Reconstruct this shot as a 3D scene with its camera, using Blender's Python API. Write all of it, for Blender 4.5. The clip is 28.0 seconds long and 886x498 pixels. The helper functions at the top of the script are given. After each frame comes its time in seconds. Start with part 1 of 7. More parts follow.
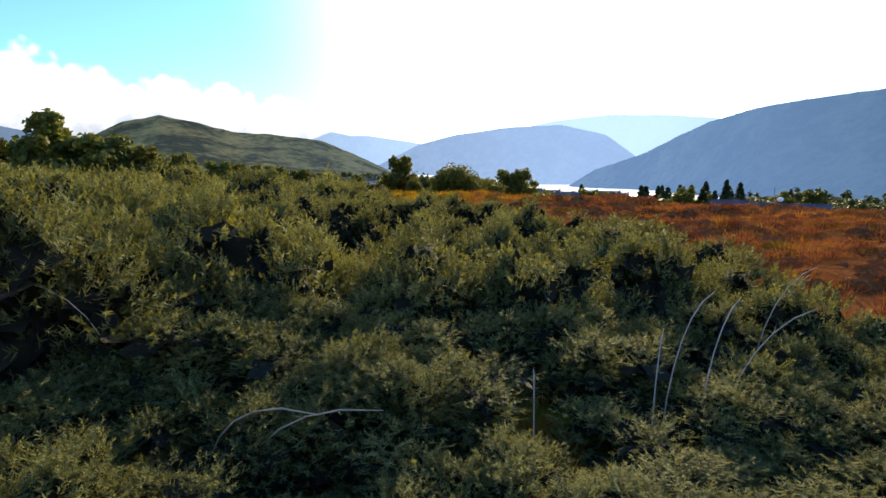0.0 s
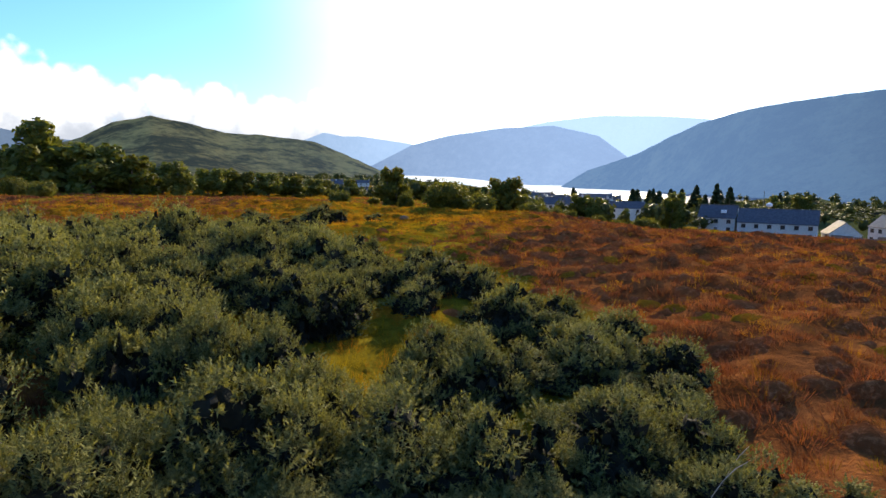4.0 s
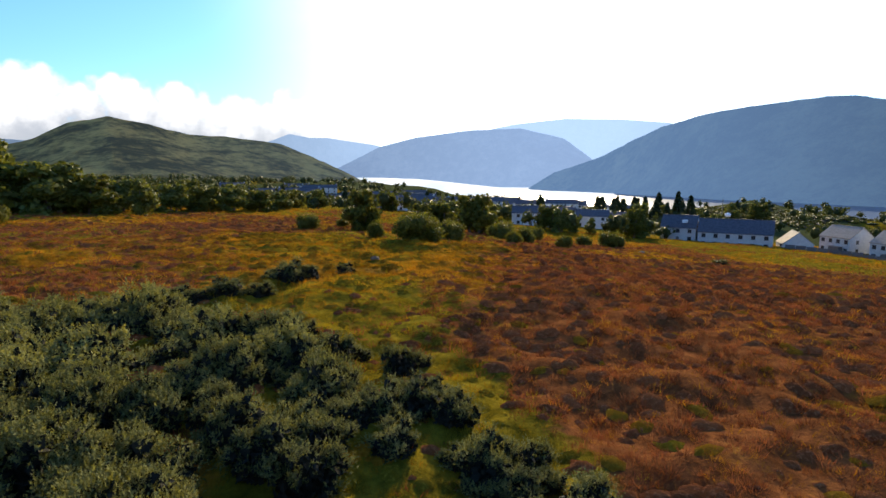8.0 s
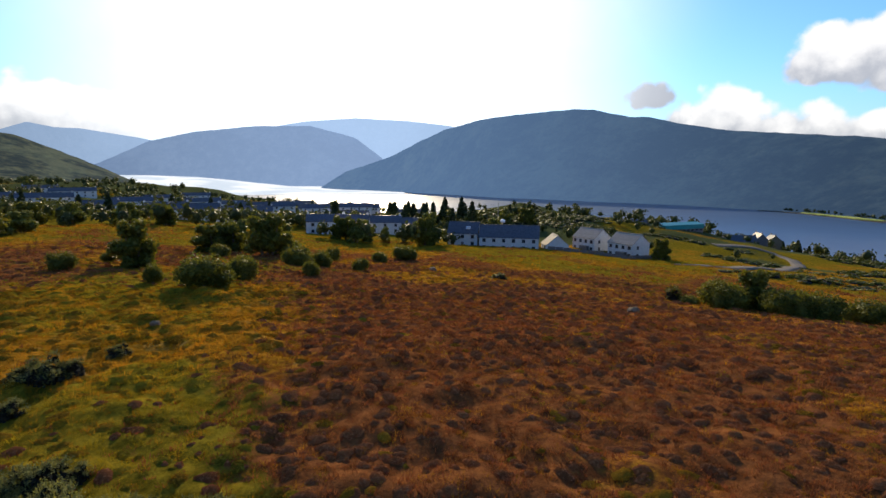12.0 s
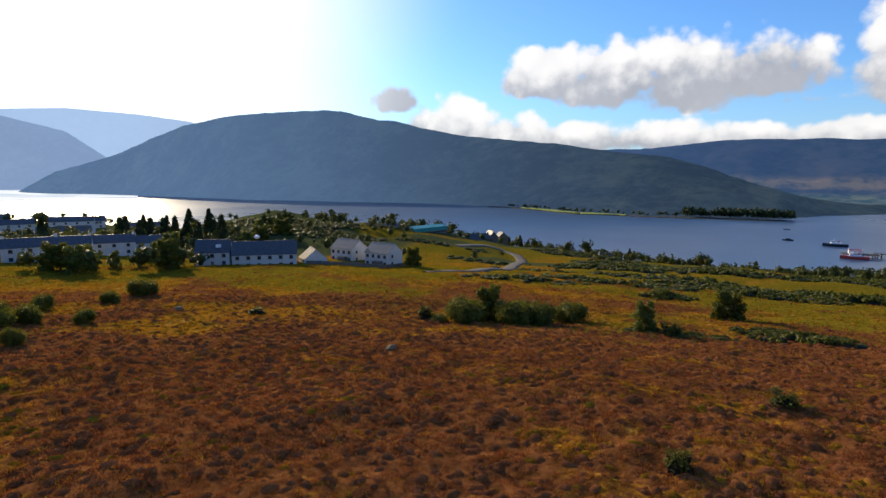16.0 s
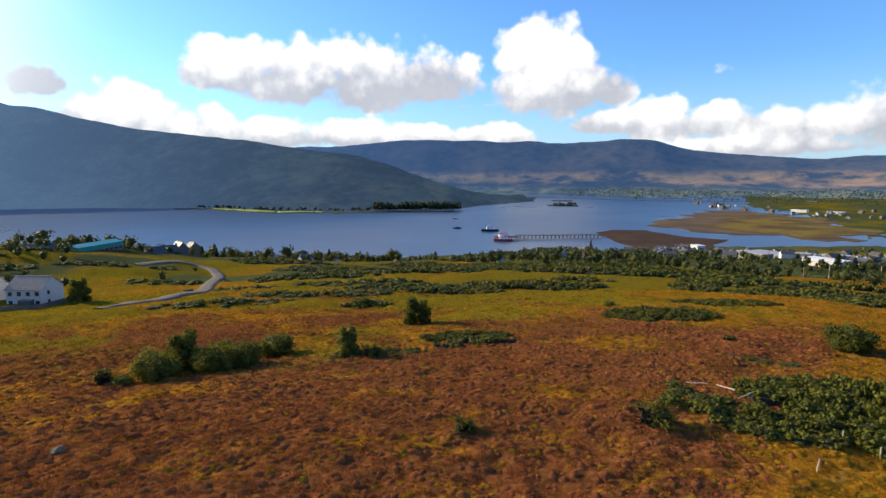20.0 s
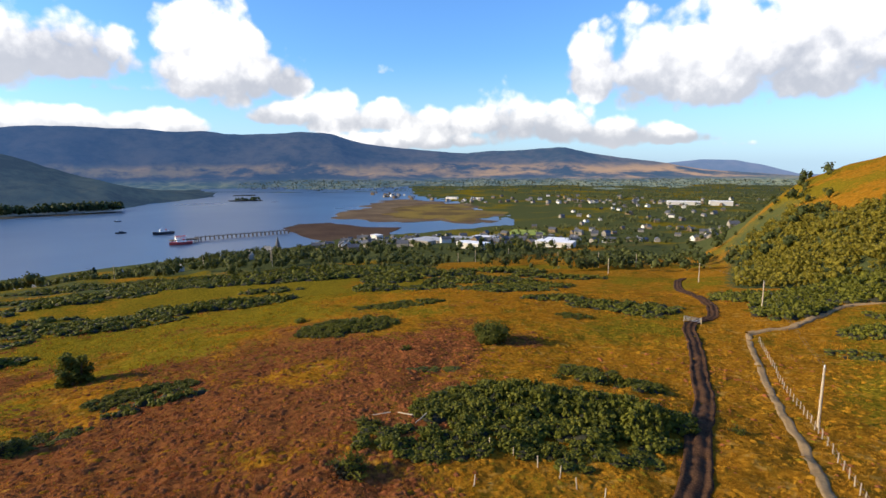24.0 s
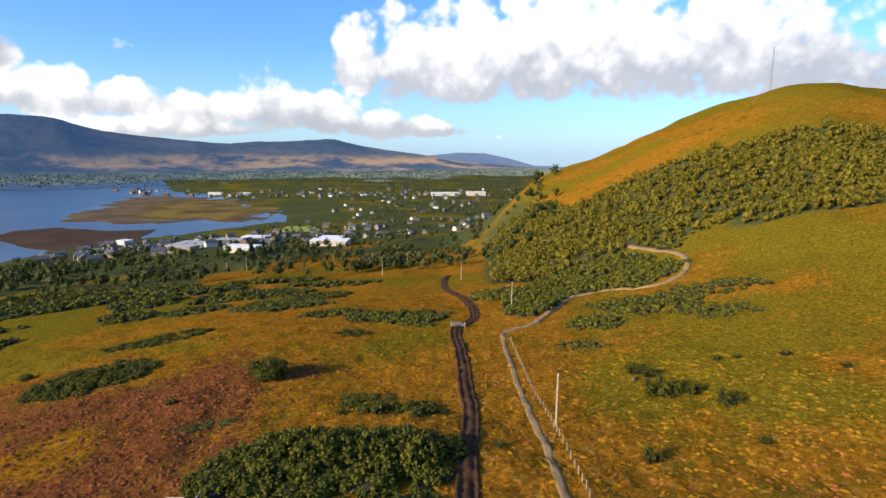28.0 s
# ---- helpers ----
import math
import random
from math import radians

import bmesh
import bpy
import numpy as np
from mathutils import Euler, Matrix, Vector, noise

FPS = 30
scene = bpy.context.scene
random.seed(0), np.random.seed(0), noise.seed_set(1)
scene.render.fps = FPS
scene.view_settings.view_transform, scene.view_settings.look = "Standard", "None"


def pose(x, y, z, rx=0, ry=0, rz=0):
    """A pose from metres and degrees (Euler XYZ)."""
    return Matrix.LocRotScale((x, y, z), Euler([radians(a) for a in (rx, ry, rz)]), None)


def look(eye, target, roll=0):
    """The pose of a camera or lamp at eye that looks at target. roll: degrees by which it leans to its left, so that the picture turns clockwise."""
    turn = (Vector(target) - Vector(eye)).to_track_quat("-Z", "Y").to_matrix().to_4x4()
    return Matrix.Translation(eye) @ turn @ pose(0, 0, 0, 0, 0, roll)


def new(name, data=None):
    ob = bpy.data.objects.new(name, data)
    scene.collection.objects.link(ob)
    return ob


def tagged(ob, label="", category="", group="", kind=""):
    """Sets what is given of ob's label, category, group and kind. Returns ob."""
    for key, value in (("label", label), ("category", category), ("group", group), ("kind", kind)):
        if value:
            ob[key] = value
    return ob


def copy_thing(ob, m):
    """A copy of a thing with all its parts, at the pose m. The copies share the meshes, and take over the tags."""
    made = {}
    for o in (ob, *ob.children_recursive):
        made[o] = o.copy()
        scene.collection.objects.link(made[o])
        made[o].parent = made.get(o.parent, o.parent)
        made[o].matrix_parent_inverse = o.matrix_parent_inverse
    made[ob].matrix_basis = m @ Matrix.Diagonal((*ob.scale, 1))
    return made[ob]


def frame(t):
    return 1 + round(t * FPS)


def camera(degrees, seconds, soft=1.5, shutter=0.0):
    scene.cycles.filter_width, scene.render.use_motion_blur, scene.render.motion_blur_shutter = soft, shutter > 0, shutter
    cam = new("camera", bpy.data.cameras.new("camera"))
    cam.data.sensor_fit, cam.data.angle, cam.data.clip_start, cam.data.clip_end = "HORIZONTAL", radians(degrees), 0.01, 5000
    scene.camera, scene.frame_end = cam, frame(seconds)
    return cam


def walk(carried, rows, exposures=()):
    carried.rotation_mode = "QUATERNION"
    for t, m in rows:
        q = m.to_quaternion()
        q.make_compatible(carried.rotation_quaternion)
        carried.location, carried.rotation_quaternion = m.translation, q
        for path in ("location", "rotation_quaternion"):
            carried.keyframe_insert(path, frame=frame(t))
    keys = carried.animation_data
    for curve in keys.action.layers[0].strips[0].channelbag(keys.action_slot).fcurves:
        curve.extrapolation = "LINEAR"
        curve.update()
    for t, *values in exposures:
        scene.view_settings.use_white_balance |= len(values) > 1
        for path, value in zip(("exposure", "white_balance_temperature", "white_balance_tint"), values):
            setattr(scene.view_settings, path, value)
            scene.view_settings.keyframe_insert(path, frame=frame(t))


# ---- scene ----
cam = camera(78.3, 28.0)
# seconds, x, y, z, yaw, pitch, roll
ROWS = [
    (0.0, -0.02, 0.02, 1.69, -2.51, -7.86, 0.16),
    (0.5, 0.05, -0.00, 1.87, -2.60, -7.81, 0.12),
    (1.0, 0.12, -0.04, 2.05, -2.76, -7.80, 0.09),
    (1.5, 0.19, -0.07, 2.23, -2.80, -7.79, 0.07),
    (2.0, 0.25, -0.11, 2.42, -3.09, -7.78, 0.07),
    (2.5, 0.25, -0.14, 2.61, -3.08, -7.81, 0.09),
    (3.0, 0.20, -0.17, 2.82, -3.10, -7.83, 0.10),
    (3.5, 0.13, -0.20, 3.03, -3.18, -7.83, 0.12),
    (5.5, 0.11, -0.30, 4.41, -3.45, -7.69, 0.04),
    (6.0, 0.05, -0.23, 4.82, -3.54, -7.67, 0.04),
    (6.5, 0.02, -0.17, 5.23, -3.62, -7.70, 0.04),
    (7.0, -0.01, -0.13, 5.63, -3.95, -7.68, 0.02),
    (7.5, -0.03, -0.10, 6.04, -4.85, -7.65, 0.04),
    (8.0, -0.05, -0.11, 6.44, -6.58, -7.65, 0.06),
    (8.5, -0.09, -0.15, 6.86, -8.24, -7.65, 0.06),
    (9.0, -0.12, -0.18, 7.32, -10.45, -7.64, 0.05),
    (9.5, -0.14, -0.17, 7.81, -13.48, -7.66, 0.06),
    (10.0, -0.12, -0.12, 8.32, -17.23, -7.69, -0.02),
    (10.5, -0.13, -0.03, 8.88, -20.77, -7.74, -0.10),
    (11.0, -0.13, 0.07, 9.48, -23.85, -7.76, -0.17),
    (11.5, -0.13, 0.17, 10.07, -25.87, -7.79, -0.32),
    (13.5, -0.11, 0.07, 12.46, -35.99, -7.71, -0.21),
    (14.0, -0.04, -0.02, 13.11, -38.95, -7.72, -0.29),
    (14.5, -0.02, -0.01, 13.75, -42.03, -7.72, -0.29),
    (15.0, 0.03, 0.07, 14.38, -45.64, -7.69, -0.28),
    (15.5, 0.09, 0.17, 15.02, -49.27, -7.69, -0.24),
    (16.0, 0.15, 0.23, 15.68, -53.18, -7.68, -0.25),
    (16.5, 0.17, 0.29, 16.37, -56.68, -7.72, -0.17),
    (17.0, 0.20, 0.33, 17.08, -60.16, -7.73, -0.11),
    (17.5, 0.24, 0.35, 17.81, -63.29, -7.78, -0.04),
    (18.0, 0.33, 0.35, 18.55, -66.95, -7.76, -0.01),
    (18.5, 0.48, 0.35, 19.30, -71.08, -7.77, 0.03),
    (19.0, 0.61, 0.34, 20.05, -75.96, -7.86, 0.05),
    (19.5, 0.74, 0.33, 20.83, -80.23, -7.95, 0.12),
    (20.0, 0.85, 0.28, 21.61, -84.26, -8.03, 0.15),
    (20.5, 0.98, 0.20, 22.40, -88.12, -8.12, 0.21),
    (22.5, 1.07, -0.37, 26.08, -102.85, -8.61, 0.33),
    (23.0, 1.17, -0.47, 27.08, -107.87, -8.74, 0.30),
    (23.5, 1.23, -0.52, 28.07, -112.51, -8.89, 0.29),
    (24.0, 1.23, -0.54, 29.05, -116.54, -9.02, 0.22),
    (24.5, 1.22, -0.57, 30.02, -119.50, -9.16, 0.19),
    (25.0, 1.25, -0.64, 31.05, -122.80, -9.26, 0.12),
    (25.5, 1.28, -0.73, 32.09, -125.83, -9.40, 0.05),
    (26.0, 1.32, -0.86, 33.15, -129.14, -9.52, -0.05),
    (26.5, 1.40, -1.01, 34.15, -132.43, -9.61, -0.11),
    (27.0, 1.50, -1.14, 35.07, -135.77, -9.69, -0.20),
    (27.5, 1.58, -1.22, 35.85, -137.94, -9.78, -0.25),
    (28.0, 1.64, -1.29, 36.56, -140.08, -9.93, -0.31),
]
# stops of exposure on the way
walk(cam, [(t, pose(x, y, z, 90 + pitch, roll, yaw)) for t, x, y, z, yaw, pitch, roll in ROWS], [(0.0, 0.92), (3.0, 0.84), (7.0, 0.72), (9.0, 0.56), (11.0, 0.38), (14.0, 0.17), (17.0, 0.26), (19.0, 0.46), (20.0, 0.52), (24.0, 0.60), (28.0, 0.58)])

# ---- sky and sun ----
SUN_AZ, SUN_EL = 19.0, 20.0
world = bpy.data.worlds.new("sky")
scene.world = world
world.use_nodes = True


class Nodes:
    """A short way to write node trees."""

    def __init__(self, tree):
        self.tree = tree
        tree.nodes.clear()

    def add(self, kind, **values):
        n = self.tree.nodes.new(kind)
        for k, v in values.items():
            n.inputs[k.replace("_", " ")].default_value = v
        return n

    def link(self, a, b):
        self.tree.links.new(a, b)

    def math(self, op, a, b=0.0, c=None):
        n = self.tree.nodes.new("ShaderNodeMath")
        n.operation = op
        for i, v in enumerate((a, b) if c is None else (a, b, c)):
            if isinstance(v, (int, float)):
                n.inputs[i].default_value = v
            else:
                self.link(v, n.inputs[i])
        return n.outputs[0]

    def mix(self, fac, a, b, blend="MIX"):
        n = self.tree.nodes.new("ShaderNodeMix")
        n.data_type, n.blend_type, n.clamp_factor = "RGBA", blend, True
        for i, v in ((0, fac), (6, a), (7, b)):
            if isinstance(v, (int, float)):
                n.inputs[i].default_value = v
            elif isinstance(v, tuple):
                n.inputs[i].default_value = (*v, 1)
            else:
                self.link(v, n.inputs[i])
        return n.outputs[2]

    def ramp(self, fac, lo, hi):
        n = self.tree.nodes.new("ShaderNodeMapRange")
        n.interpolation_type = "SMOOTHSTEP"
        n.inputs[1].default_value, n.inputs[2].default_value = lo, hi
        self.link(fac, n.inputs[0])
        return n.outputs[0]

    def noise(self, vector, scale, detail=3.0, rough=0.55):
        n = self.tree.nodes.new("ShaderNodeTexNoise")
        n.inputs["Scale"].default_value, n.inputs["Detail"].default_value = scale, detail
        n.inputs["Roughness"].default_value = rough
        if vector is not None:
            self.link(vector, n.inputs["Vector"])
        return n.outputs["Fac"]


# Clouds: bearing, height of the flat base, half width, height of the dome, in degrees, and how grey it is, or how thin if negative
CLOUDS = ((-38, 4, 9, 6.4, 0.1), (-31, 4, 7, 5.0, 0.25), (-25, 4, 6.5, 5.2, 0.2), (-19.5, 4, 6, 4.6, 0.3), (-8, 4, 14, 3.6, 0), (-55, 4, 10, 9, 0), (-75, 5, 12, 8, 0),
          (48.6, 7.2, 3.2, 2.2, 1.4), (51, 4.6, 3.2, 2.8, 0), (54.5, 4.4, 4.0, 4.0, 0), (60, 3.6, 6, 3.2, 0), (67, 3.4, 6, 2.2, 0.1), (74.5, 3.3, 6.5, 2.2, 0), (82, 3.2, 7, 1.9, 0.1), (89, 3.4, 5, 1.9, 0),
          (63, 9.2, 4.6, 3.4, 0), (70, 8.7, 6.5, 4.4, 0.25), (76.5, 8.5, 6, 5.2, 0.4), (83, 8.7, 5.5, 4.2, 0.5), (93.6, 8.6, 4.6, 6.4, 0), (97.5, 8.2, 4.2, 6.0, 0.1), (101, 7.8, 2.6, 3.6, 0.3),
          (101, 4.6, 4, 1.8, 0.2), (106, 4.3, 4.6, 2.9, 0), (111, 4.2, 4.4, 2.4, 0.1), (117, 3.6, 6, 2.5, 0), (123, 3.8, 5.0, 4.2, 0), (128, 3.2, 4.6, 3.0, 0.4), (134, 2.4, 5.5, 2.0, 0.5), (139.5, 2.2, 4, 1.2, 0.5), (114, 2.1, 10, 1.6, 0), (144.6, 1.6, 5.0, 0.8, -0.9),
          (131.6, 8.5, 3.2, 5.4, 0), (137, 8.1, 4.6, 6.6, 0), (143, 8.2, 5.6, 7.4, 0.1), (150, 8.8, 7, 8, 0), (158, 8.8, 7.5, 7.5, 0), (166, 8.4, 7.5, 7.5, 0.25), (173, 6.9, 5.5, 6.4, 0.55), (180, 6.0, 7, 6.4, 0.1),
          (118.8, 12.6, 5.0, 1.6, -1.1), (124.8, 13.5, 3.6, 1.6, -1.0), (104.2, 9.2, 3.0, 1.4, -1.0), (110.5, 9.0, 2.2, 1.2, -1.1), (46, 14.8, 2.4, 1.4, -1.1), (85, 6.6, 7, 1.0, -0.7), (133, 7.6, 6, 1.2, -0.8), (156, 8.0, 7, 1.4, -0.5), (210, 7, 13, 6, 0), (245, 8, 14, 7, 0))


def build_sky():
    n = Nodes(world.node_tree)
    sky = n.tree.nodes.new("ShaderNodeTexSky")
    sky.sky_type, sky.sun_disc = "NISHITA", False
    sky.sun_elevation, sky.sun_rotation = radians(SUN_EL), radians(SUN_AZ)
    sky.air_density, sky.dust_density, sky.ozone_density = 1.1, 0.6, 2.2
    way = n.add("ShaderNodeTexCoord").outputs["Generated"]
    xyz = n.add("ShaderNodeSeparateXYZ")
    n.link(way, xyz.inputs[0])
    x, y, z = xyz.outputs
    # bearings counted from 90 degrees, so that the seam lies behind the clouds
    az = n.math("WRAP", n.math("SUBTRACT", n.math("MULTIPLY", n.math("ARCTAN2", x, y), 57.29578), 90.0), 180.0, -180.0)
    el = n.math("MULTIPLY", n.math("ARCSINE", z), 57.29578)
    far, high, weight = None, None, None
    for a, base, w, h, grey in CLOUDS:
        d = n.math("MULTIPLY_ADD", az, 1 / w, -(a - 90) / w)
        v = n.math("MULTIPLY_ADD", el, 1 / h, -base / h)
        up = n.math("MAXIMUM", v, n.math("MULTIPLY", v, -2.0))
        q = n.math("MULTIPLY_ADD", up, up, n.math("MULTIPLY", d, d))
        if grey < 0:
            q = n.math("ADD", q, -grey)
        v = n.math("SUBTRACT", n.math("MINIMUM", n.math("MAXIMUM", v, -1.0), 2.0), 0.55 * max(grey, 0))
        k = n.math("EXPONENT", n.math("MULTIPLY", n.math("MINIMUM", q, 12.0), -2.2))
        weight = k if weight is None else n.math("ADD", weight, k)
        high = n.math("MULTIPLY", k, v) if high is None else n.math("MULTIPLY_ADD", k, v, high)
        far = q if far is None else n.math("SMOOTH_MIN", far, q, 0.35)
    high = n.math("DIVIDE", high, n.math("MAXIMUM", weight, 1e-9))
    puff = n.noise(way, 8.5, 8.0, 0.6)
    fine = n.noise(way, 34.0, 5.0, 0.6)
    billows = []
    for scale in (21.0, 52.0):
        cells = n.tree.nodes.new("ShaderNodeTexVoronoi")
        cells.feature = "SMOOTH_F1"
        cells.inputs["Scale"].default_value, cells.inputs["Smoothness"].default_value = scale, 0.25
        shift = n.add("ShaderNodeVectorMath")
        shift.operation = "MULTIPLY_ADD"
        grain = n.tree.nodes.new("ShaderNodeTexNoise")
        grain.inputs["Scale"].default_value = scale * 1.4
        n.link(way, grain.inputs["Vector"])
        n.link(grain.outputs["Color"], shift.inputs[0])
        shift.inputs[1].default_value = (0.5 / scale,) * 3
        n.link(way, shift.inputs[2])
        n.link(shift.outputs[0], cells.inputs["Vector"])
        billows.append(cells.outputs["Distance"])
    ragged = n.math("ADD", n.math("MULTIPLY", n.math("SUBTRACT", 0.42, billows[0]), 0.9), n.math("MULTIPLY", n.math("SUBTRACT", 0.42, billows[1]), 0.45))
    ragged = n.math("ADD", ragged, n.math("MULTIPLY", n.math("SUBTRACT", puff, 0.5), 1.9))
    body = n.math("ADD", n.math("SUBTRACT", 1.20, n.math("MINIMUM", far, 4.0)), ragged)
    mask = n.ramp(body, 0.05, 0.62)
    # lit heads over grey flat bases
    shade = n.math("SUBTRACT", 1.0, n.ramp(n.math("ADD", high, n.math("ADD", n.math("MULTIPLY", ragged, 0.55), n.math("MULTIPLY", n.math("SUBTRACT", fine, 0.5), 0.5))), -0.42, 0.50))
    # whitening towards the sun
    s = (math.sin(radians(SUN_AZ)) * math.cos(radians(SUN_EL)), math.cos(radians(SUN_AZ)) * math.cos(radians(SUN_EL)), math.sin(radians(SUN_EL)))
    dot = n.math("ADD", n.math("ADD", n.math("MULTIPLY", x, s[0]), n.math("MULTIPLY", y, s[1])), n.math("MULTIPLY", z, s[2]))
    glow = n.math("POWER", n.ramp(dot, math.cos(radians(37)), math.cos(radians(3))), 1.5)
    core = n.math("POWER", n.math("MAXIMUM", dot, 0.0), 70.0)
    sky_scaled = n.mix(1.0, sky.outputs[0], (SKY_TINT[0], SKY_TINT[1], SKY_TINT[2]), "MULTIPLY")
    veil = n.math("SUBTRACT", 1.0, n.ramp(el, -1.0, 11.0))
    sky_scaled = n.mix(n.math("MULTIPLY", veil, 0.50), sky_scaled, (4.6, 6.1, 8.2))
    bright = n.mix(n.math("MULTIPLY", n.math("ADD", n.math("MULTIPLY", fine, 0.2), 0.86), glow), sky_scaled, (10.3, 10.3, 10.3))
    bright = n.mix(core, bright, (16.0, 16.0, 16.0), "ADD")
    near = n.math("MINIMUM", n.math("MULTIPLY", glow, 2.2), 1.0)
    lit = n.mix(near, n.mix(n.math("MULTIPLY", billows[0], 0.6), (9.6, 9.3, 9.0), (7.0, 7.0, 7.1)), (11.0, 11.0, 11.0))
    dull = n.mix(near, n.mix(puff, (3.0, 3.2, 3.7), (5.2, 5.2, 5.5)), (8.6, 8.8, 9.2))
    cloud = n.mix(shade, lit, dull)
    out = n.mix(n.math("MULTIPLY", mask, 0.95), bright, cloud)
    bg = n.add("ShaderNodeBackground", Strength=0.10)
    n.link(out, bg.inputs["Color"])
    end = n.add("ShaderNodeOutputWorld")
    n.link(bg.outputs[0], end.inputs["Surface"])


SKY_TINT = (0.68, 1.10, 1.72)
build_sky()
sun = new("sun", bpy.data.lights.new("sun", "SUN"))
sun.data.energy, sun.data.angle, sun.data.color = 5.0, radians(0.6), (1.0, 0.81, 0.52)
sun.matrix_world = look((math.sin(radians(SUN_AZ)) * 100, math.cos(radians(SUN_AZ)) * 100, 100 * math.tan(radians(SUN_EL))), (0, 0, 0))

# ---- materials ----


def material(name, colours, scale=3.0, rough=0.85, bump=0.0, metal=0.0, spread=0.5, random_value=0.0, translucent=0.0, fine=8.0, specular=0.3):
    """Two or three colours mixed by noise at two scales, with fine relief."""
    m = bpy.data.materials.new(name)
    m.use_nodes = True
    n = Nodes(m.node_tree)
    where = n.add("ShaderNodeTexCoord").outputs["Object"]
    a = n.ramp(n.noise(where, scale), 0.5 - spread * 0.4, 0.5 + spread * 0.4)
    col = n.mix(a, colours[0], colours[1])
    b = n.noise(where, scale * fine, 4.0)
    if len(colours) > 2:
        col = n.mix(n.ramp(b, 0.45, 0.75), col, colours[2])
    else:
        col = n.mix(0.35, col, n.mix(b, (0.25, 0.25, 0.25), (0.75, 0.75, 0.75)), "OVERLAY")
    if random_value:
        hsv = n.add("ShaderNodeHueSaturation")
        rnd = n.add("ShaderNodeObjectInfo").outputs["Random"]
        n.link(n.math("ADD", n.math("MULTIPLY", rnd, random_value), 1 - random_value / 2), hsv.inputs["Value"])
        n.link(n.math("ADD", n.math("MULTIPLY", rnd, 0.03), 0.485), hsv.inputs["Hue"])
        n.link(col, hsv.inputs["Color"])
        col = hsv.outputs[0]
    p = n.add("ShaderNodeBsdfPrincipled", Roughness=rough, Metallic=metal)
    p.inputs["Specular IOR Level"].default_value = specular
    n.link(col, p.inputs["Base Color"])
    if bump:
        k = n.add("ShaderNodeBump", Strength=min(bump, 1.0), Distance=0.02 + 0.2 * bump)
        n.link(b, k.inputs["Height"])
        n.link(k.outputs[0], p.inputs["Normal"])
    shader = p.outputs[0]
    if translucent:
        tr = n.add("ShaderNodeBsdfTranslucent")
        n.link(n.mix(1.0, col, (1.3, 1.25, 0.5), "MULTIPLY"), tr.inputs["Color"])
        mixer = n.add("ShaderNodeMixShader", Fac=translucent)
        n.link(shader, mixer.inputs[1])
        n.link(tr.outputs[0], mixer.inputs[2])
        shader = mixer.outputs[0]
    end = n.add("ShaderNodeOutputMaterial")
    n.link(shader, end.inputs["Surface"])
    return m


def leafy(name, dark, light, translucent=0.3, rough=0.6, clump=0.5, share=0.3, gloss=0.12):
    """Foliage: every leaf or blade a little different."""
    m = bpy.data.materials.new(name)
    m.use_nodes = True
    n = Nodes(m.node_tree)
    geo = n.add("ShaderNodeNewGeometry")
    rnd = n.add("ShaderNodeObjectInfo").outputs["Random"]
    where = n.add("ShaderNodeTexCoord").outputs["Object"]
    k = n.math("ADD", n.math("MULTIPLY", geo.outputs["Random Per Island"], 0.85 - share), n.math("MULTIPLY", n.ramp(n.noise(where, clump, 2.0), 0.36, 0.64), share))
    col = n.mix(n.math("ADD", k, n.math("MULTIPLY", rnd, 0.15)), dark, light)
    p = n.add("ShaderNodeBsdfPrincipled", Roughness=rough)
    p.inputs["Specular IOR Level"].default_value = gloss
    n.link(col, p.inputs["Base Color"])
    tr = n.add("ShaderNodeBsdfTranslucent")
    n.link(n.mix(1.0, col, (1.5, 1.35, 0.5), "MULTIPLY"), tr.inputs["Color"])
    mixer = n.add("ShaderNodeMixShader", Fac=translucent)
    n.link(p.outputs[0], mixer.inputs[1])
    n.link(tr.outputs[0], mixer.inputs[2])
    end = n.add("ShaderNodeOutputMaterial")
    n.link(mixer.outputs[0], end.inputs["Surface"])
    return m


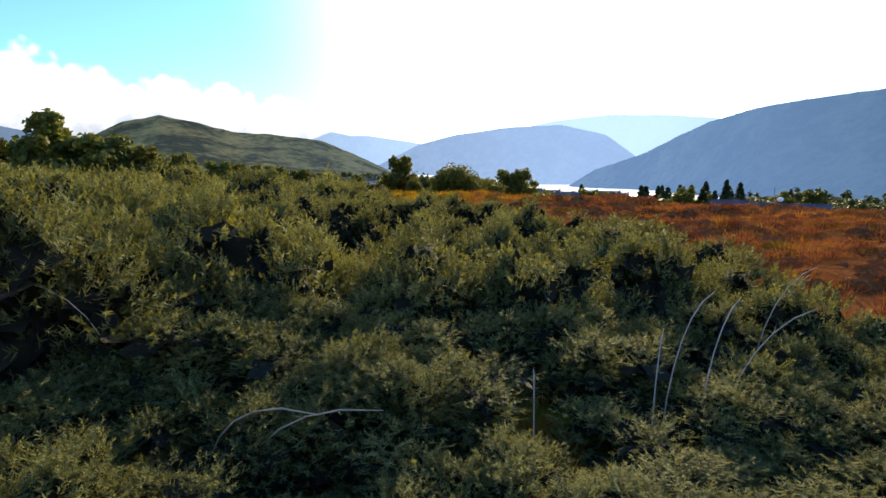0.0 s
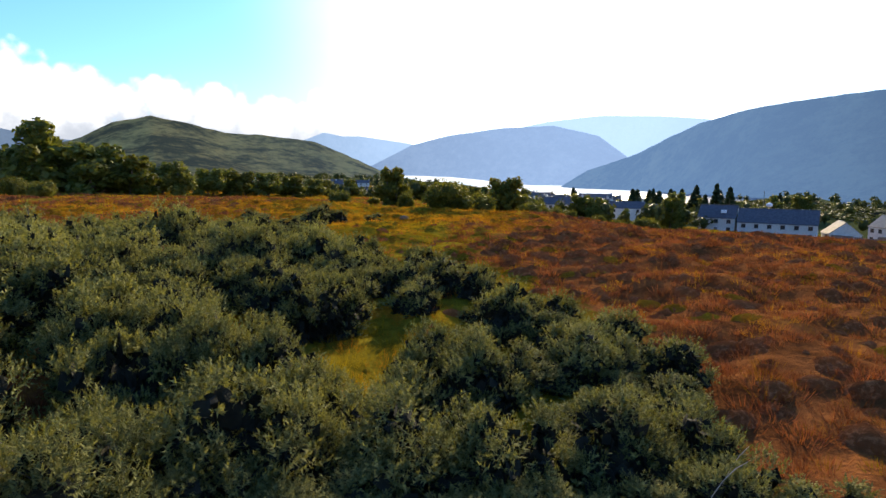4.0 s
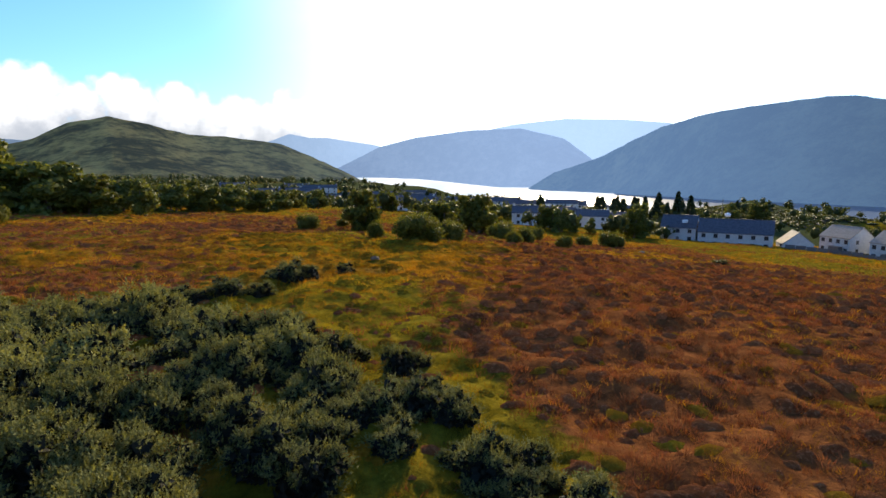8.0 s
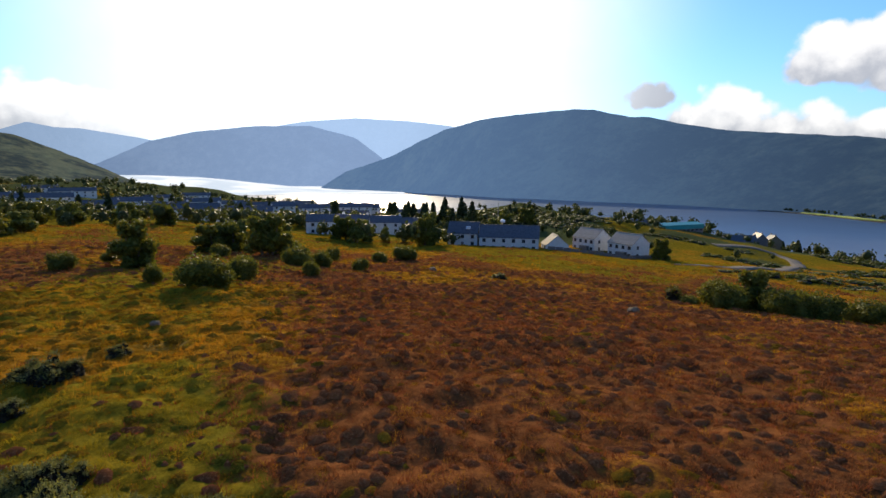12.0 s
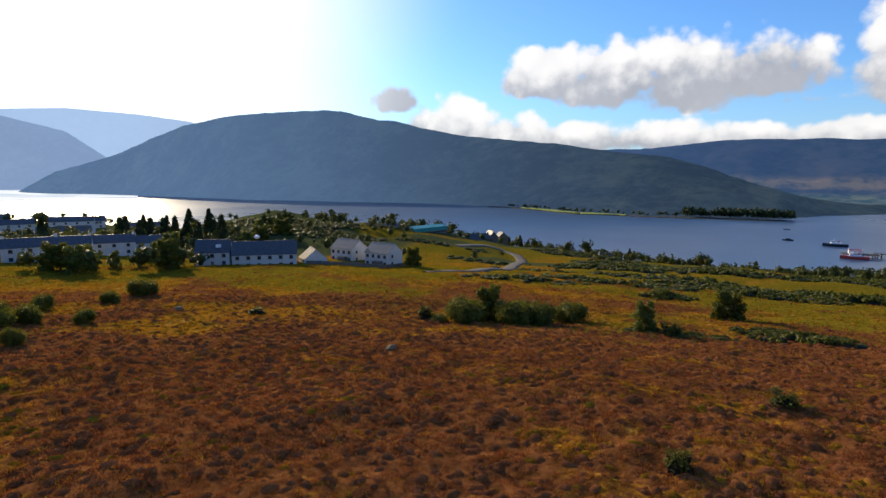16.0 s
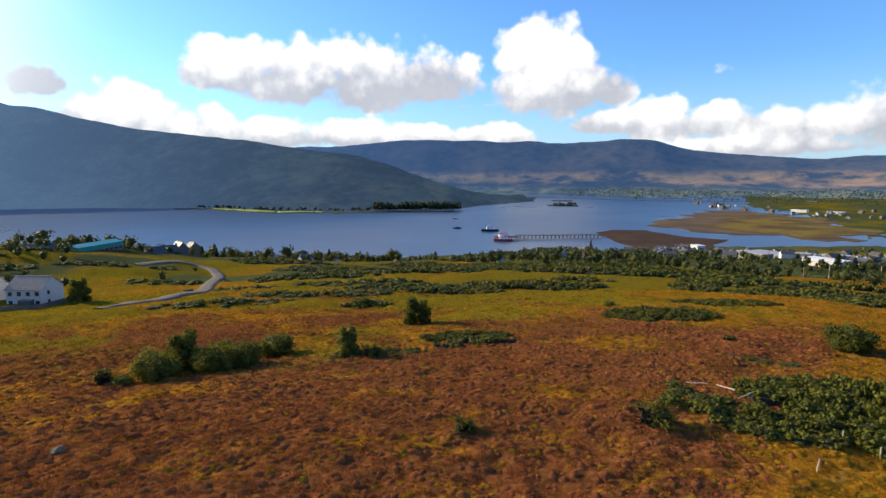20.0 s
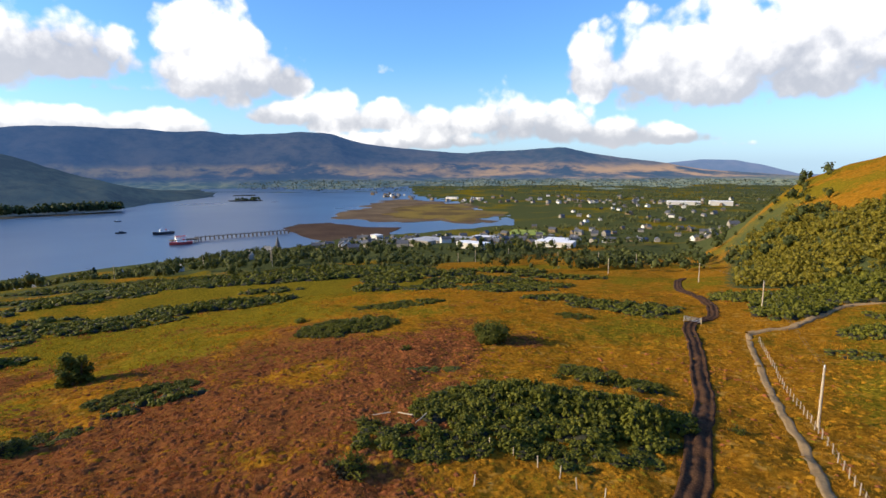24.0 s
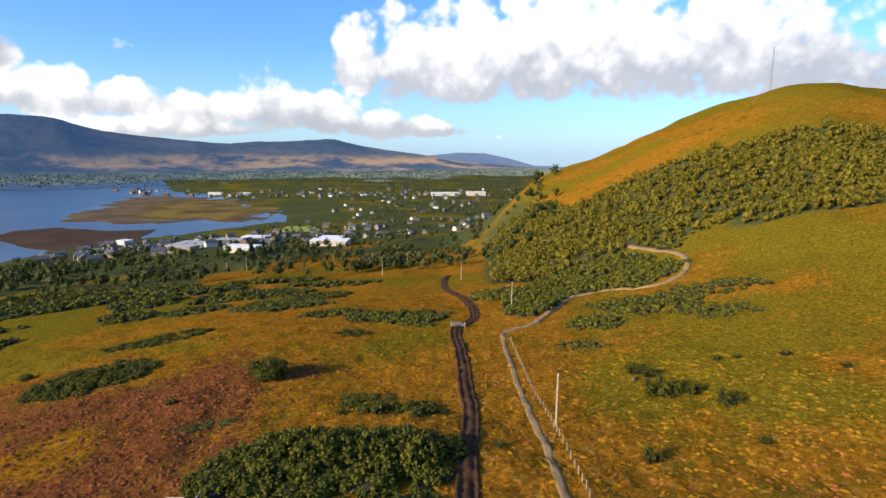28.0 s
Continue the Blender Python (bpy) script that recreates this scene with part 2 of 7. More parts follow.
def ground_material():
    """Moor: heather, straw-coloured grass and green, by what grows where."""
    m = bpy.data.materials.new("moor")
    m.use_nodes = True
    n = Nodes(m.node_tree)
    zones = n.add("ShaderNodeVertexColor")
    zones.layer_name = "zones"
    z = n.add("ShaderNodeSeparateColor")
    n.link(zones.outputs[0], z.inputs[0])
    where = n.add("ShaderNodeTexCoord").outputs["Object"]
    mid, fine, tiny = n.noise(where, 0.35, 4.0), n.noise(where, 1.3, 5.0, 0.65), n.noise(where, 9.0, 4.0, 0.7)
    soft = n.math("MULTIPLY", n.math("SUBTRACT", n.math("ADD", mid, fine), 1.0), 0.9)
    grass = n.mix(n.ramp(fine, 0.3, 0.7), (0.34, 0.158, 0.014), (0.15, 0.064, 0.006))
    heather = n.mix(n.ramp(fine, 0.3, 0.7), (0.205, 0.078, 0.025), (0.085, 0.032, 0.011))
    grass = n.mix(n.ramp(n.noise(where, 0.17, 5.0, 0.65), 0.50, 0.66), grass, n.mix(fine, (0.16, 0.105, 0.010), (0.075, 0.052, 0.006)))
    grass = n.mix(n.math("MULTIPLY", n.ramp(n.noise(where, 0.42, 5.0, 0.7), 0.54, 0.68), 0.8), grass, n.mix(fine, (0.47, 0.28, 0.062), (0.25, 0.14, 0.026)))
    grass = n.mix(n.math("MULTIPLY", n.ramp(n.noise(where, 0.8, 4.0, 0.7), 0.55, 0.70), 0.75), grass, (0.095, 0.046, 0.008))
    green = n.mix(n.ramp(fine, 0.3, 0.7), (0.212, 0.156, 0.014), (0.080, 0.063, 0.006))
    wood = n.mix(n.ramp(fine, 0.3, 0.7), (0.045, 0.058, 0.022), (0.085, 0.092, 0.034))
    col = n.mix(n.ramp(n.math("ADD", z.outputs[0], soft), 0.35, 0.65), grass, heather)
    col = n.mix(n.ramp(n.math("ADD", z.outputs[1], soft), 0.35, 0.65), col, green)
    col = n.mix(n.ramp(n.math("ADD", z.outputs[2], n.math("MULTIPLY", soft, 0.5)), 0.4, 0.6), col, wood)
    col = n.mix(0.45, col, n.mix(tiny, (0.12, 0.12, 0.12), (0.88, 0.88, 0.88)), "OVERLAY")
    p = n.add("ShaderNodeBsdfPrincipled", Roughness=0.95)
    p.inputs["Specular IOR Level"].default_value = 0.0
    n.link(col, p.inputs["Base Color"])
    cells = n.tree.nodes.new("ShaderNodeTexVoronoi")
    cells.inputs["Scale"].default_value = 0.9
    n.link(where, cells.inputs["Vector"])
    k = n.add("ShaderNodeBump", Strength=0.5, Distance=0.3)
    lump = n.math("SUBTRACT", 1.0, cells.outputs["Distance"])
    n.link(n.math("ADD", n.math("MULTIPLY", lump, 0.8), n.math("ADD", fine, n.math("MULTIPLY", tiny, 0.5))), k.inputs["Height"])
    n.link(k.outputs[0], p.inputs["Normal"])
    end = n.add("ShaderNodeOutputMaterial")
    n.link(p.outputs[0], end.inputs["Surface"])
    return m


def cushion(name, dark, light, tip, fuzz=9.0):
    """Low growth in hummocks: each a little different, speckled and rough."""
    m = bpy.data.materials.new(name)
    m.use_nodes = True
    n = Nodes(m.node_tree)
    geo = n.add("ShaderNodeNewGeometry")
    where = n.add("ShaderNodeTexCoord").outputs["Object"]
    broad, grain = n.noise(where, 0.22, 3.0), n.noise(where, fuzz, 4.0, 0.75)
    k = n.math("ADD", n.math("MULTIPLY", geo.outputs["Random Per Island"], 0.5), n.math("MULTIPLY", n.ramp(broad, 0.36, 0.64), 0.5))
    col = n.mix(k, dark, light)
    col = n.mix(n.ramp(grain, 0.46, 0.68), col, tip)
    d = n.add("ShaderNodeBsdfDiffuse", Roughness=1.0)
    n.link(col, d.inputs["Color"])
    b = n.add("ShaderNodeBump", Strength=0.9, Distance=0.10)
    n.link(grain, b.inputs["Height"])
    n.link(b.outputs[0], d.inputs["Normal"])
    end = n.add("ShaderNodeOutputMaterial")
    n.link(d.outputs[0], end.inputs["Surface"])
    return m


def water_material():
    m = bpy.data.materials.new("loch_water")
    m.use_nodes = True
    n = Nodes(m.node_tree)
    where = n.add("ShaderNodeTexCoord").outputs["Object"]
    a, b = n.noise(where, 0.004, 2.0, 0.5), n.noise(where, 0.0012, 2.0)
    p = n.add("ShaderNodeBsdfPrincipled", Metallic=0.0, IOR=1.33)
    p.inputs["Base Color"].default_value = (0.05, 0.085, 0.15, 1)
    n.link(n.math("ADD", n.math("MULTIPLY", n.ramp(n.math("ADD", n.math("MULTIPLY", a, 0.4), n.math("MULTIPLY", b, 0.6)), 0.3, 0.7), 0.08), 0.26), p.inputs["Roughness"])
    end = n.add("ShaderNodeOutputMaterial")
    n.link(p.outputs[0], end.inputs["Surface"])
    return m


def mountain_material(name, low, high, air, glow, sunlit_bands=0.0, grain=1.0):
    """Far hills behind kilometres of air: moor and woods, with the haze added as emission."""
    m = bpy.data.materials.new(name)
    m.use_nodes = True
    n = Nodes(m.node_tree)
    where = n.add("ShaderNodeTexCoord").outputs["Object"]
    a, b = n.noise(where, 0.0022 * grain, 6.0, 0.6), n.noise(where, 0.012 * grain, 5.0, 0.65)
    col = n.mix(n.ramp(n.math("ADD", n.math("MULTIPLY", a, 0.6), n.math("MULTIPLY", b, 0.4)), 0.4, 0.62), low, high)
    if sunlit_bands:
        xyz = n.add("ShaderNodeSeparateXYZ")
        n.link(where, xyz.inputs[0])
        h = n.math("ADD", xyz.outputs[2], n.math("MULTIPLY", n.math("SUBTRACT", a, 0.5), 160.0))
        # sunlight on the lower brown moors, put into the colour by height
        sunlit_belt = n.math("MULTIPLY", n.ramp(h, -62.0, -40.0), n.math("SUBTRACT", 1.0, n.ramp(h, 0.0, 45.0)))
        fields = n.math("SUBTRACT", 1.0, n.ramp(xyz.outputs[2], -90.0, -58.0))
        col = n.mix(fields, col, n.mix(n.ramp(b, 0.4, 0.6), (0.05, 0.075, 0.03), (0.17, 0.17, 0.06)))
        col = n.mix(n.math("MULTIPLY", sunlit_belt, n.math("MULTIPLY", n.ramp(n.math("ADD", n.math("MULTIPLY", a, 0.75), n.math("MULTIPLY", b, 0.25)), 0.42, 0.56), sunlit_bands)), col, (0.36, 0.22, 0.075))
    d = n.add("ShaderNodeBsdfDiffuse", Roughness=1.0)
    n.link(col, d.inputs["Color"])
    k = n.add("ShaderNodeBump", Strength=0.6, Distance=14.0)
    n.link(b, k.inputs["Height"])
    n.link(k.outputs[0], d.inputs["Normal"])
    # haze put in as emission, stronger towards the sun's bearing
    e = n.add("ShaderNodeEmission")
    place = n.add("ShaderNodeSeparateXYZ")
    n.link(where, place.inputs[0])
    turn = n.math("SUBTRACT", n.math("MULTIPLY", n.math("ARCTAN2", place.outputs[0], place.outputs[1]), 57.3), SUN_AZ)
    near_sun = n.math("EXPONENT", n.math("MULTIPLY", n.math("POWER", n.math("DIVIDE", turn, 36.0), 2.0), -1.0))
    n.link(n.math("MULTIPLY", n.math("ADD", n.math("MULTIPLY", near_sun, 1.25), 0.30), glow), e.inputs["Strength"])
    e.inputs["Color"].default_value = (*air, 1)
    s = n.add("ShaderNodeAddShader")
    n.link(d.outputs[0], s.inputs[0])
    n.link(e.outputs[0], s.inputs[1])
    end = n.add("ShaderNodeOutputMaterial")
    n.link(s.outputs[0], end.inputs["Surface"])
    return m


MOOR, LOCH = ground_material(), water_material()
BARK = material("bark", ((0.09, 0.07, 0.05), (0.16, 0.13, 0.10)), 6, 0.9, 0.3)
GORSE = leafy("gorse_sprigs", (0.026, 0.036, 0.013), (0.29, 0.285, 0.100), 0.28, 0.7, gloss=0.04)
# twigs and dry foliage, darkened to near black for the shade inside bushes
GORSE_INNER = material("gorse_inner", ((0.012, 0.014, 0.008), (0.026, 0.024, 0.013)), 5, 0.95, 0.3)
LEAF = leafy("birch_leaves", (0.046, 0.064, 0.016), (0.22, 0.235, 0.055), 0.36)
BUSH_LEAF = leafy("willow_leaves", (0.036, 0.050, 0.010), (0.175, 0.172, 0.030), 0.34)
CONIFER = leafy("conifer_needles", (0.018, 0.03, 0.014), (0.06, 0.08, 0.03), 0.15)
HEATHER = leafy("heather_sprigs", (0.085, 0.029, 0.014), (0.35, 0.120, 0.053), 0.18, 0.7, 1.1, 0.6, 0.0)
HEATHER_HUMP = cushion("heather_cushion", (0.135, 0.045, 0.016), (0.29, 0.097, 0.032), (0.38, 0.150, 0.058))
STRAW_HUMP = cushion("straw_cushion", (0.12, 0.062, 0.007), (0.33, 0.157, 0.013), (0.42, 0.210, 0.022))
GREEN_HUMP = cushion("green_cushion", (0.09, 0.068, 0.007), (0.23, 0.155, 0.012), (0.30, 0.208, 0.020))
STRAW = leafy("straw_grass", (0.11, 0.058, 0.006), (0.48, 0.220, 0.022), 0.3, 0.7, 0.22, 0.6, 0.0)
GREEN = leafy("green_grass", (0.070, 0.058, 0.006), (0.33, 0.242, 0.018), 0.3, 0.7, 0.22, 0.6, 0.0)
HARL = material("white_harling", ((0.52, 0.50, 0.47), (0.62, 0.60, 0.56)), 2, 0.9, 0.15, fine=20)
SLATE = material("grey_slate", ((0.06, 0.065, 0.08), (0.10, 0.105, 0.12)), 1.5, 0.55, 0.2, fine=6)
PALE_TILE = material("pale_roof_tiles", ((0.27, 0.225, 0.175), (0.35, 0.295, 0.235)), 1.5, 0.9, 0.2)
TEAL = material("teal_sheeting", ((0.01, 0.20, 0.20), (0.015, 0.26, 0.25)), 0.6, 0.45, 0.05)
DARK_GLASS = material("window_glass", ((0.02, 0.025, 0.03), (0.035, 0.04, 0.05)), 1, 0.08, 0.0, specular=0.6)
TRIM = material("painted_trim", ((0.10, 0.09, 0.09), (0.16, 0.14, 0.13)), 3, 0.6)
POLE_WOOD = material("weathered_pole", ((0.34, 0.27, 0.19), (0.46, 0.38, 0.28)), 4, 0.85, 0.2)
GRAVEL = material("pale_gravel", ((0.24, 0.160, 0.078), (0.32, 0.220, 0.115), (0.16, 0.105, 0.050)), 1.2, 0.95, 0.4, fine=12, specular=0.05)
MUD = material("churned_peat", ((0.032, 0.017, 0.010), (0.07, 0.036, 0.020), (0.12, 0.065, 0.036)), 0.9, 0.95, 0.5, fine=7, specular=0.05)
TARMAC = material("grey_tarmac", ((0.12, 0.105, 0.09), (0.17, 0.15, 0.125)), 1.0, 0.95, 0.1, specular=0.05)
ROCK = material("lichened_granite", ((0.17, 0.125, 0.075), (0.24, 0.18, 0.115), (0.10, 0.075, 0.045)), 2.5, 0.95, 0.4, specular=0.05)
MUDFLAT = material("tidal_mud", ((0.055, 0.034, 0.023), (0.085, 0.055, 0.036)), 0.02, 0.95, 0.0, spread=0.6, specular=0.03)
SALTMARSH = material("salt_marsh", ((0.20, 0.14, 0.032), (0.09, 0.058, 0.028), (0.15, 0.115, 0.028)), 0.010, 0.95, 0.0, spread=0.25, fine=4.0, specular=0.03)
FIELD = material("sunlit_pasture", ((0.20, 0.26, 0.03), (0.28, 0.32, 0.05)), 0.02, 0.9)
STEEL = material("galvanised_steel", ((0.40, 0.41, 0.42), (0.50, 0.51, 0.52)), 5, 0.45, 0.0, metal=0.8)
RED_PAINT = material("red_paint", ((0.42, 0.05, 0.05), (0.50, 0.08, 0.07)), 1, 0.5)
SHIP_WHITE = material("white_paint", ((0.75, 0.75, 0.75), (0.82, 0.82, 0.82)), 1, 0.5)
SHIP_DARK = material("dark_hull_paint", ((0.02, 0.025, 0.04), (0.04, 0.045, 0.06)), 1, 0.5)
PIER = material("pier_timber", ((0.07, 0.055, 0.045), (0.12, 0.10, 0.08)), 1, 0.9, 0.2)

# ---- mesh helpers ----


def mesh_of(name, verts, faces, mat, smooth_faces=False):
    """A mesh from arrays: verts (n, 3), faces (m, 3 or 4)."""
    verts, faces = np.asarray(verts, np.float32), np.asarray(faces, np.int32)
    me = bpy.data.meshes.new(name)
    k = faces.shape[1]
    me.vertices.add(len(verts))
    me.vertices.foreach_set("co", verts.ravel())
    me.loops.add(faces.size)
    me.loops.foreach_set("vertex_index", faces.ravel())
    me.polygons.add(len(faces))
    me.polygons.foreach_set("loop_start", np.arange(0, faces.size, k, dtype=np.int32))
    me.polygons.foreach_set("loop_total", np.full(len(faces), k, np.int32))
    if smooth_faces:
        me.polygons.foreach_set("use_smooth", np.ones(len(faces), bool))
    me.materials.append(mat)
    me.update(calc_edges=True)
    me.validate()
    return me


def part(name, data, mat, parent, label="", m=None):
    """Links a bmesh, or a mesh, as one object under a thing or a part."""
    if isinstance(data, bmesh.types.BMesh):
        me = bpy.data.meshes.new(name)
        data.to_mesh(me)
        data.free()
        me.materials.append(mat)
        data = me
    ob = new(name, data)
    if parent is not None:
        ob.parent = parent
    if m is not None:
        ob.matrix_basis = m
    if label:
        ob["label"] = label
    return ob


def box(sx, sy, sz, x=0, y=0, z=0, bevel=0.0):
    """A box that stands on z."""
    bm = bmesh.new()
    bmesh.ops.create_cube(bm, size=1)
    bmesh.ops.scale(bm, vec=(sx, sy, sz), verts=bm.verts)
    bmesh.ops.translate(bm, vec=(x, y, z + sz / 2), verts=bm.verts)
    if bevel:
        bmesh.ops.bevel(bm, geom=bm.edges[:], offset=bevel, segments=1, affect="EDGES")
    return bm


def tube(points, radii, sides=7):
    """A tapered tube along points, closed at its ends: verts and faces."""
    pts = [Vector(p) for p in points]
    verts, faces = [], []
    for i, p in enumerate(pts):
        d = (pts[min(i + 1, len(pts) - 1)] - pts[max(i - 1, 0)]).normalized()
        side = d.cross(Vector((0.31, 0.95, 0.05))).normalized()
        up = d.cross(side)
        for k in range(sides):
            a = 2 * math.pi * k / sides
            verts.append(p + radii[i] * (math.cos(a) * side + math.sin(a) * up))
    for i in range(len(pts) - 1):
        for k in range(sides):
            a, b = i * sides + k, i * sides + (k + 1) % sides
            faces.append((a, b, b + sides, a + sides))
    return [tuple(v) for v in verts], faces


def tube_bm(points, radii, sides=7):
    verts, faces = tube(points, radii, sides)
    bm = bmesh.new()
    vs = [bm.verts.new(v) for v in verts]
    for f in faces:
        bm.faces.new([vs[i] for i in f])
    bm.faces.new(vs[:sides][::-1])
    bm.faces.new(vs[-sides:])
    return bm


# ---- the lie of the land ----
WATER = -100.0


def hash2(i, j, s):
    h = (i * 374761393 + j * 668265263 + s * 974711) & 0x7FFFFFFF
    h = ((h ^ (h >> 13)) * 1274126177) & 0x7FFFFFFF
    return ((h ^ (h >> 16)) & 0xFFFF) / 65535.0


def value_noise(x, y, s=0):
    """Smooth noise from -1 to 1 on arrays."""
    i, j = np.floor(x).astype(np.int64), np.floor(y).astype(np.int64)
    u, v = x - i, y - j
    u, v = u * u * (3 - 2 * u), v * v * (3 - 2 * v)
    a, b = hash2(i, j, s), hash2(i + 1, j, s)
    c, d = hash2(i, j + 1, s), hash2(i + 1, j + 1, s)
    return 2 * ((a * (1 - u) + b * u) * (1 - v) + (c * (1 - u) + d * u) * v) - 1


def fbm(x, y, octaves=4, s=0):
    total, size = 0.0, 1.0
    for k in range(octaves):
        total = total + size * value_noise(x * 2 ** k + 17.3 * k, y * 2 ** k - 9.1 * k, s + k)
        size *= 0.5
    return total


def smooth(a, b, v):
    t = np.clip((v - a) / (b - a), 0, 1)
    return t * t * (3 - 2 * t)


def bearing(x, y):
    """Degrees clockwise from +y, from -120 to 240."""
    a = np.degrees(np.arctan2(x, y))
    return np.where(a < -120, a + 360, a)


# Cubic slope of the moor and its knolls and hollows: x, y, radius, height
SLOPE = (3.90, -6.24, 0.02, -6.08, 0.23, -0.01, 1.62, 0.80, -0.89, -0.64)
KNOLLS = ((0, -200, 80, 15.7), (69, -34, 56, 4.8), (150, -90, 80, 5.8), (60, 110, 73, -1.7), (-80, 120, 80, -1.3), (-40, 20, 45, -2.4), (78, -76, 68, -9.0), (40, 150, 80, -6.2), (76, 49, 61, -1.7), (0, -150, 80, -9.4), (0, 0, 30, -1.2), (93, -144, 80, -6.9), (20, -68, 54, -1.5), (-62, 97, 70, -3.4), (86, -115, 80, 3.7), (-30, -30, 44, -1.6), (88, -92, 74, 2.5), (135, 20, 77, -4.5), (49, -198, 80, -5.5), (60, -153, 80, 1.6), (143, 134, 20, -1.8))
# Heights of the farther ground along bearings, at these distances
REACH = (250, 400, 600, 850, 1150, 1500, 2200)
RADIALS = {
    -120: (12, 20, 35, 50, 70, 90, 110), -80: (4, 8, 15, 25, 40, 60, 80), -40: (-3, -6, -6, -5, 0, 10, 20), -20: (-5, -9, -10, -5, 0, 0, 0),
    -5: (-9, -14, -13, -3, -10, -60, -112), 0: (-10, -15, -16, -7, -45, -100, -112), 6: (-12, -18, -20, -16, -70, -112, -112), 12: (-14, -20, -25, -32, -104, -112, -112), 20: (-16, -22, -28, -60, -112, -112, -112), 28: (-18, -20, -40, -85, -112, -112, -112),
    36: (-18, -9, -40, -92, -112, -112, -112), 46: (-20, -20, -55, -100, -112, -112, -112), 53: (-23, -25, -55, -103, -112, -112, -112),
    60: (-27, -36, -70, -108, -112, -112, -112), 80: (-25, -47, -80, -108, -112, -112, -112), 95: (-23, -44, -70, -103, -112, -112, -112),
    105: (-22, -44, -66, -97, -106, -106, -105), 115: (-22, -44, -64, -95, -104, -103, -99), 122: (-22, -44, -63, -92, -101, -99, -98),
    130: (-23, -43, -62, -90, -98, -98, -97), 140: (-22, -40, -58, -86, -96, -96, -96), 150: (-15, -26, -45, -78, -95, -95, -95),
    160: (-2, 10, 0, -40, -80, -90, -90), 180: (14, 30, 20, 0, -10, -10, -10), 240: (12, 20, 35, 50, 70, 90, 110)}
# Skyline of the grassy hill beside the path: bearing, height
HILL = ((140, -60), (146, -8), (149.7, 14), (152.5, 25), (155.3, 33), (158.9, 49), (162.8, 64), (165.6, 72), (169.6, 81), (172.5, 85), (175, 84), (178, 78), (190, 60), (215, 30), (240, 10))


def land(x, y):
    """Height of the ground, without its small relief."""
    r, az = np.hypot(x, y), bearing(x, y)
    u, v = np.clip(x, -260, 300) / 100, np.clip(y, -260, 300) / 100
    terms = (1, u, v, u * u, u * v, v * v, u ** 3, u * u * v, u * v * v, v ** 3)
    near = sum(k * t for k, t in zip(SLOPE, terms))
    for kx, ky, kr, kh in KNOLLS:
        near = near + kh * np.exp(-((x - kx) ** 2 + (y - ky) ** 2) / kr ** 2)
    keys = sorted(RADIALS)
    cols = np.stack([np.interp(az, keys, [RADIALS[k][i] for k in keys]) for i in range(len(REACH))])
    far = cols[0]
    for i in range(len(REACH) - 1):
        far = far + (cols[i + 1] - cols[i]) * np.clip((r - REACH[i]) / (REACH[i + 1] - REACH[i]), 0, 1)
    start = np.interp(az, (-15, 5), (115, 170))
    z = near + (far - near) * smooth(0, 1, (r - start) / 130)
    # the grassy hill
    top = np.interp(az, [h[0] for h in HILL], [h[1] for h in HILL])
    foot = np.interp(az, (140, 150, 165, 180, 240), (330, 230, 190, 190, 190))
    crest = 470.0
    t = np.clip((r - foot) / (crest - foot), 0, 1)
    back = smooth(0, 1, (r - crest) / 500)
    lift = (0.45 * t + 0.55 * smooth(0, 1, t)) * (1 - back)
    on = smooth(138, 150, az) * (r > foot)
    z = z + np.maximum(top - z, 0) * lift * on
    return z


def relief(x, y):
    """Hummocks and tussocks."""
    r = np.hypot(x, y)
    big = 0.45 * fbm(x / 14, y / 14, 3, 5) * smooth(10, 40, r)
    small = 0.24 * fbm(x / 1.9, y / 1.9, 2, 9) * (1 - smooth(150, 260, r))
    far = 3.0 * fbm(x / 60, y / 60, 3, 21) * smooth(220, 420, r) * smooth(WATER + 6, WATER + 30, land(x, y))
    return big + small + far


def ground(x, y):
    x, y = np.asarray(x, float), np.asarray(y, float)
    return land(x, y) + relief(x, y)


def ground_at(x, y):
    return float(ground(np.array([x]), np.array([y]))[0])


# ---- ground, water and far hills ----


def blob(x, y, cx, cy, rx, ry, turn=0.0):
    """1 inside a soft uneven patch, 0 outside."""
    c, s = math.cos(radians(turn)), math.sin(radians(turn))
    u, v = ((x - cx) * c + (y - cy) * s) / rx, (-(x - cx) * s + (y - cy) * c) / ry
    return 1 - smooth(0.55, 1.25, np.hypot(u, v) + 0.25 * fbm(x / 9, y / 9, 2, 31))


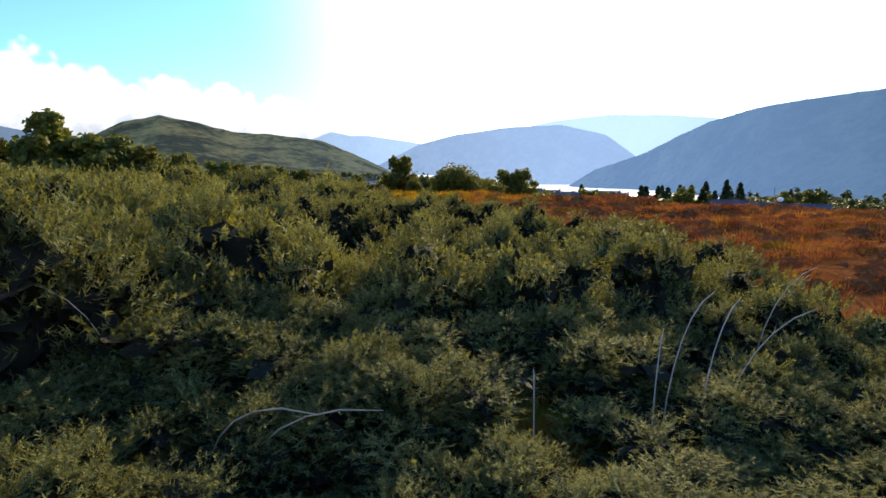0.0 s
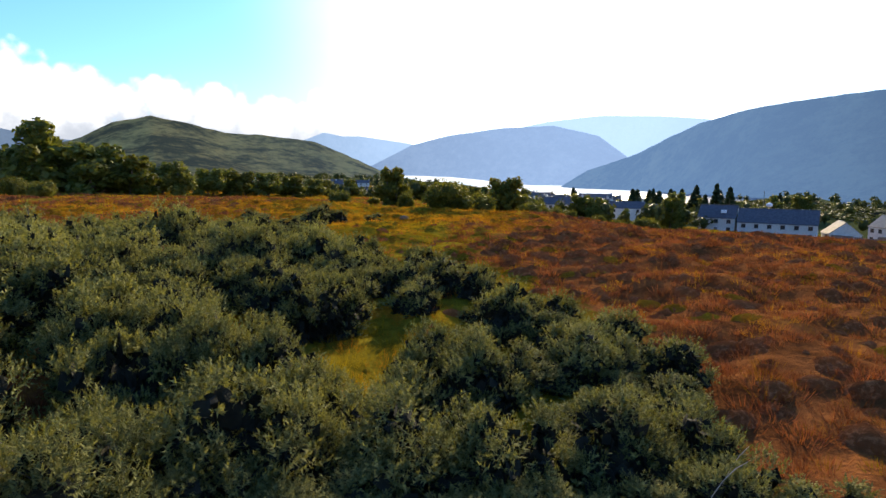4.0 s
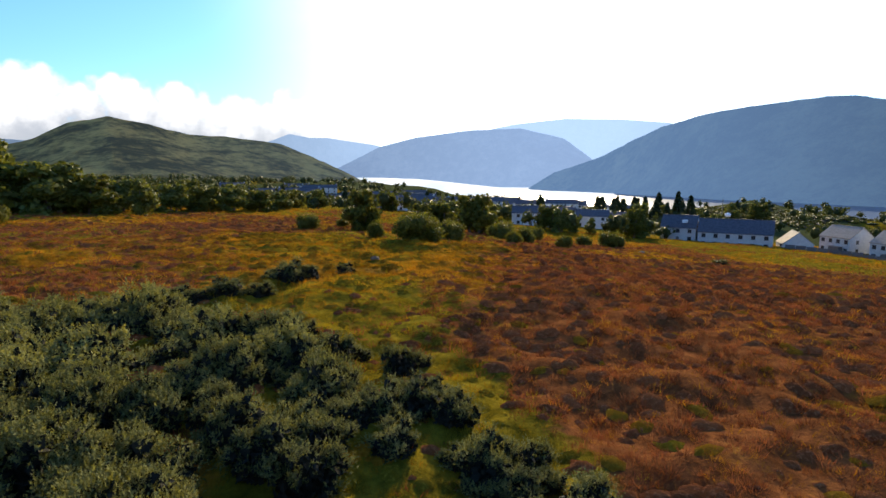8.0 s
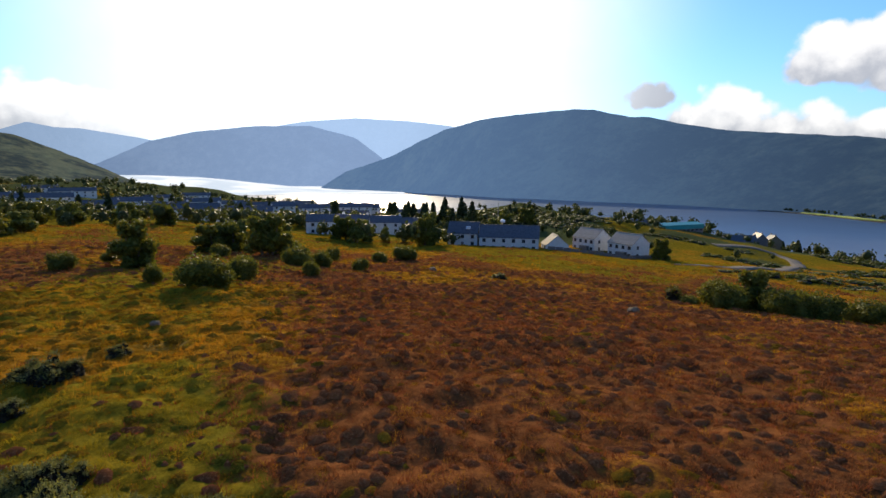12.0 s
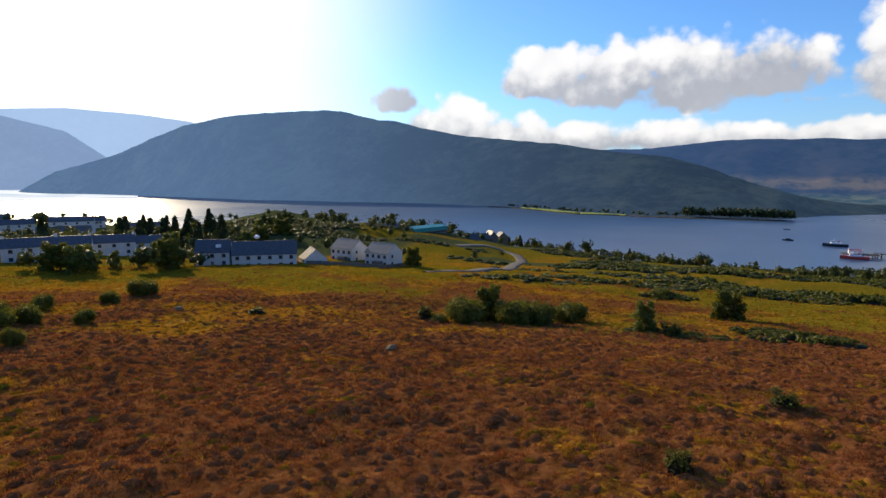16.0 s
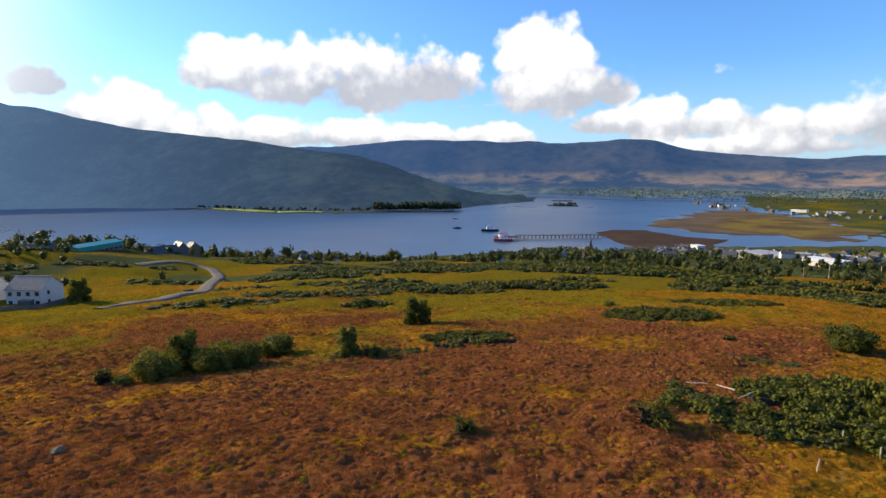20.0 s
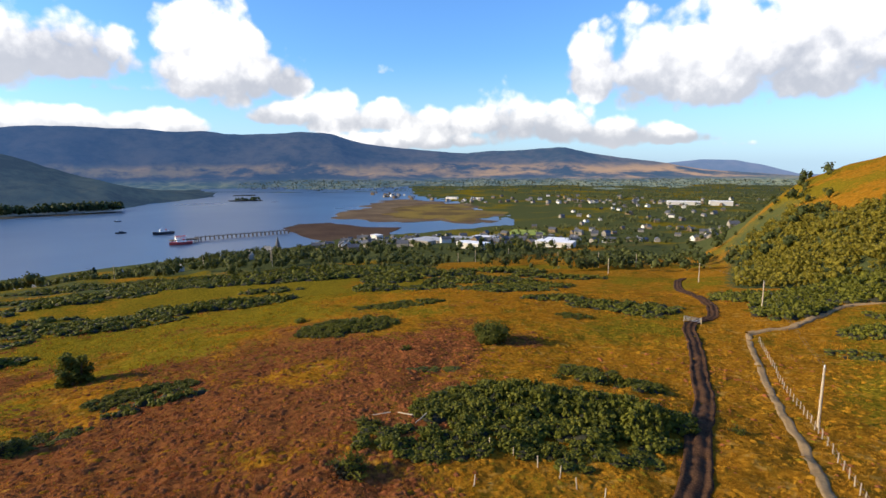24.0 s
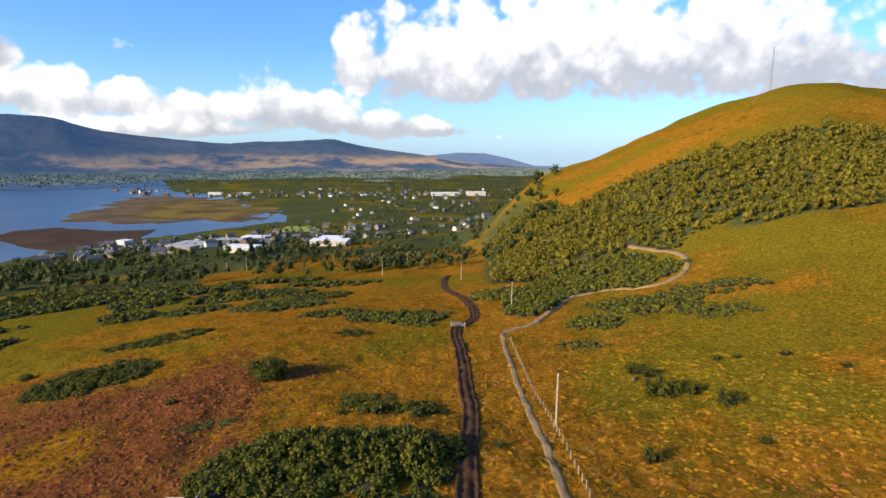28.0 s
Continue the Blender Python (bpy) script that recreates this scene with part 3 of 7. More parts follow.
def zones(x, y):
    """How much heather, green and wood grow at a place."""
    r, az = np.hypot(x, y), bearing(x, y)
    patch = 0.45 + 0.55 * fbm(x / 20, y / 20, 3, 41)
    heather = patch * (1 - smooth(110, 180, r)) * (1 - 0.85 * smooth(112, 132, az)) * 1.1
    main = (1 - 0.14 * smooth(72, 86, az)) * smooth(2, 20, az) * (1 - smooth(np.where(r < 56, 108, 88), np.where(r < 56, 124, 104), az)) * smooth(5, 11, r) * (1 - smooth(66, 84, r))
    heather = np.maximum(heather, main * (0.86 + 0.34 * fbm(x / 5, y / 5, 3, 43)))
    band = smooth(-24, -8, az) * (1 - smooth(96, 112, az)) * smooth(60, 84, r) * (1 - smooth(190, 230, r))
    heather = np.maximum(heather, band * (0.44 + 0.6 * fbm(x / 13, y / 13, 3, 45)))
    heather = np.maximum(heather, 0.95 * blob(x, y, 104, -40, 30, 13, 70))
    heather = np.maximum(heather, 0.75 * blob(x, y, 70, -28, 12, 10, 60))
    heather = np.maximum(heather, 0.7 * blob(x, y, 0, 66, 26, 10, 0))
    heather = np.maximum(heather, 0.75 * blob(x, y, 82, 75, 26, 12, 120))
    green = 0.36 + 0.5 * fbm(x / 30 + 7, y / 30, 3, 51)
    green = np.where(r < 130, green * 0.66, green) * (1 - 0.85 * main)
    green = np.maximum(green, 0.95 * smooth(120, 190, r) * (1 - smooth(104, 128, az)) * (0.68 + 0.5 * fbm(x / 25, y / 25, 2, 3)))
    green = np.maximum(green, 0.75 * blob(x, y, -2, 24, 5, 12, -10))
    green = np.maximum(green, 0.95 * blob(x, y, 0.5, 11, 4.5, 8, 0))
    green = np.maximum(green, 0.8 * blob(x, y, -6, 26, 12, 7, 0))
    green = np.maximum(green, 0.6 * blob(x, y, 12, 82, 14, 7, 0))
    green = np.maximum(green, (0.72 + 0.3 * fbm(x / 24, y / 24, 2, 57)) * smooth(146, 160, az) * smooth(62, 110, r + 14 * fbm(x / 18, y / 18, 2, 58)) * (1 - smooth(300, 360, r)))
    green = np.maximum(green, (0.34 + 0.4 * fbm(x / 40, y / 40, 3, 59)) * smooth(143, 149, az) * smooth(290, 330, r))
    green = np.maximum(green, 0.9 * smooth(500, 700, r) * smooth(95, 105, az) * (1 - smooth(150, 154, az)))
    wood = smooth(141, 148, az) * smooth(215, 245, r + 18 * fbm(x / 30, y / 30, 2, 61)) * (1 - smooth(318, 345, r + 22 * fbm(x / 40, y / 40, 2, 62) - 70 * (1 - smooth(149, 156, az))))
    wood = np.maximum(wood, 0.95 * smooth(280, 400, r) * (1 - smooth(147, 153, az)) * (0.66 + 0.4 * value_noise(x / 60, y / 60, 8)))
    wood = np.maximum(wood, 0.9 * smooth(22, 26, az) * (1 - smooth(42, 46, az)) * smooth(232, 250, r))
    wood = np.maximum(wood, smooth(450, 600, r) * smooth(98, 106, az) * (1 - smooth(150, 154, az)) * (0.27 + 0.45 * value_noise(x / 70, y / 70, 14)))
    wood = np.maximum(wood, 0.9 * blob(x, y, 196, 250, 62, 44, 50))
    wood = np.maximum(wood, 0.85 * smooth(190, 290, r) * smooth(34, 50, az) * (1 - smooth(112, 120, az)) * (0.50 + 0.8 * value_noise(x / 34, y / 34, 12)))
    return np.clip(heather, 0, 1), np.clip(green, 0, 1), np.clip(wood, 0, 1)


def build_ground():
    angles = np.radians(np.concatenate([np.arange(-46, 190, 0.5), np.arange(190, 314, 4.0)]))
    radii = np.concatenate([np.linspace(0.005, 6, 17), 6 * np.exp(np.arange(0.014, math.log(210 / 6), 0.0145)), 210 * np.exp(np.linspace(0.0, math.log(4900 / 210), 130))])
    rr, aa = np.meshgrid(radii, angles, indexing="ij")
    x, y = (rr * np.sin(aa)).ravel(), (rr * np.cos(aa)).ravel()
    z = ground(x, y)
    verts = np.stack([x, y, z], 1)
    n, k = len(radii), len(angles)
    i, j = np.meshgrid(np.arange(n - 1), np.arange(k), indexing="ij")
    a, b = i * k + j, i * k + (j + 1) % k
    faces = np.stack([a, a + k, b + k, b], -1).reshape(-1, 4)
    verts = np.concatenate([verts, [[0, 0, ground_at(0, 0)]]])
    me = mesh_of("ground", verts, faces, MOOR, True)
    h, g, w = zones(verts[:, 0], verts[:, 1])
    col = me.color_attributes.new("zones", "FLOAT_COLOR", "POINT")
    col.data.foreach_set("color", np.stack([h, g, w, np.ones_like(h)], 1).astype(np.float32).ravel())
    ob = new("ground", me)
    tagged(ob, "rough moorland of heather, straw-coloured grass and green tussocks", "ground", kind="structure")


def build_water():
    angles = np.radians(np.arange(-8, 125, 1.0))
    radii = np.concatenate([np.linspace(500, 3000, 20), np.linspace(3150, 4900, 14)])
    rr, aa = np.meshgrid(radii, angles, indexing="ij")
    z = WATER + 0 * rr
    verts = np.stack([rr * np.sin(aa), rr * np.cos(aa), z], -1).reshape(-1, 3)
    n, k = len(radii), len(angles)
    i, j = np.meshgrid(np.arange(n - 1), np.arange(k - 1), indexing="ij")
    a = i * k + j
    faces = np.stack([a, a + k, a + k + 1, a + 1], -1).reshape(-1, 4)
    tagged(new("water", mesh_of("water", verts, faces, LOCH, True)), "wide blue sea loch with slight ripples", "loch", kind="structure")
    # the far reach of the loch, kilometres beyond, the sun's glare put in as emission
    m = bpy.data.materials.new("far_reach_glare")
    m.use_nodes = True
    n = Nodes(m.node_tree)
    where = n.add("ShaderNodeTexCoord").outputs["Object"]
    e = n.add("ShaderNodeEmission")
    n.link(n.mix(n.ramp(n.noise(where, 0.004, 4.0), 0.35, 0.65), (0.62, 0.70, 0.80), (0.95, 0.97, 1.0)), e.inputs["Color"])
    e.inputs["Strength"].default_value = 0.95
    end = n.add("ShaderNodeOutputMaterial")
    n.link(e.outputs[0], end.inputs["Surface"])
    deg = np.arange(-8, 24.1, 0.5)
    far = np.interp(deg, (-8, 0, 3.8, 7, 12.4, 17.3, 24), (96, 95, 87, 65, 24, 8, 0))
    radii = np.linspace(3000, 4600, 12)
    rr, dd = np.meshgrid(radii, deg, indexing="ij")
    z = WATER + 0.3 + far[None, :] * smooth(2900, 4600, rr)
    verts = np.stack([rr * np.sin(np.radians(dd)), rr * np.cos(np.radians(dd)), z], -1).reshape(-1, 3)
    n2, k = rr.shape
    i, j = np.meshgrid(np.arange(n2 - 1), np.arange(k - 1), indexing="ij")
    a = i * k + j
    tagged(new("backdrop_8", mesh_of("backdrop_8", verts, np.stack([a, a + k, a + k + 1, a + 1], -1).reshape(-1, 4), m, True)), "far reach of the loch, glowing for the sun's glare", "loch", kind="structure")


def mountain(name, label, crest, distance, foot, mat, rough=1.0, base=WATER - 4, step=0.25, shape=0.5, apron=0.0, back=700):
    """A range seen over the loch: crest heights and distances by bearing, and where its foot meets the shore."""
    lo, hi = crest[0][0], crest[-1][0]
    deg = np.arange(lo, hi + step / 2, step)
    top = np.interp(deg, [c[0] for c in crest], [c[1] for c in crest])
    dist = np.interp(deg, [c[0] for c in distance], [c[1] for c in distance])
    start = np.interp(deg, [c[0] for c in foot], [c[1] for c in foot])
    a = np.radians(deg)
    t = np.concatenate([np.linspace(0, 1, 46), 1 + np.linspace(0.05, 1, 9)])
    tt, aa = np.meshgrid(t, a, indexing="ij")
    up = np.clip(tt, 0, 1)
    r = start + (dist - start) * up + np.clip(tt - 1, 0, 1) * back
    x, y = r * np.sin(aa), r * np.cos(aa)
    lift = shape * up + (1 - shape) * up * up * (3 - 2 * up)
    if apron:
        lift = 0.28 * smooth(0, apron, up) * up / max(apron, 0.01) * 0.6 + 0.83 * smooth(apron * 0.8, 1, up)
    lift = np.minimum(lift, 1) * (1 - 0.8 * np.clip(tt - 1, 0, 1))
    z = base + (top - base) * lift
    gully = fbm(x / 320, y / 320, 5, 71) * 22 + np.abs(fbm(x / 700, y / 700, 4, 75)) * -26
    z = z + rough * gully * np.sin(np.pi * np.clip(up, 0, 1)) ** 0.7 * np.clip((top - base) / 250, 0.1, 1)
    z = z + rough * 2.0 * fbm(x / 45, y / 45, 3, 78) * (up > 0.02)
    n, k = tt.shape
    verts = np.stack([x, y, z], -1).reshape(-1, 3)
    i, j = np.meshgrid(np.arange(n - 1), np.arange(k - 1), indexing="ij")
    q = i * k + j
    faces = np.stack([q, q + k, q + k + 1, q + 1], -1).reshape(-1, 4)
    return tagged(new(name, mesh_of(name, verts, faces, mat, True)), label, "hill", kind="structure")


def build_mountains():
    # each hill's haze is put into its bluish colours and glow
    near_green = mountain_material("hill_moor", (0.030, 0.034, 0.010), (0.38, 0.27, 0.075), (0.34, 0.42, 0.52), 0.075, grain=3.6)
    blue_far = mountain_material("haze_blue_hills", (0.05, 0.07, 0.09), (0.13, 0.14, 0.15), (0.42, 0.58, 0.83), 0.53)
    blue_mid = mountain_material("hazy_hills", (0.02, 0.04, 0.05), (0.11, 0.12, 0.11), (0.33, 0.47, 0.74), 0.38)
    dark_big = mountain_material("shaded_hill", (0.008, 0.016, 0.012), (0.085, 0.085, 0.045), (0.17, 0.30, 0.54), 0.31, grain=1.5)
    # upper slopes coloured dark as in shade, the lower moors as sunlit
    range_mat = mountain_material("long_range", (0.022, 0.036, 0.040), (0.075, 0.070, 0.060), (0.15, 0.32, 0.74), 0.44, sunlit_bands=0.75)
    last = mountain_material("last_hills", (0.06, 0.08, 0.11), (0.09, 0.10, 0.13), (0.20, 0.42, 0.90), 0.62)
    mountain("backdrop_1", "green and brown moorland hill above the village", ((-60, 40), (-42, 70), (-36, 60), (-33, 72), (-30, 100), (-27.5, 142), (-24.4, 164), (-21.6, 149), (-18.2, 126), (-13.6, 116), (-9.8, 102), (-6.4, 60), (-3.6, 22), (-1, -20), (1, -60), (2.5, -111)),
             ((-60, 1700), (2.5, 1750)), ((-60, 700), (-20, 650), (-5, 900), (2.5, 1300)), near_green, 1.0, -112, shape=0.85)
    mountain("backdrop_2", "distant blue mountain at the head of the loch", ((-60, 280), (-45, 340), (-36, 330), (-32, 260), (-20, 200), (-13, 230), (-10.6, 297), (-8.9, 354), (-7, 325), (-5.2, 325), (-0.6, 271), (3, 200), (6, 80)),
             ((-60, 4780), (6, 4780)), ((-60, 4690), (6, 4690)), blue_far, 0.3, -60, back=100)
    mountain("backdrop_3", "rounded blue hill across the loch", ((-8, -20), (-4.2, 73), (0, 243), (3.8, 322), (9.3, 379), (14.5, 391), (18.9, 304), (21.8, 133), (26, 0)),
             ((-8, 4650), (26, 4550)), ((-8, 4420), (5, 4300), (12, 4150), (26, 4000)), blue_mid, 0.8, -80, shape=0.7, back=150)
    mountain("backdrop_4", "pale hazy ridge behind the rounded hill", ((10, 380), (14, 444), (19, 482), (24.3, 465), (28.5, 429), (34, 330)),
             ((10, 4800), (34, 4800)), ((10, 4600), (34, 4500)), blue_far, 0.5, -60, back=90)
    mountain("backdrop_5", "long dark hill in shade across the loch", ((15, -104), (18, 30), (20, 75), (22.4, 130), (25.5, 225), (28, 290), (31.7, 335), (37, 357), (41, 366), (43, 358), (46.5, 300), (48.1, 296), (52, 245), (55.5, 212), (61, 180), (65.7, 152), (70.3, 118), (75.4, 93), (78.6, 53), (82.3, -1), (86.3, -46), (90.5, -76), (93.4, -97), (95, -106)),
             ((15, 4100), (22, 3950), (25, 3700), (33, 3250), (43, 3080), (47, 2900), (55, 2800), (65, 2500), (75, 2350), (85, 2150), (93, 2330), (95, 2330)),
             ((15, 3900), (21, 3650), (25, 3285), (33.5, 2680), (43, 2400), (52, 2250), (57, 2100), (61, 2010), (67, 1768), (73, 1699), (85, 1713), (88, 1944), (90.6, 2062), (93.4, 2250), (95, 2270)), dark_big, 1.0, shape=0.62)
    mountain("backdrop_6", "long brown and blue range, lower moors coloured as sunlit", ((68, 200), (73, 231), (78, 261), (83, 279), (88, 278), (91, 259), (95.5, 243), (102, 267), (105.3, 251), (107, 215), (108.8, 179), (112, 146), (116.5, 114), (119, 106), (121.6, 126), (125.6, 125), (129, 141), (131.8, 90), (135.6, 52), (138.7, 16), (142, -30), (152, -85)),
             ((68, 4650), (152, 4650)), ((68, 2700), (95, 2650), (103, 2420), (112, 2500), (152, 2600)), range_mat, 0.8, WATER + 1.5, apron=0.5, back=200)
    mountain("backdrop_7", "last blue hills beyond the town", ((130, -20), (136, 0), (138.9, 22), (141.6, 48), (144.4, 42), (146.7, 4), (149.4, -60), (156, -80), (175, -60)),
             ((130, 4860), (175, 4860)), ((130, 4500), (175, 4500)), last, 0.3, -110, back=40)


build_ground()
build_water()
build_mountains()

# ---- plants ----
rng = np.random.default_rng(7)


def unit(v):
    return v / np.maximum(np.linalg.norm(v, axis=-1, keepdims=True), 1e-9)


def ball():
    bm = bmesh.new()
    bmesh.ops.create_icosphere(bm, subdivisions=1, radius=1)
    q, t = np.array([a.co[:] for a in bm.verts]), np.array([[a.index for a in b.verts] for b in bm.faces])
    bm.free()
    return q, t


CORE, CORE_FACES = ball()


def leaf_quads(centres, size, out=None, flat=0.5):
    """Small four-cornered leaf clumps at points, turned at random: verts, faces."""
    n = len(centres)
    nrm = unit(rng.normal(size=(n, 3)) + (0 if out is None else out * 1.2))
    side = unit(np.cross(nrm, rng.normal(size=(n, 3))))
    up = np.cross(nrm, side)
    s = size * rng.uniform(0.6, 1.3, (n, 1))
    c = np.asarray(centres)
    verts = np.stack([c - side * s * 0.5, c - up * s * flat * rng.uniform(0.6, 1.2, (n, 1)), c + side * s * 0.5 + nrm * s * 0.15, c + up * s * flat], 1).reshape(-1, 3)
    return verts, np.arange(4 * n).reshape(-1, 4)


def crown_points(n, lobes):
    """Points near the surface of uneven lobes: (x, y, z, rx, rz)."""
    share = np.array([l[3] ** 2 for l in lobes])
    pick = rng.choice(len(lobes), n, p=share / share.sum())
    L = np.array(lobes)[pick]
    d = unit(rng.normal(size=(n, 3)) + np.array([0, 0, 0.15]))
    r = rng.uniform(0.55, 1.04, (n, 1)) * (1 + 0.14 * np.sin(d[:, :1] * 9 + pick[:, None]) * np.cos(d[:, 2:] * 7))
    p = L[:, :3] + d * r * L[:, [3, 3, 4]]
    return p, d


def with_depth(v, f, lobes, fill):
    """Adds closed uneven masses of leaves inside the lobes, so that a crown is not seen through."""
    bm = bmesh.new()
    bmesh.ops.create_icosphere(bm, subdivisions=2, radius=1)
    q = np.array([a.co[:] for a in bm.verts])
    t = np.array([[a.index for a in b.verts] for b in bm.faces])
    bm.free()
    V, F, off = [v], [f], len(v)
    for x, y, z, rx, rz in lobes:
        k = fill * (1 + 0.22 * rng.normal(size=(len(q), 1)).clip(-1.2, 1.2))
        p = np.array([x, y, z]) + q * k * np.array([rx, rx, rz])
        p[:, 2] = np.maximum(p[:, 2], 0.02)
        V.append(p)
        F.append(np.column_stack([t, t[:, 2]]) + off)
        off += len(p)
    # triangles written as quads would be invalid: split the leaf quads instead
    quads = F[0]
    tris = np.concatenate([quads[:, [0, 1, 2]], quads[:, [0, 2, 3]]] + [a[:, :3] for a in F[1:]])
    return np.concatenate(V), tris


def broad_tree(label, leaves=900, wide=0.5, leaf=0.085, mat=None, low=0.2, stems=1, thing="tree"):
    """A tree one metre high: trunk with limbs, and a crown of small leaf clumps."""
    ob = tagged(new(thing), label, "tree" if thing == "tree" else "bush")
    tv, tf = [], []
    lobes = []
    for s in range(stems):
        a0 = rng.uniform(0, 6.28)
        lean = 0.05 + 0.06 * stems
        base = Vector((0.04 * (stems - 1) * math.cos(a0), 0.04 * (stems - 1) * math.sin(a0), -0.02))
        top = Vector((lean * math.cos(a0), lean * math.sin(a0), 0.8))
        pts = [base, base.lerp(top, 0.35) + Vector((rng.uniform(-.02, .02), rng.uniform(-.02, .02), 0)), base.lerp(top, 0.7), top]
        v, f = tube(pts, (0.032, 0.025, 0.015, 0.006), 6)
        tf += [tuple(i + len(tv) for i in q) for q in f]
        tv += v
        for k in range(5):
            h = low + (0.75 - low) * (k + rng.uniform(0, 0.8)) / 5
            a = a0 + 2.4 * k + rng.uniform(-0.4, 0.4)
            start = base.lerp(top, h)
            reach = wide * rng.uniform(0.45, 0.75) * (1.15 - h)
            end = start + Vector((math.cos(a) * reach, math.sin(a) * reach, rng.uniform(0.06, 0.18)))
            v, f = tube([start, start.lerp(end, 0.5) + Vector((0, 0, 0.02)), end], (0.012, 0.008, 0.003), 5)
            tf += [tuple(i + len(tv) for i in q) for q in f]
            tv += v
            lobes.append((end.x, end.y, end.z, wide * rng.uniform(0.26, 0.4), rng.uniform(0.12, 0.19)))
        lobes.append((top.x, top.y, 0.82, wide * 0.3, 0.17))
    lobes.append((0, 0, low + (0.8 - low) * 0.5, wide * 0.55, (0.8 - low) * 0.5))
    part("trunk", mesh_of("trunk", tv, tf, BARK), BARK, ob)
    p, d = crown_points(leaves, lobes)
    p[:, 2] = np.clip(p[:, 2], low * 0.35, 1.02)
    v, f = leaf_quads(p, leaf, d)
    v, f = with_depth(v, f, lobes, 0.5)
    part("crown", mesh_of("crown", v, f, mat or LEAF), LEAF, ob)
    return ob


def round_bush(label, leaves=800, leaf=0.11, mat=None, lumps=7):
    """A low dome of leaves one metre high and about two wide, on a few stems."""
    ob = tagged(new("bush"), label, "bush")
    tv, tf = [], []
    lobes = [(0, 0, 0.42, 0.72, 0.5)]
    for k in range(lumps):
        a = 6.28 * k / lumps + rng.uniform(-0.3, 0.3)
        r = rng.uniform(0.35, 0.62)
        lobes.append((r * math.cos(a), r * math.sin(a), rng.uniform(0.28, 0.6), rng.uniform(0.28, 0.42), rng.uniform(0.26, 0.38)))
        v, f = tube([(0.05 * math.cos(a), 0.05 * math.sin(a), -0.05), (0.25 * r * math.cos(a), 0.25 * r * math.sin(a), 0.3), (0.8 * r * math.cos(a), 0.8 * r * math.sin(a), 0.6)], (0.03, 0.022, 0.008), 5)
        tf += [tuple(i + len(tv) for i in q) for q in f]
        tv += v
    part("stem", mesh_of("stem", tv, tf, BARK), BARK, ob)
    p, d = crown_points(leaves, lobes)
    p[:, 2] = np.abs(p[:, 2])
    v, f = leaf_quads(p, leaf, d)
    v, f = with_depth(v, f, lobes, 0.62)
    part("foliage", mesh_of("foliage", v, f, mat or BUSH_LEAF), BUSH_LEAF, ob)
    return ob


def spruce(label, tiers=14, mat=None):
    """A conifer one metre high: trunk, and drooping tiers of needles."""
    ob = tagged(new("conifer"), label, "tree")
    v, f = tube([(0, 0, -0.02), (0.005, 0, 0.5), (0, 0, 0.98)], (0.022, 0.014, 0.003), 6)
    part("trunk", mesh_of("trunk", v, f, BARK), BARK, ob)
    pts = []
    for k in range(tiers):
        h = 0.1 + 0.88 * k / tiers
        reach = 0.27 * (1 - h) ** 0.85 + 0.012
        for b in range(13):
            a = rng.uniform(0, 6.28)
            for s in np.linspace(0.25, 1, 5):
                pts.append((reach * s * math.cos(a), reach * s * math.sin(a), h - 0.05 * s * s + rng.uniform(-0.012, 0.012)))
    p = np.array(pts)
    v, f = leaf_quads(p, 0.075, np.array([[0, 0, 0.35]]))
    part("needles", mesh_of("needles", v, f, mat or CONIFER), CONIFER, ob)
    return ob


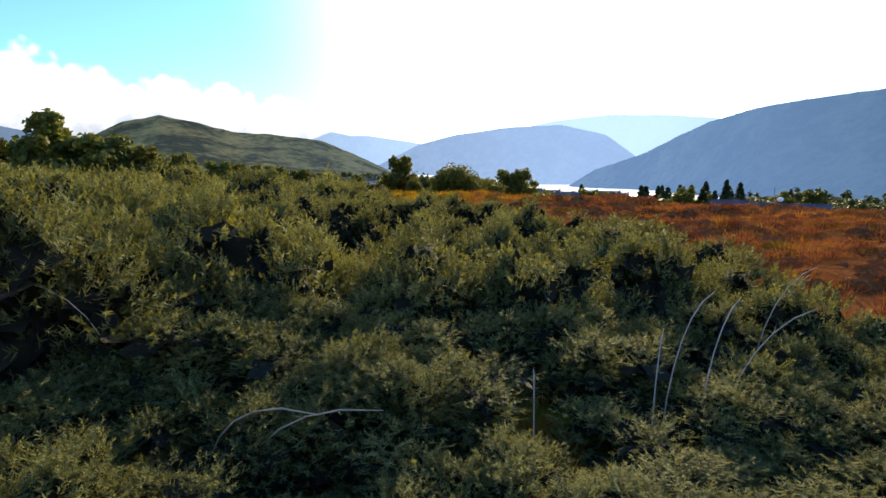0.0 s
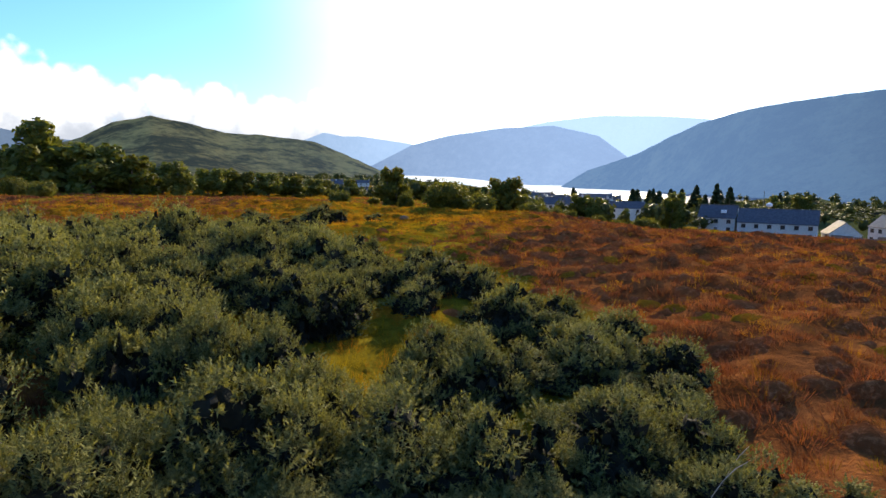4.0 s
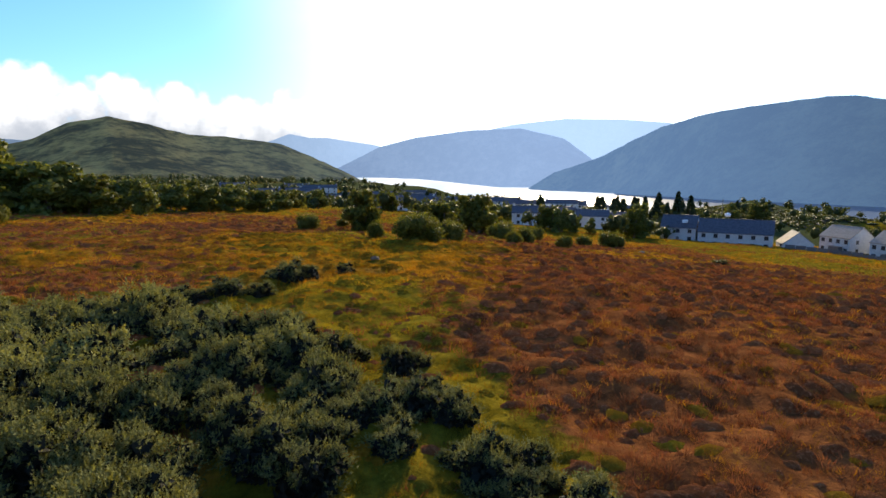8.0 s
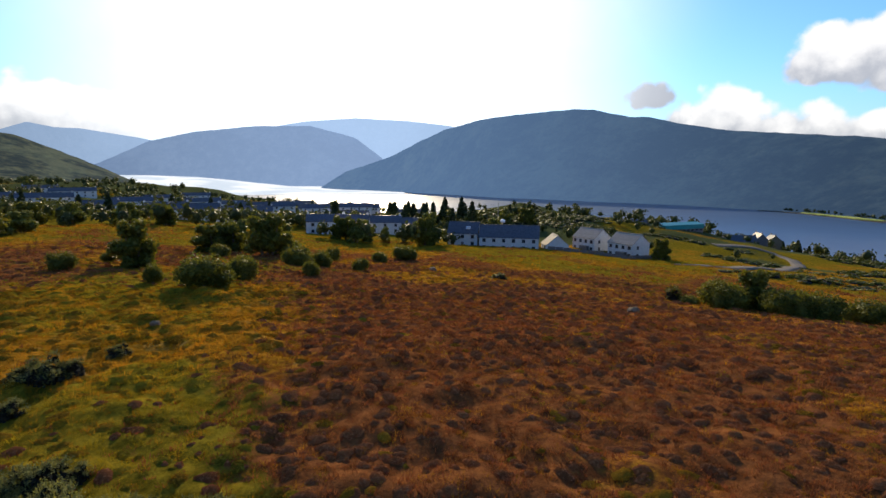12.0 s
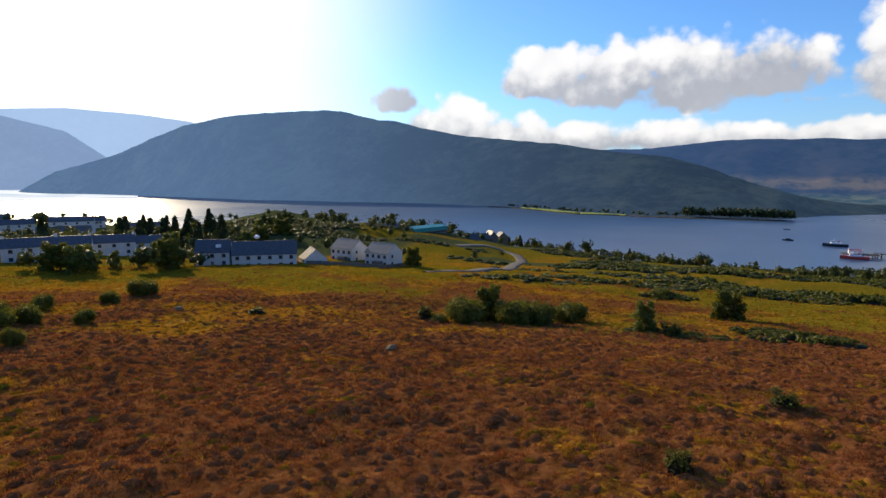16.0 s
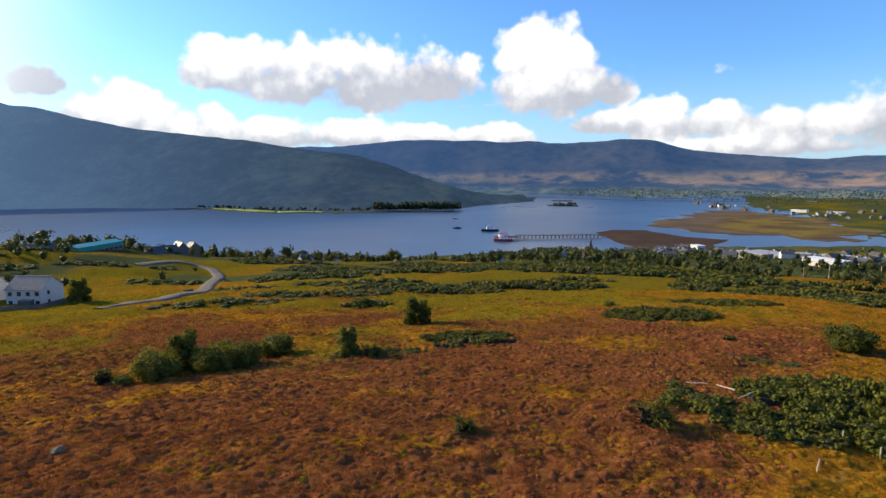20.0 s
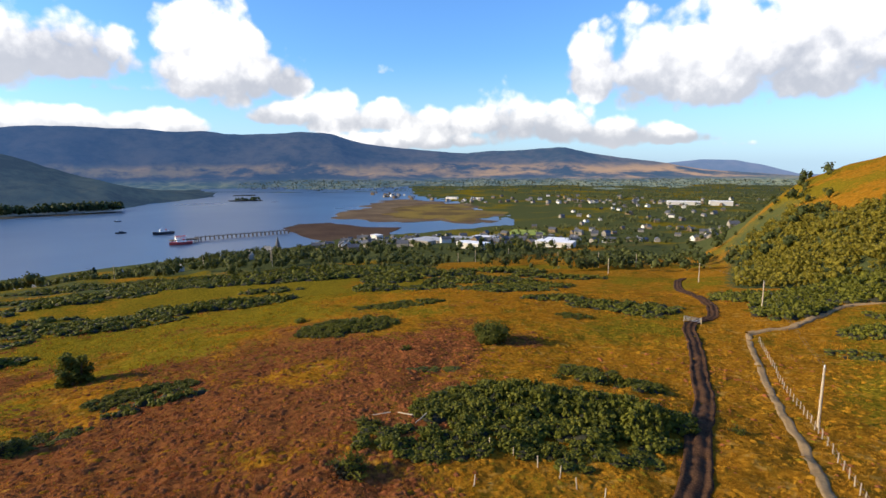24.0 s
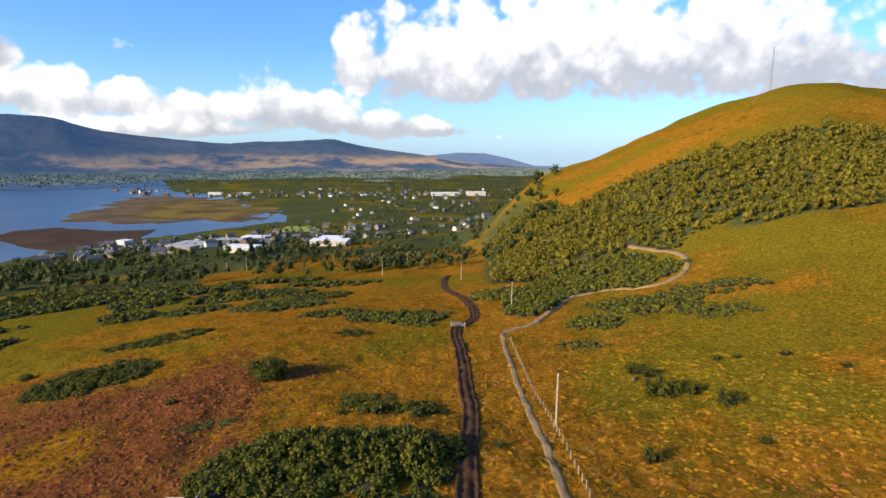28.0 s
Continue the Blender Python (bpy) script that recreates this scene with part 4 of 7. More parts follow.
def gorse_arrays(sprigs, needles, sprig, heads=13, fine=3, thin=1.0):
    """The sprigs and the woody heart of a spiny bush about one metre high, as arrays."""
    # woody heart: twigs from the foot, and dry foliage between them, coloured dark as in shade
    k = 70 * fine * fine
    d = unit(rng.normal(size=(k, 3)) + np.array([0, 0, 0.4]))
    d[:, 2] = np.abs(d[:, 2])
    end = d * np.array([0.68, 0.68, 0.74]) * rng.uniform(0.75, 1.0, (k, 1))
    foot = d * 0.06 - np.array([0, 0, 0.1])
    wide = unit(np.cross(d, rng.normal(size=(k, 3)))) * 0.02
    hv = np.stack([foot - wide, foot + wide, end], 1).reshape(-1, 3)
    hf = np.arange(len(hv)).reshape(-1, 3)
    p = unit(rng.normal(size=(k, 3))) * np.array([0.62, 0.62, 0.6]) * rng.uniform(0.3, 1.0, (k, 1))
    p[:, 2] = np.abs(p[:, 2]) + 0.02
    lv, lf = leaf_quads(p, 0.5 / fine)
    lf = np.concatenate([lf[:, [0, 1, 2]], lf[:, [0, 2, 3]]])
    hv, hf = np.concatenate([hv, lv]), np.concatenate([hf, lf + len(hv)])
    # rounded heads over the dome, bristling with sprigs
    c = unit(rng.normal(size=(heads, 3)) + np.array([0, 0, 0.5]))
    c[:, 2] = np.abs(c[:, 2])
    size = rng.uniform(0.17, 0.33, heads)
    c = c * np.array([0.62, 0.62, 0.66]) * rng.uniform(0.62, 1.22, (heads, 1)) + np.array([0, 0, 0.08])
    # dry foliage inside the heads, in the same shade-dark colour
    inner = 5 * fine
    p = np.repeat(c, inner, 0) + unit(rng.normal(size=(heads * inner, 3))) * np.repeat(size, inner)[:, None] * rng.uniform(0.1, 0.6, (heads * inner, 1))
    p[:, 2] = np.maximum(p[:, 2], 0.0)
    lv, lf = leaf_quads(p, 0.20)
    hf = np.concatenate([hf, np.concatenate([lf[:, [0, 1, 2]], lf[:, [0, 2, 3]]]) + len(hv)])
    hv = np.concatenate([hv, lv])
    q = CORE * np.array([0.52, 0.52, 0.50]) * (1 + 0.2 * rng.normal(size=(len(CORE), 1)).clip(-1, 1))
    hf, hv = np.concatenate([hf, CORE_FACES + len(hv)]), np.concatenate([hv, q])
    pick = rng.integers(0, heads, sprigs)
    d = unit(rng.normal(size=(sprigs, 3)) + unit(c[pick]) * 0.75 + np.array([0, 0, 0.80]))
    base = c[pick] + d * size[pick][:, None] * rng.uniform(0.45, 1.0, (sprigs, 1))
    base[:, 2] = np.maximum(base[:, 2], 0.03)
    way = unit(d * 1.0 + np.array([0, 0, 0.32]) + 0.3 * rng.normal(size=(sprigs, 3)))
    length = sprig * rng.uniform(0.6, 1.5, (sprigs, 1))
    n = needles
    a = np.linspace(0, 1, n)[None, :, None]
    foot = base[:, None, :] + way[:, None, :] * (length[:, None, :] * (a * 0.85))
    spread = unit(np.cross(way[:, None, :], rng.normal(size=(sprigs, n, 3))))
    tip = foot + way[:, None, :] * length[:, None, :] * 0.22 + spread * length[:, None, :] * (0.44 - 0.22 * a)
    wide = unit(np.cross(way[:, None, :], spread)) * length[:, None, :] * (0.55 / n + 0.02) * thin
    verts = np.stack([foot - wide, foot + wide, tip], 2).reshape(-1, 3)
    return verts, np.arange(len(verts)).reshape(-1, 3), hv, hf


def gorse_bush(label, sprigs=420, needles=9, sprig=0.16, mat=None, heads=13, thin=1.0):
    """A spiny bush: a woody heart coloured dark for the shade inside, and upright bristling foliage."""
    ob = tagged(new("gorse_bush"), label, "bush")
    v, f, hv, hf = gorse_arrays(sprigs, needles, sprig, heads, 3, thin)
    part("woody_heart", mesh_of("woody_heart", hv, hf, GORSE_INNER), GORSE_INNER, ob, "woody heart coloured near black for the shade inside")
    part("foliage", mesh_of("foliage", v, f, mat or GORSE), GORSE, ob)
    return ob


def gorse_stand(name, label, spots, arrays, mat):
    """Many bushes grown into one another, as one mesh: spots are (x, y, width, height)."""
    V, F, M, off = [], [], [], 0
    xy = np.array(spots)
    zz = ground(xy[:, 0], xy[:, 1])
    for k, (x, y, w, h) in enumerate(spots):
        v, f, hv, hf = arrays[k % len(arrays)]
        a = rng.uniform(0, 6.28)
        c, s = math.cos(a) * w, math.sin(a) * w
        for q, faces, m in ((v, f, 0), (hv, hf, 1)):
            V.append(np.column_stack([x + q[:, 0] * c - q[:, 1] * s, y + q[:, 0] * s + q[:, 1] * c, zz[k] - 0.06 * h + q[:, 2] * h]))
            F.append(faces + off)
            M.append(np.full(len(faces), m, np.int32))
            off += len(q)
    me = mesh_of(name, np.concatenate(V), np.concatenate(F), mat)
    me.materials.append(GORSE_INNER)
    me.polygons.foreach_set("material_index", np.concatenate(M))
    return tagged(new(name, me), label, "gorse", kind="stuff")


class Nursery:
    """Sets the first of a kind in its place and copies it for the rest."""

    def __init__(self, kinds):
        self.kinds = [[k, False] for k in kinds]

    def plant(self, i, x, y, w, h, turn=None, z=None, sink=0.06, group="", label=""):
        slot = self.kinds[i % len(self.kinds)]
        z = ground_at(x, y) if z is None else z
        m = pose(x, y, z - sink * h, 0, 0, rng.uniform(0, 360) if turn is None else turn) @ Matrix.Diagonal((w, w, h, 1))
        if slot[1]:
            s = slot[0].scale
            ob = copy_thing(slot[0], m @ Matrix.Diagonal((1 / s.x, 1 / s.y, 1 / s.z, 1)))
        else:
            ob, slot[1] = slot[0], True
            ob.matrix_basis = m
        return tagged(ob, label=label, group=group)


def plant_stalks():
    """Long dry grass stalks that bend before the gorse."""
    for k, (x, y, h, reach, turn) in enumerate(((-1.1, 2.6, 1.0, 0.9, -40), (-0.9, 2.5, 0.9, 0.8, -25), (-1.9, 3.4, 1.25, 0.5, 200), (-2.6, 4.6, 1.5, 0.4, 150), (1.35, 2.9, 1.35, 0.35, 20), (1.5, 2.8, 1.3, 0.55, 40), (1.75, 3.0, 1.15, 0.7, 15), (1.2, 2.7, 1.0, 0.4, 60), (0.55, 2.6, 0.7, 0.2, 80), (2.3, 3.6, 1.3, 0.5, 10), (-2.9, 4.2, 1.3, 0.6, 170), (2.6, 3.9, 1.2, 0.6, 30))):
        c, s = math.cos(radians(turn)), math.sin(radians(turn))
        pts = [(reach * t ** 2 * c, reach * t ** 2 * s, h * (t - 0.28 * t ** 3)) for t in np.linspace(0, 1, 8)]
        v, f = tube(pts, (0.005, 0.005, 0.0045, 0.004, 0.004, 0.0035, 0.005, 0.002), 4)
        tagged(new("grass_stalk", mesh_of("grass_stalk", v, f, POLE_WOOD)), "long dry grass stalk bending before the gorse", "grass", "dry grass stalks").matrix_basis = pose(x, y, ground_at(x, y))


def edge_of_gorse(az):
    return np.interp(az, (-60, -45, -30, -22, -17, -12, -6, -2, 3, 5, 9, 14, 21, 27, 36, 46, 60), (29, 30, 29, 26.5, 23.5, 19.5, 16.3, 13.6, 10.8, 8.8, 10.0, 10.9, 10.0, 8.4, 6.6, 5.6, 4.6))


# grassy gaps in the gorse: x, y, half width, half depth
GLADES = ((1.15, 9.8, 0.55, 1.7), (-0.1, 8.3, 0.5, 0.5), (-2.3, 10.4, 0.6, 0.7), (-0.6, 11.6, 0.7, 0.9), (-5.2, 17.2, 0.9, 1.4), (-9.0, 19.0, 1.4, 0.8), (-3.4, 13.6, 0.6, 1.2), (-6.6, 11.8, 0.7, 0.9))


def in_glade(x, y):
    return any(((x - gx) / gw) ** 2 + ((y - gy) / gd) ** 2 < 1 for gx, gy, gw, gd in GLADES)


def plant_near_gorse():
    """The gorse that the camera rises out of."""
    close = Nursery([gorse_bush("dense green gorse bush with bristling sprigs on the moor", n, 12, q, None, 24, 0.75) for n, q in ((3000, 0.088), (3200, 0.082))])
    fine = Nursery([gorse_bush("dense green gorse bush with bristling sprigs on the moor", n, 9, q, None, 20, 0.9) for n, q in ((1700, 0.095), (1600, 0.10), (1800, 0.09))])
    light = Nursery([gorse_bush("green gorse bush in a dense stand on the moor", n, 6, q, None, 18, 1.0) for n, q in ((1000, 0.10), (940, 0.11), (1060, 0.098))])
    far = [gorse_arrays(520, 4, 0.13, 16, 2), gorse_arrays(480, 4, 0.14, 15, 2), gorse_arrays(560, 4, 0.125, 17, 2)]
    # mounds two to three metres wide, with deep gaps between them
    tops = np.array([(gx + rng.uniform(-0.9, 0.9), gy + rng.uniform(-0.9, 0.9)) for gx in np.arange(-36, 16, 2.6) for gy in np.arange(0, 36, 2.6)])
    lift = rng.uniform(0.8, 1.2, len(tops))
    n, rest = 0, []
    for gx in np.arange(-34, 14, 0.95):
        for gy in np.arange(1, 34, 0.95):
            x, y = gx + rng.uniform(-0.33, 0.33), gy + rng.uniform(-0.33, 0.33)
            r, az = math.hypot(x, y), math.degrees(math.atan2(x, y))
            gap = float(fbm(np.array([x / 4.5]), np.array([y / 4.5]), 2, 91)[0])
            if r < 1.5 or r > float(edge_of_gorse(az)) * (1 + 0.08 * gap) or az < -58 or in_glade(x, y) or (az > -26 and r > 9 and gap < -0.42):
                continue
            away = np.hypot(tops[:, 0] - x, tops[:, 1] - y)
            i = int(np.argmin(away))
            dome = 1.14 - 0.36 * float(away[i]) ** 2
            if dome < (0.5 if az < 4 and r > 5 else 0.2):
                continue
            h = min((1.3 + 0.2 * gap + (0.25 if az < -14 else 0.0)) * dome * lift[i], 1.7) + rng.uniform(-0.08, 0.08)
            # the stand rises away from the open moor
            ceiling = 1.69 + r * math.tan(radians(float(np.interp(az, (-40, -24, -8, 4, 21, 30, 38), (3.4, 1.3, -1.2, -2.9, -3.3, -4.6, -9.0)))))
            if r < 14:
                cap = (ceiling - ground_at(x, y)) / 1.16
                h = min(max(h * 1.12, cap * (0.28 + 0.63 * dome) if 4.4 < r < 8.5 else 0), cap)
            if r < 4.4:
                h = min(h, 0.10 + 0.12 * r)
            h = max(h, 0.35 if r > 4.4 else 0.25)
            w = rng.uniform(0.9, 1.15) * max(0.85, 0.45 + 0.5 * h)
            if r < 17:
                (close if r < 4.6 else fine if r < 9 else light).plant(n, x, y, w, h, group="gorse of the near stand")
            else:
                rest.append((x, y, w * 1.05, h))
            n += 1
    for x, y, w, h in ((-1.7, 17.6, 1.0, 1.1), (0.5, 16.9, .9, 1.1), (0.9, 13.6, 1.1, 1.0), (-0.1, 13.2, 1.0, 1.0), (1.7, 12.9, 0.8, 0.8), (2.1, 10.3, 1.0, 1.2), (2.9, 10.7, .9, 1.0), (-3.9, 20.6, 1.3, 1.2), (-4.6, 20.2, 0.9, 0.9), (-5.4, 32.2, 1.5, 1.3), (-4.3, 32.5, 1.0, 0.9), (-7.6, 27.5, 1.3, 1.0), (-6.2, 28.0, 1.0, 0.8), (-8.8, 26.8, 1.0, 0.8), (-2.4, 36.0, 1.0, 0.8), (-10.5, 29.0, 1.0, 0.7)):
        light.plant(n, x, y, w, h, group="gorse of the near stand")
        n += 1
    for x, y, w, h in ((2.5, 9.7, 0.8, 0.7), (3.3, 10.1, 0.6, 0.55), (1.5, 11.0, 0.5, 0.5), (0.2, 14.3, 0.7, 0.6), (1.4, 14.4, 0.6, 0.5), (-2.6, 17.0, 0.7, 0.7), (-0.9, 18.4, 0.6, 0.5), (1.2, 17.6, 0.6, 0.5), (-3.0, 21.3, 0.7, 0.6), (-5.6, 21.6, 0.8, 0.6), (-6.6, 33.0, 0.9, 0.7), (-9.8, 28.2, 0.8, 0.5), (3.6, 8.9, 0.9, 0.9), (4.2, 8.0, 0.9, 0.9)):
        light.plant(n, x, y, w, h, group="gorse of the near stand")
        n += 1
    for x, y, w, h in ((-0.5, 1.9, 0.6, 0.42), (-1.0, 2.5, 0.7, 0.55), (0.2, 2.2, 0.6, 0.48), (-1.6, 1.9, 0.7, 0.62), (-0.2, 2.9, 0.7, 0.6), (0.8, 1.8, 0.6, 0.42), (-1.3, 1.4, 0.6, 0.55)):
        close.plant(n, x, y, w, h, group="gorse of the near stand")
        n += 1
    gorse_stand("gorse_stand", "dense green gorse spreading over the moor", rest, far, GORSE)


def clump_arrays(lumps, leaves, leaf):
    """A close rounded bush about one metre high and two wide, of small heads of leaf: verts and faces, and an inner
    mass coloured dark as in shade.
    """
    d = unit(rng.normal(size=(lumps, 3)) + np.array([0, 0, 0.45]))
    d[:, 2] = np.abs(d[:, 2])
    c = d * np.array([0.72, 0.72, 0.66]) * rng.uniform(0.72, 1.05, (lumps, 1)) + np.array([0, 0, 0.06])
    size = rng.uniform(0.75, 1.25, lumps) * 1.05 / math.sqrt(lumps)
    V, F, off = [], [], 0
    for p, q in zip(c, size):
        v = CORE * q * 0.70 * (1 + 0.2 * rng.normal(size=(len(CORE), 1)).clip(-1, 1)) + p
        v[:, 2] = np.maximum(v[:, 2], -0.06)
        V.append(v)
        F.append(CORE_FACES + off)
        off += len(v)
        out = unit(rng.normal(size=(leaves, 3)) + np.array([0, 0, 0.4]))
        v, f = leaf_quads(p + out * q * rng.uniform(0.75, 1.1, (leaves, 1)), leaf, out, 0.6)
        V.append(v)
        F.append(np.concatenate([f[:, [0, 1, 2]], f[:, [0, 2, 3]]]) + off)
        off += len(v)
    hv = CORE * np.array([0.72, 0.72, 0.62]) * (1 + 0.15 * rng.normal(size=(len(CORE), 1)).clip(-1, 1))
    hv[:, 2] = np.maximum(hv[:, 2], -0.12)
    return np.concatenate(V), np.concatenate(F), hv, CORE_FACES


def thicket(name, label, arrays, mat, patches):
    """Stands of bushes over ellipses that lie across the line from the viewpoint: x, y, half length, half depth, height, spacing."""
    spots = []
    for cx, cy, rx, ry, h, step in patches:
        turn = math.pi - math.atan2(cx, cy)
        c, s = math.cos(turn), math.sin(turn)
        for u in np.arange(-rx, rx + 0.01, step):
            for v in np.arange(-ry, ry + 0.01, step):
                a, b = u + rng.uniform(-0.45, 0.45) * step, v + rng.uniform(-0.45, 0.45) * step
                q = (a / rx) ** 2 + (b / ry) ** 2
                if q < 1 + rng.normal() * 0.18 and rng.uniform() > 0.1:
                    spots.append((cx + a * c - b * s, cy + a * s + b * c, step * (rng.uniform(0.6, 1.0) if h < 0.9 * step else rng.uniform(0.9, 1.25)), h * (1.05 - 0.5 * min(q, 1)) * rng.uniform(0.72, 1.12)))
    xy = np.array(spots)
    free = ~on_track(xy[:, 0], xy[:, 1])
    # the verge on the moor's side of the path stays open
    r = np.hypot(xy[:, 0], xy[:, 1])
    for off in np.arange(1.2, 9.0, 1.2):
        free &= ~on_track(xy[:, 0] * (1 + off / r), xy[:, 1] * (1 + off / r))
    gorse_stand(name, label, [p for p, k in zip(spots, free) if k], arrays, mat)


def plant_moor():
    dark = leafy("dark_gorse", (0.032, 0.041, 0.006), (0.155, 0.150, 0.017), 0.18)
    lone = Nursery([gorse_bush("lone dark green gorse bush on the moor", n, 5, q, dark) for n, q in ((260, 0.22), (230, 0.25), (290, 0.21))])
    mid = [clump_arrays(34, 11, 0.12), clump_arrays(31, 12, 0.125), clump_arrays(37, 10, 0.115)]
    low = [clump_arrays(8, 4, 0.30), clump_arrays(7, 4, 0.32), clump_arrays(8, 4, 0.29)]
    thicket("gorse_thicket", "large dark green gorse thicket beside the track", mid, dark, ((53, -42, 17, 9, 3.0, 2.3), (47, -49, 6, 5, 4.0, 2.2), (60, -40, 7, 6, 3.5, 2.2), (51, -27, 12, 4, 1.6, 2.0), (43, -37, 8, 3.5, 1.4, 2.1), (64, -60, 8, 3, 1.7, 2.0), (62, -30, 6, 3, 1.6, 2.0)))
    thicket("gorse_thicket", "dark green gorse patches among the heather", mid, dark, ((130, -38, 12, 9, 2.0, 1.8), (104, 6, 9, 6, 1.4, 1.7), (88, 20, 8, 3.9, 0.9, 1.7), (149, -60, 13, 5, 1.3, 2.0), (70, -62, 5, 3.7, 0.9, 1.7), (59, -64, 4, 4.6, 1.2, 1.7), (80, -38, 5, 2.5, 0.5, 1.7), (110, -93, 5, 4, 1.2, 1.8)))
    thicket("gorse_thicket", "long dark gorse bank on the slope", low, dark, ((205, -13, 27, 8, 3.0, 2.5), (192, 19, 20, 7, 2.0, 2.4), (215, -3, 16, 6, 2.0, 2.6), (288, -65, 44, 16, 4.2, 3.4), (255, -50, 40, 9, 3.4, 3.3), (230, -35, 12, 4.6, 2.0, 3.0), (274, 1, 28, 14, 2.4, 3.4), (300, -20, 30, 12, 3.0, 3.6)))
    thicket("gorse_thicket", "ragged dark gorse banks between the moor and the town", low, dark, ((206, -72, 9, 9, 2.8, 2.6), (230, -88, 13, 10, 2.8, 2.8), (190, -89, 11, 10, 2.2, 2.4), (159, -104, 16, 10, 2.0, 2.2), (172, -112, 14, 8, 2.0, 2.4), (180, -134, 14, 9, 2.2, 2.7), (205, -118, 24, 9, 3.0, 3.2), (240, -110, 26, 9, 3.2, 3.4), (235, -150, 26, 8, 3.2, 3.6), (260, -95, 28, 10, 3.6, 3.6), (114, -113, 15, 6, 1.8, 2.0), (105, -115, 7, 6, 1.8, 2.0), (132, -104, 10, 5, 1.6, 2.1), (200, -160, 22, 7, 2.4, 3.2)))
    thicket("gorse_thicket", "dense dark green gorse inside the path's bend", low, dark, ((85, -147, 10, 15, 2.8, 1.9), (92, -172, 14, 14, 3.2, 2.2), (90, -196, 14, 14, 3.4, 2.4), (72, -172, 12, 12, 3.0, 2.1), (65, -188, 12, 11, 2.8, 2.3), (78, -205, 16, 10, 3.2, 2.6), (105, -160, 12, 12, 2.6, 2.5), (53, -152, 16, 8, 2.0, 2.0), (60, -134, 8, 6, 1.6, 1.8), (34, -148, 10, 5, 1.2, 1.9), (55, -117, 6, 2.6, 0.8, 1.7), (40, -166, 14, 6, 1.4, 2.2)))
    thicket("gorse_thicket", "scattered gorse along the slope above the loch", low, dark, ((94, 4, 8, 2.2, 1.4, 1.7), (158, 40, 7, 3, 2.2, 2.3), (175, 60, 24, 5, 1.7, 3.0), (200, 30, 28, 7, 2.0, 3.3), (185, 98, 16, 4, 1.6, 3.0), (230, 80, 30, 9, 2.2, 3.6), (210, 55, 26, 6, 1.8, 3.4), (150, 80, 20, 4, 1.2, 3.0), (250, 40, 34, 8, 2.6, 3.8), (215, 135, 20, 6, 1.6, 3.8), (250, 190, 26, 8, 1.6, 4.2), (300, 92, 34, 14, 2.6, 4.0), (340, 140, 34, 14, 2.8, 4.2), (370, 45, 40, 16, 3.0, 4.4), (300, 40, 30, 10, 2.6, 4.0), (320, 0, 30, 12, 3.0, 4.0)))
    thicket("gorse_thicket", "dark gorse and bracken over the slope behind the houses", low, dark, ((188, 240, 40, 16, 1.8, 3.6), (206, 220, 22, 10, 1.6, 3.4), (170, 262, 34, 14, 2.0, 3.8), (210, 258, 34, 14, 2.0, 3.8)))
    thicket("gorse_thicket", "dark gorse and heather over the knoll", low, dark, ((190, 300, 30, 22, 2.4, 4.4), (225, 275, 34, 16, 2.2, 4.4), (260, 250, 26, 10, 1.4, 4.4)))
    for x, y, w, h in ((30.4, 6.5, 1.1, 1.2), (49.5, -14.3, 2.2, 1.9), (60.5, -19.8, 2, 1.0), (47.4, 3.1, 1.3, 1.0), (22.8, -70.1, 1.6, 2.4), (29.3, -96.5, 2.6, 3.2), (31.5, -95.5, 2, 2.5), (25.4, -99.3, 1.6, 2.3), (19.5, -96.7, 2.6, 2.2), (38, -104, 2.4, 2.0),
                       (34.6, -103.1, 2.0, 1.7), (15.1, -121.4, 1.3, .9), (22.8, -118.4, 1.0, .9), (5.3, -119.4, 1.5, .9), (25.8, -116, 1, .9), (53.6, 79.8, 1.8, 1.1), (95.7, -39.5, 1.3, 1.0), (71.8, 57.4, 2, 2.2), (40.5, -60, 1.2, .8), (85.5, 20.6, 2.1, 1.9), (12, -84, 1.2, 1.0)):
        lone.plant(int(x * 7), x, y, w, h, group="lone gorse bushes")
    # round willow bushes
    willow = Nursery([round_bush("rounded grey-green willow bush on the moor", 5600, 0.06), round_bush("rounded grey-green willow bush on the moor", 5400, 0.062), round_bush("rounded grey-green willow bush on the moor", 5500, 0.06)])
    for x, y, w, h in ((-10.4, 80.3, 2.2, 2.6), (3.9, 58.8, 3.5, 3.8), (-0.6, 64, 1.3, 2.4), (10, 75, 1.9, 3.1), (8.6, 67, 2.4, 3.4), (20.5, 90, 3.4, 4.0), (24.5, 91, 2.6, 3.4), (18.3, 73.5, 1.5, 2.3), (30.3, 103.5, 2.2, 3.4), (30.2, 86.3, 1.8, 2.5), (42.9, 110.5, 2.3, 3.0), (53.2, 120.5, 4.2, 4.4),
                       (74, 51.0, 4.4, 5.0), (78.0, 43.8, 4.6, 5.0), (81.5, 41.0, 4.0, 4.6), (92, 39.5, 4.2, 4.4), (84, 46, 3.8, 4.6), (71, 54, 2.0, 1.6), (94.6, -58.3, 4.7, 5.2), (158, 41, 4, 3), (148, -30, 2, 2), (-6, 88, 1.4, 1.6), (-52, 80, 2.4, 2.8), (-60, 86, 2.6, 3.4), (10, 106, 2.2, 2.6)):
        willow.plant(int(abs(x) * 3), x, y, w, h, group="willow bushes")
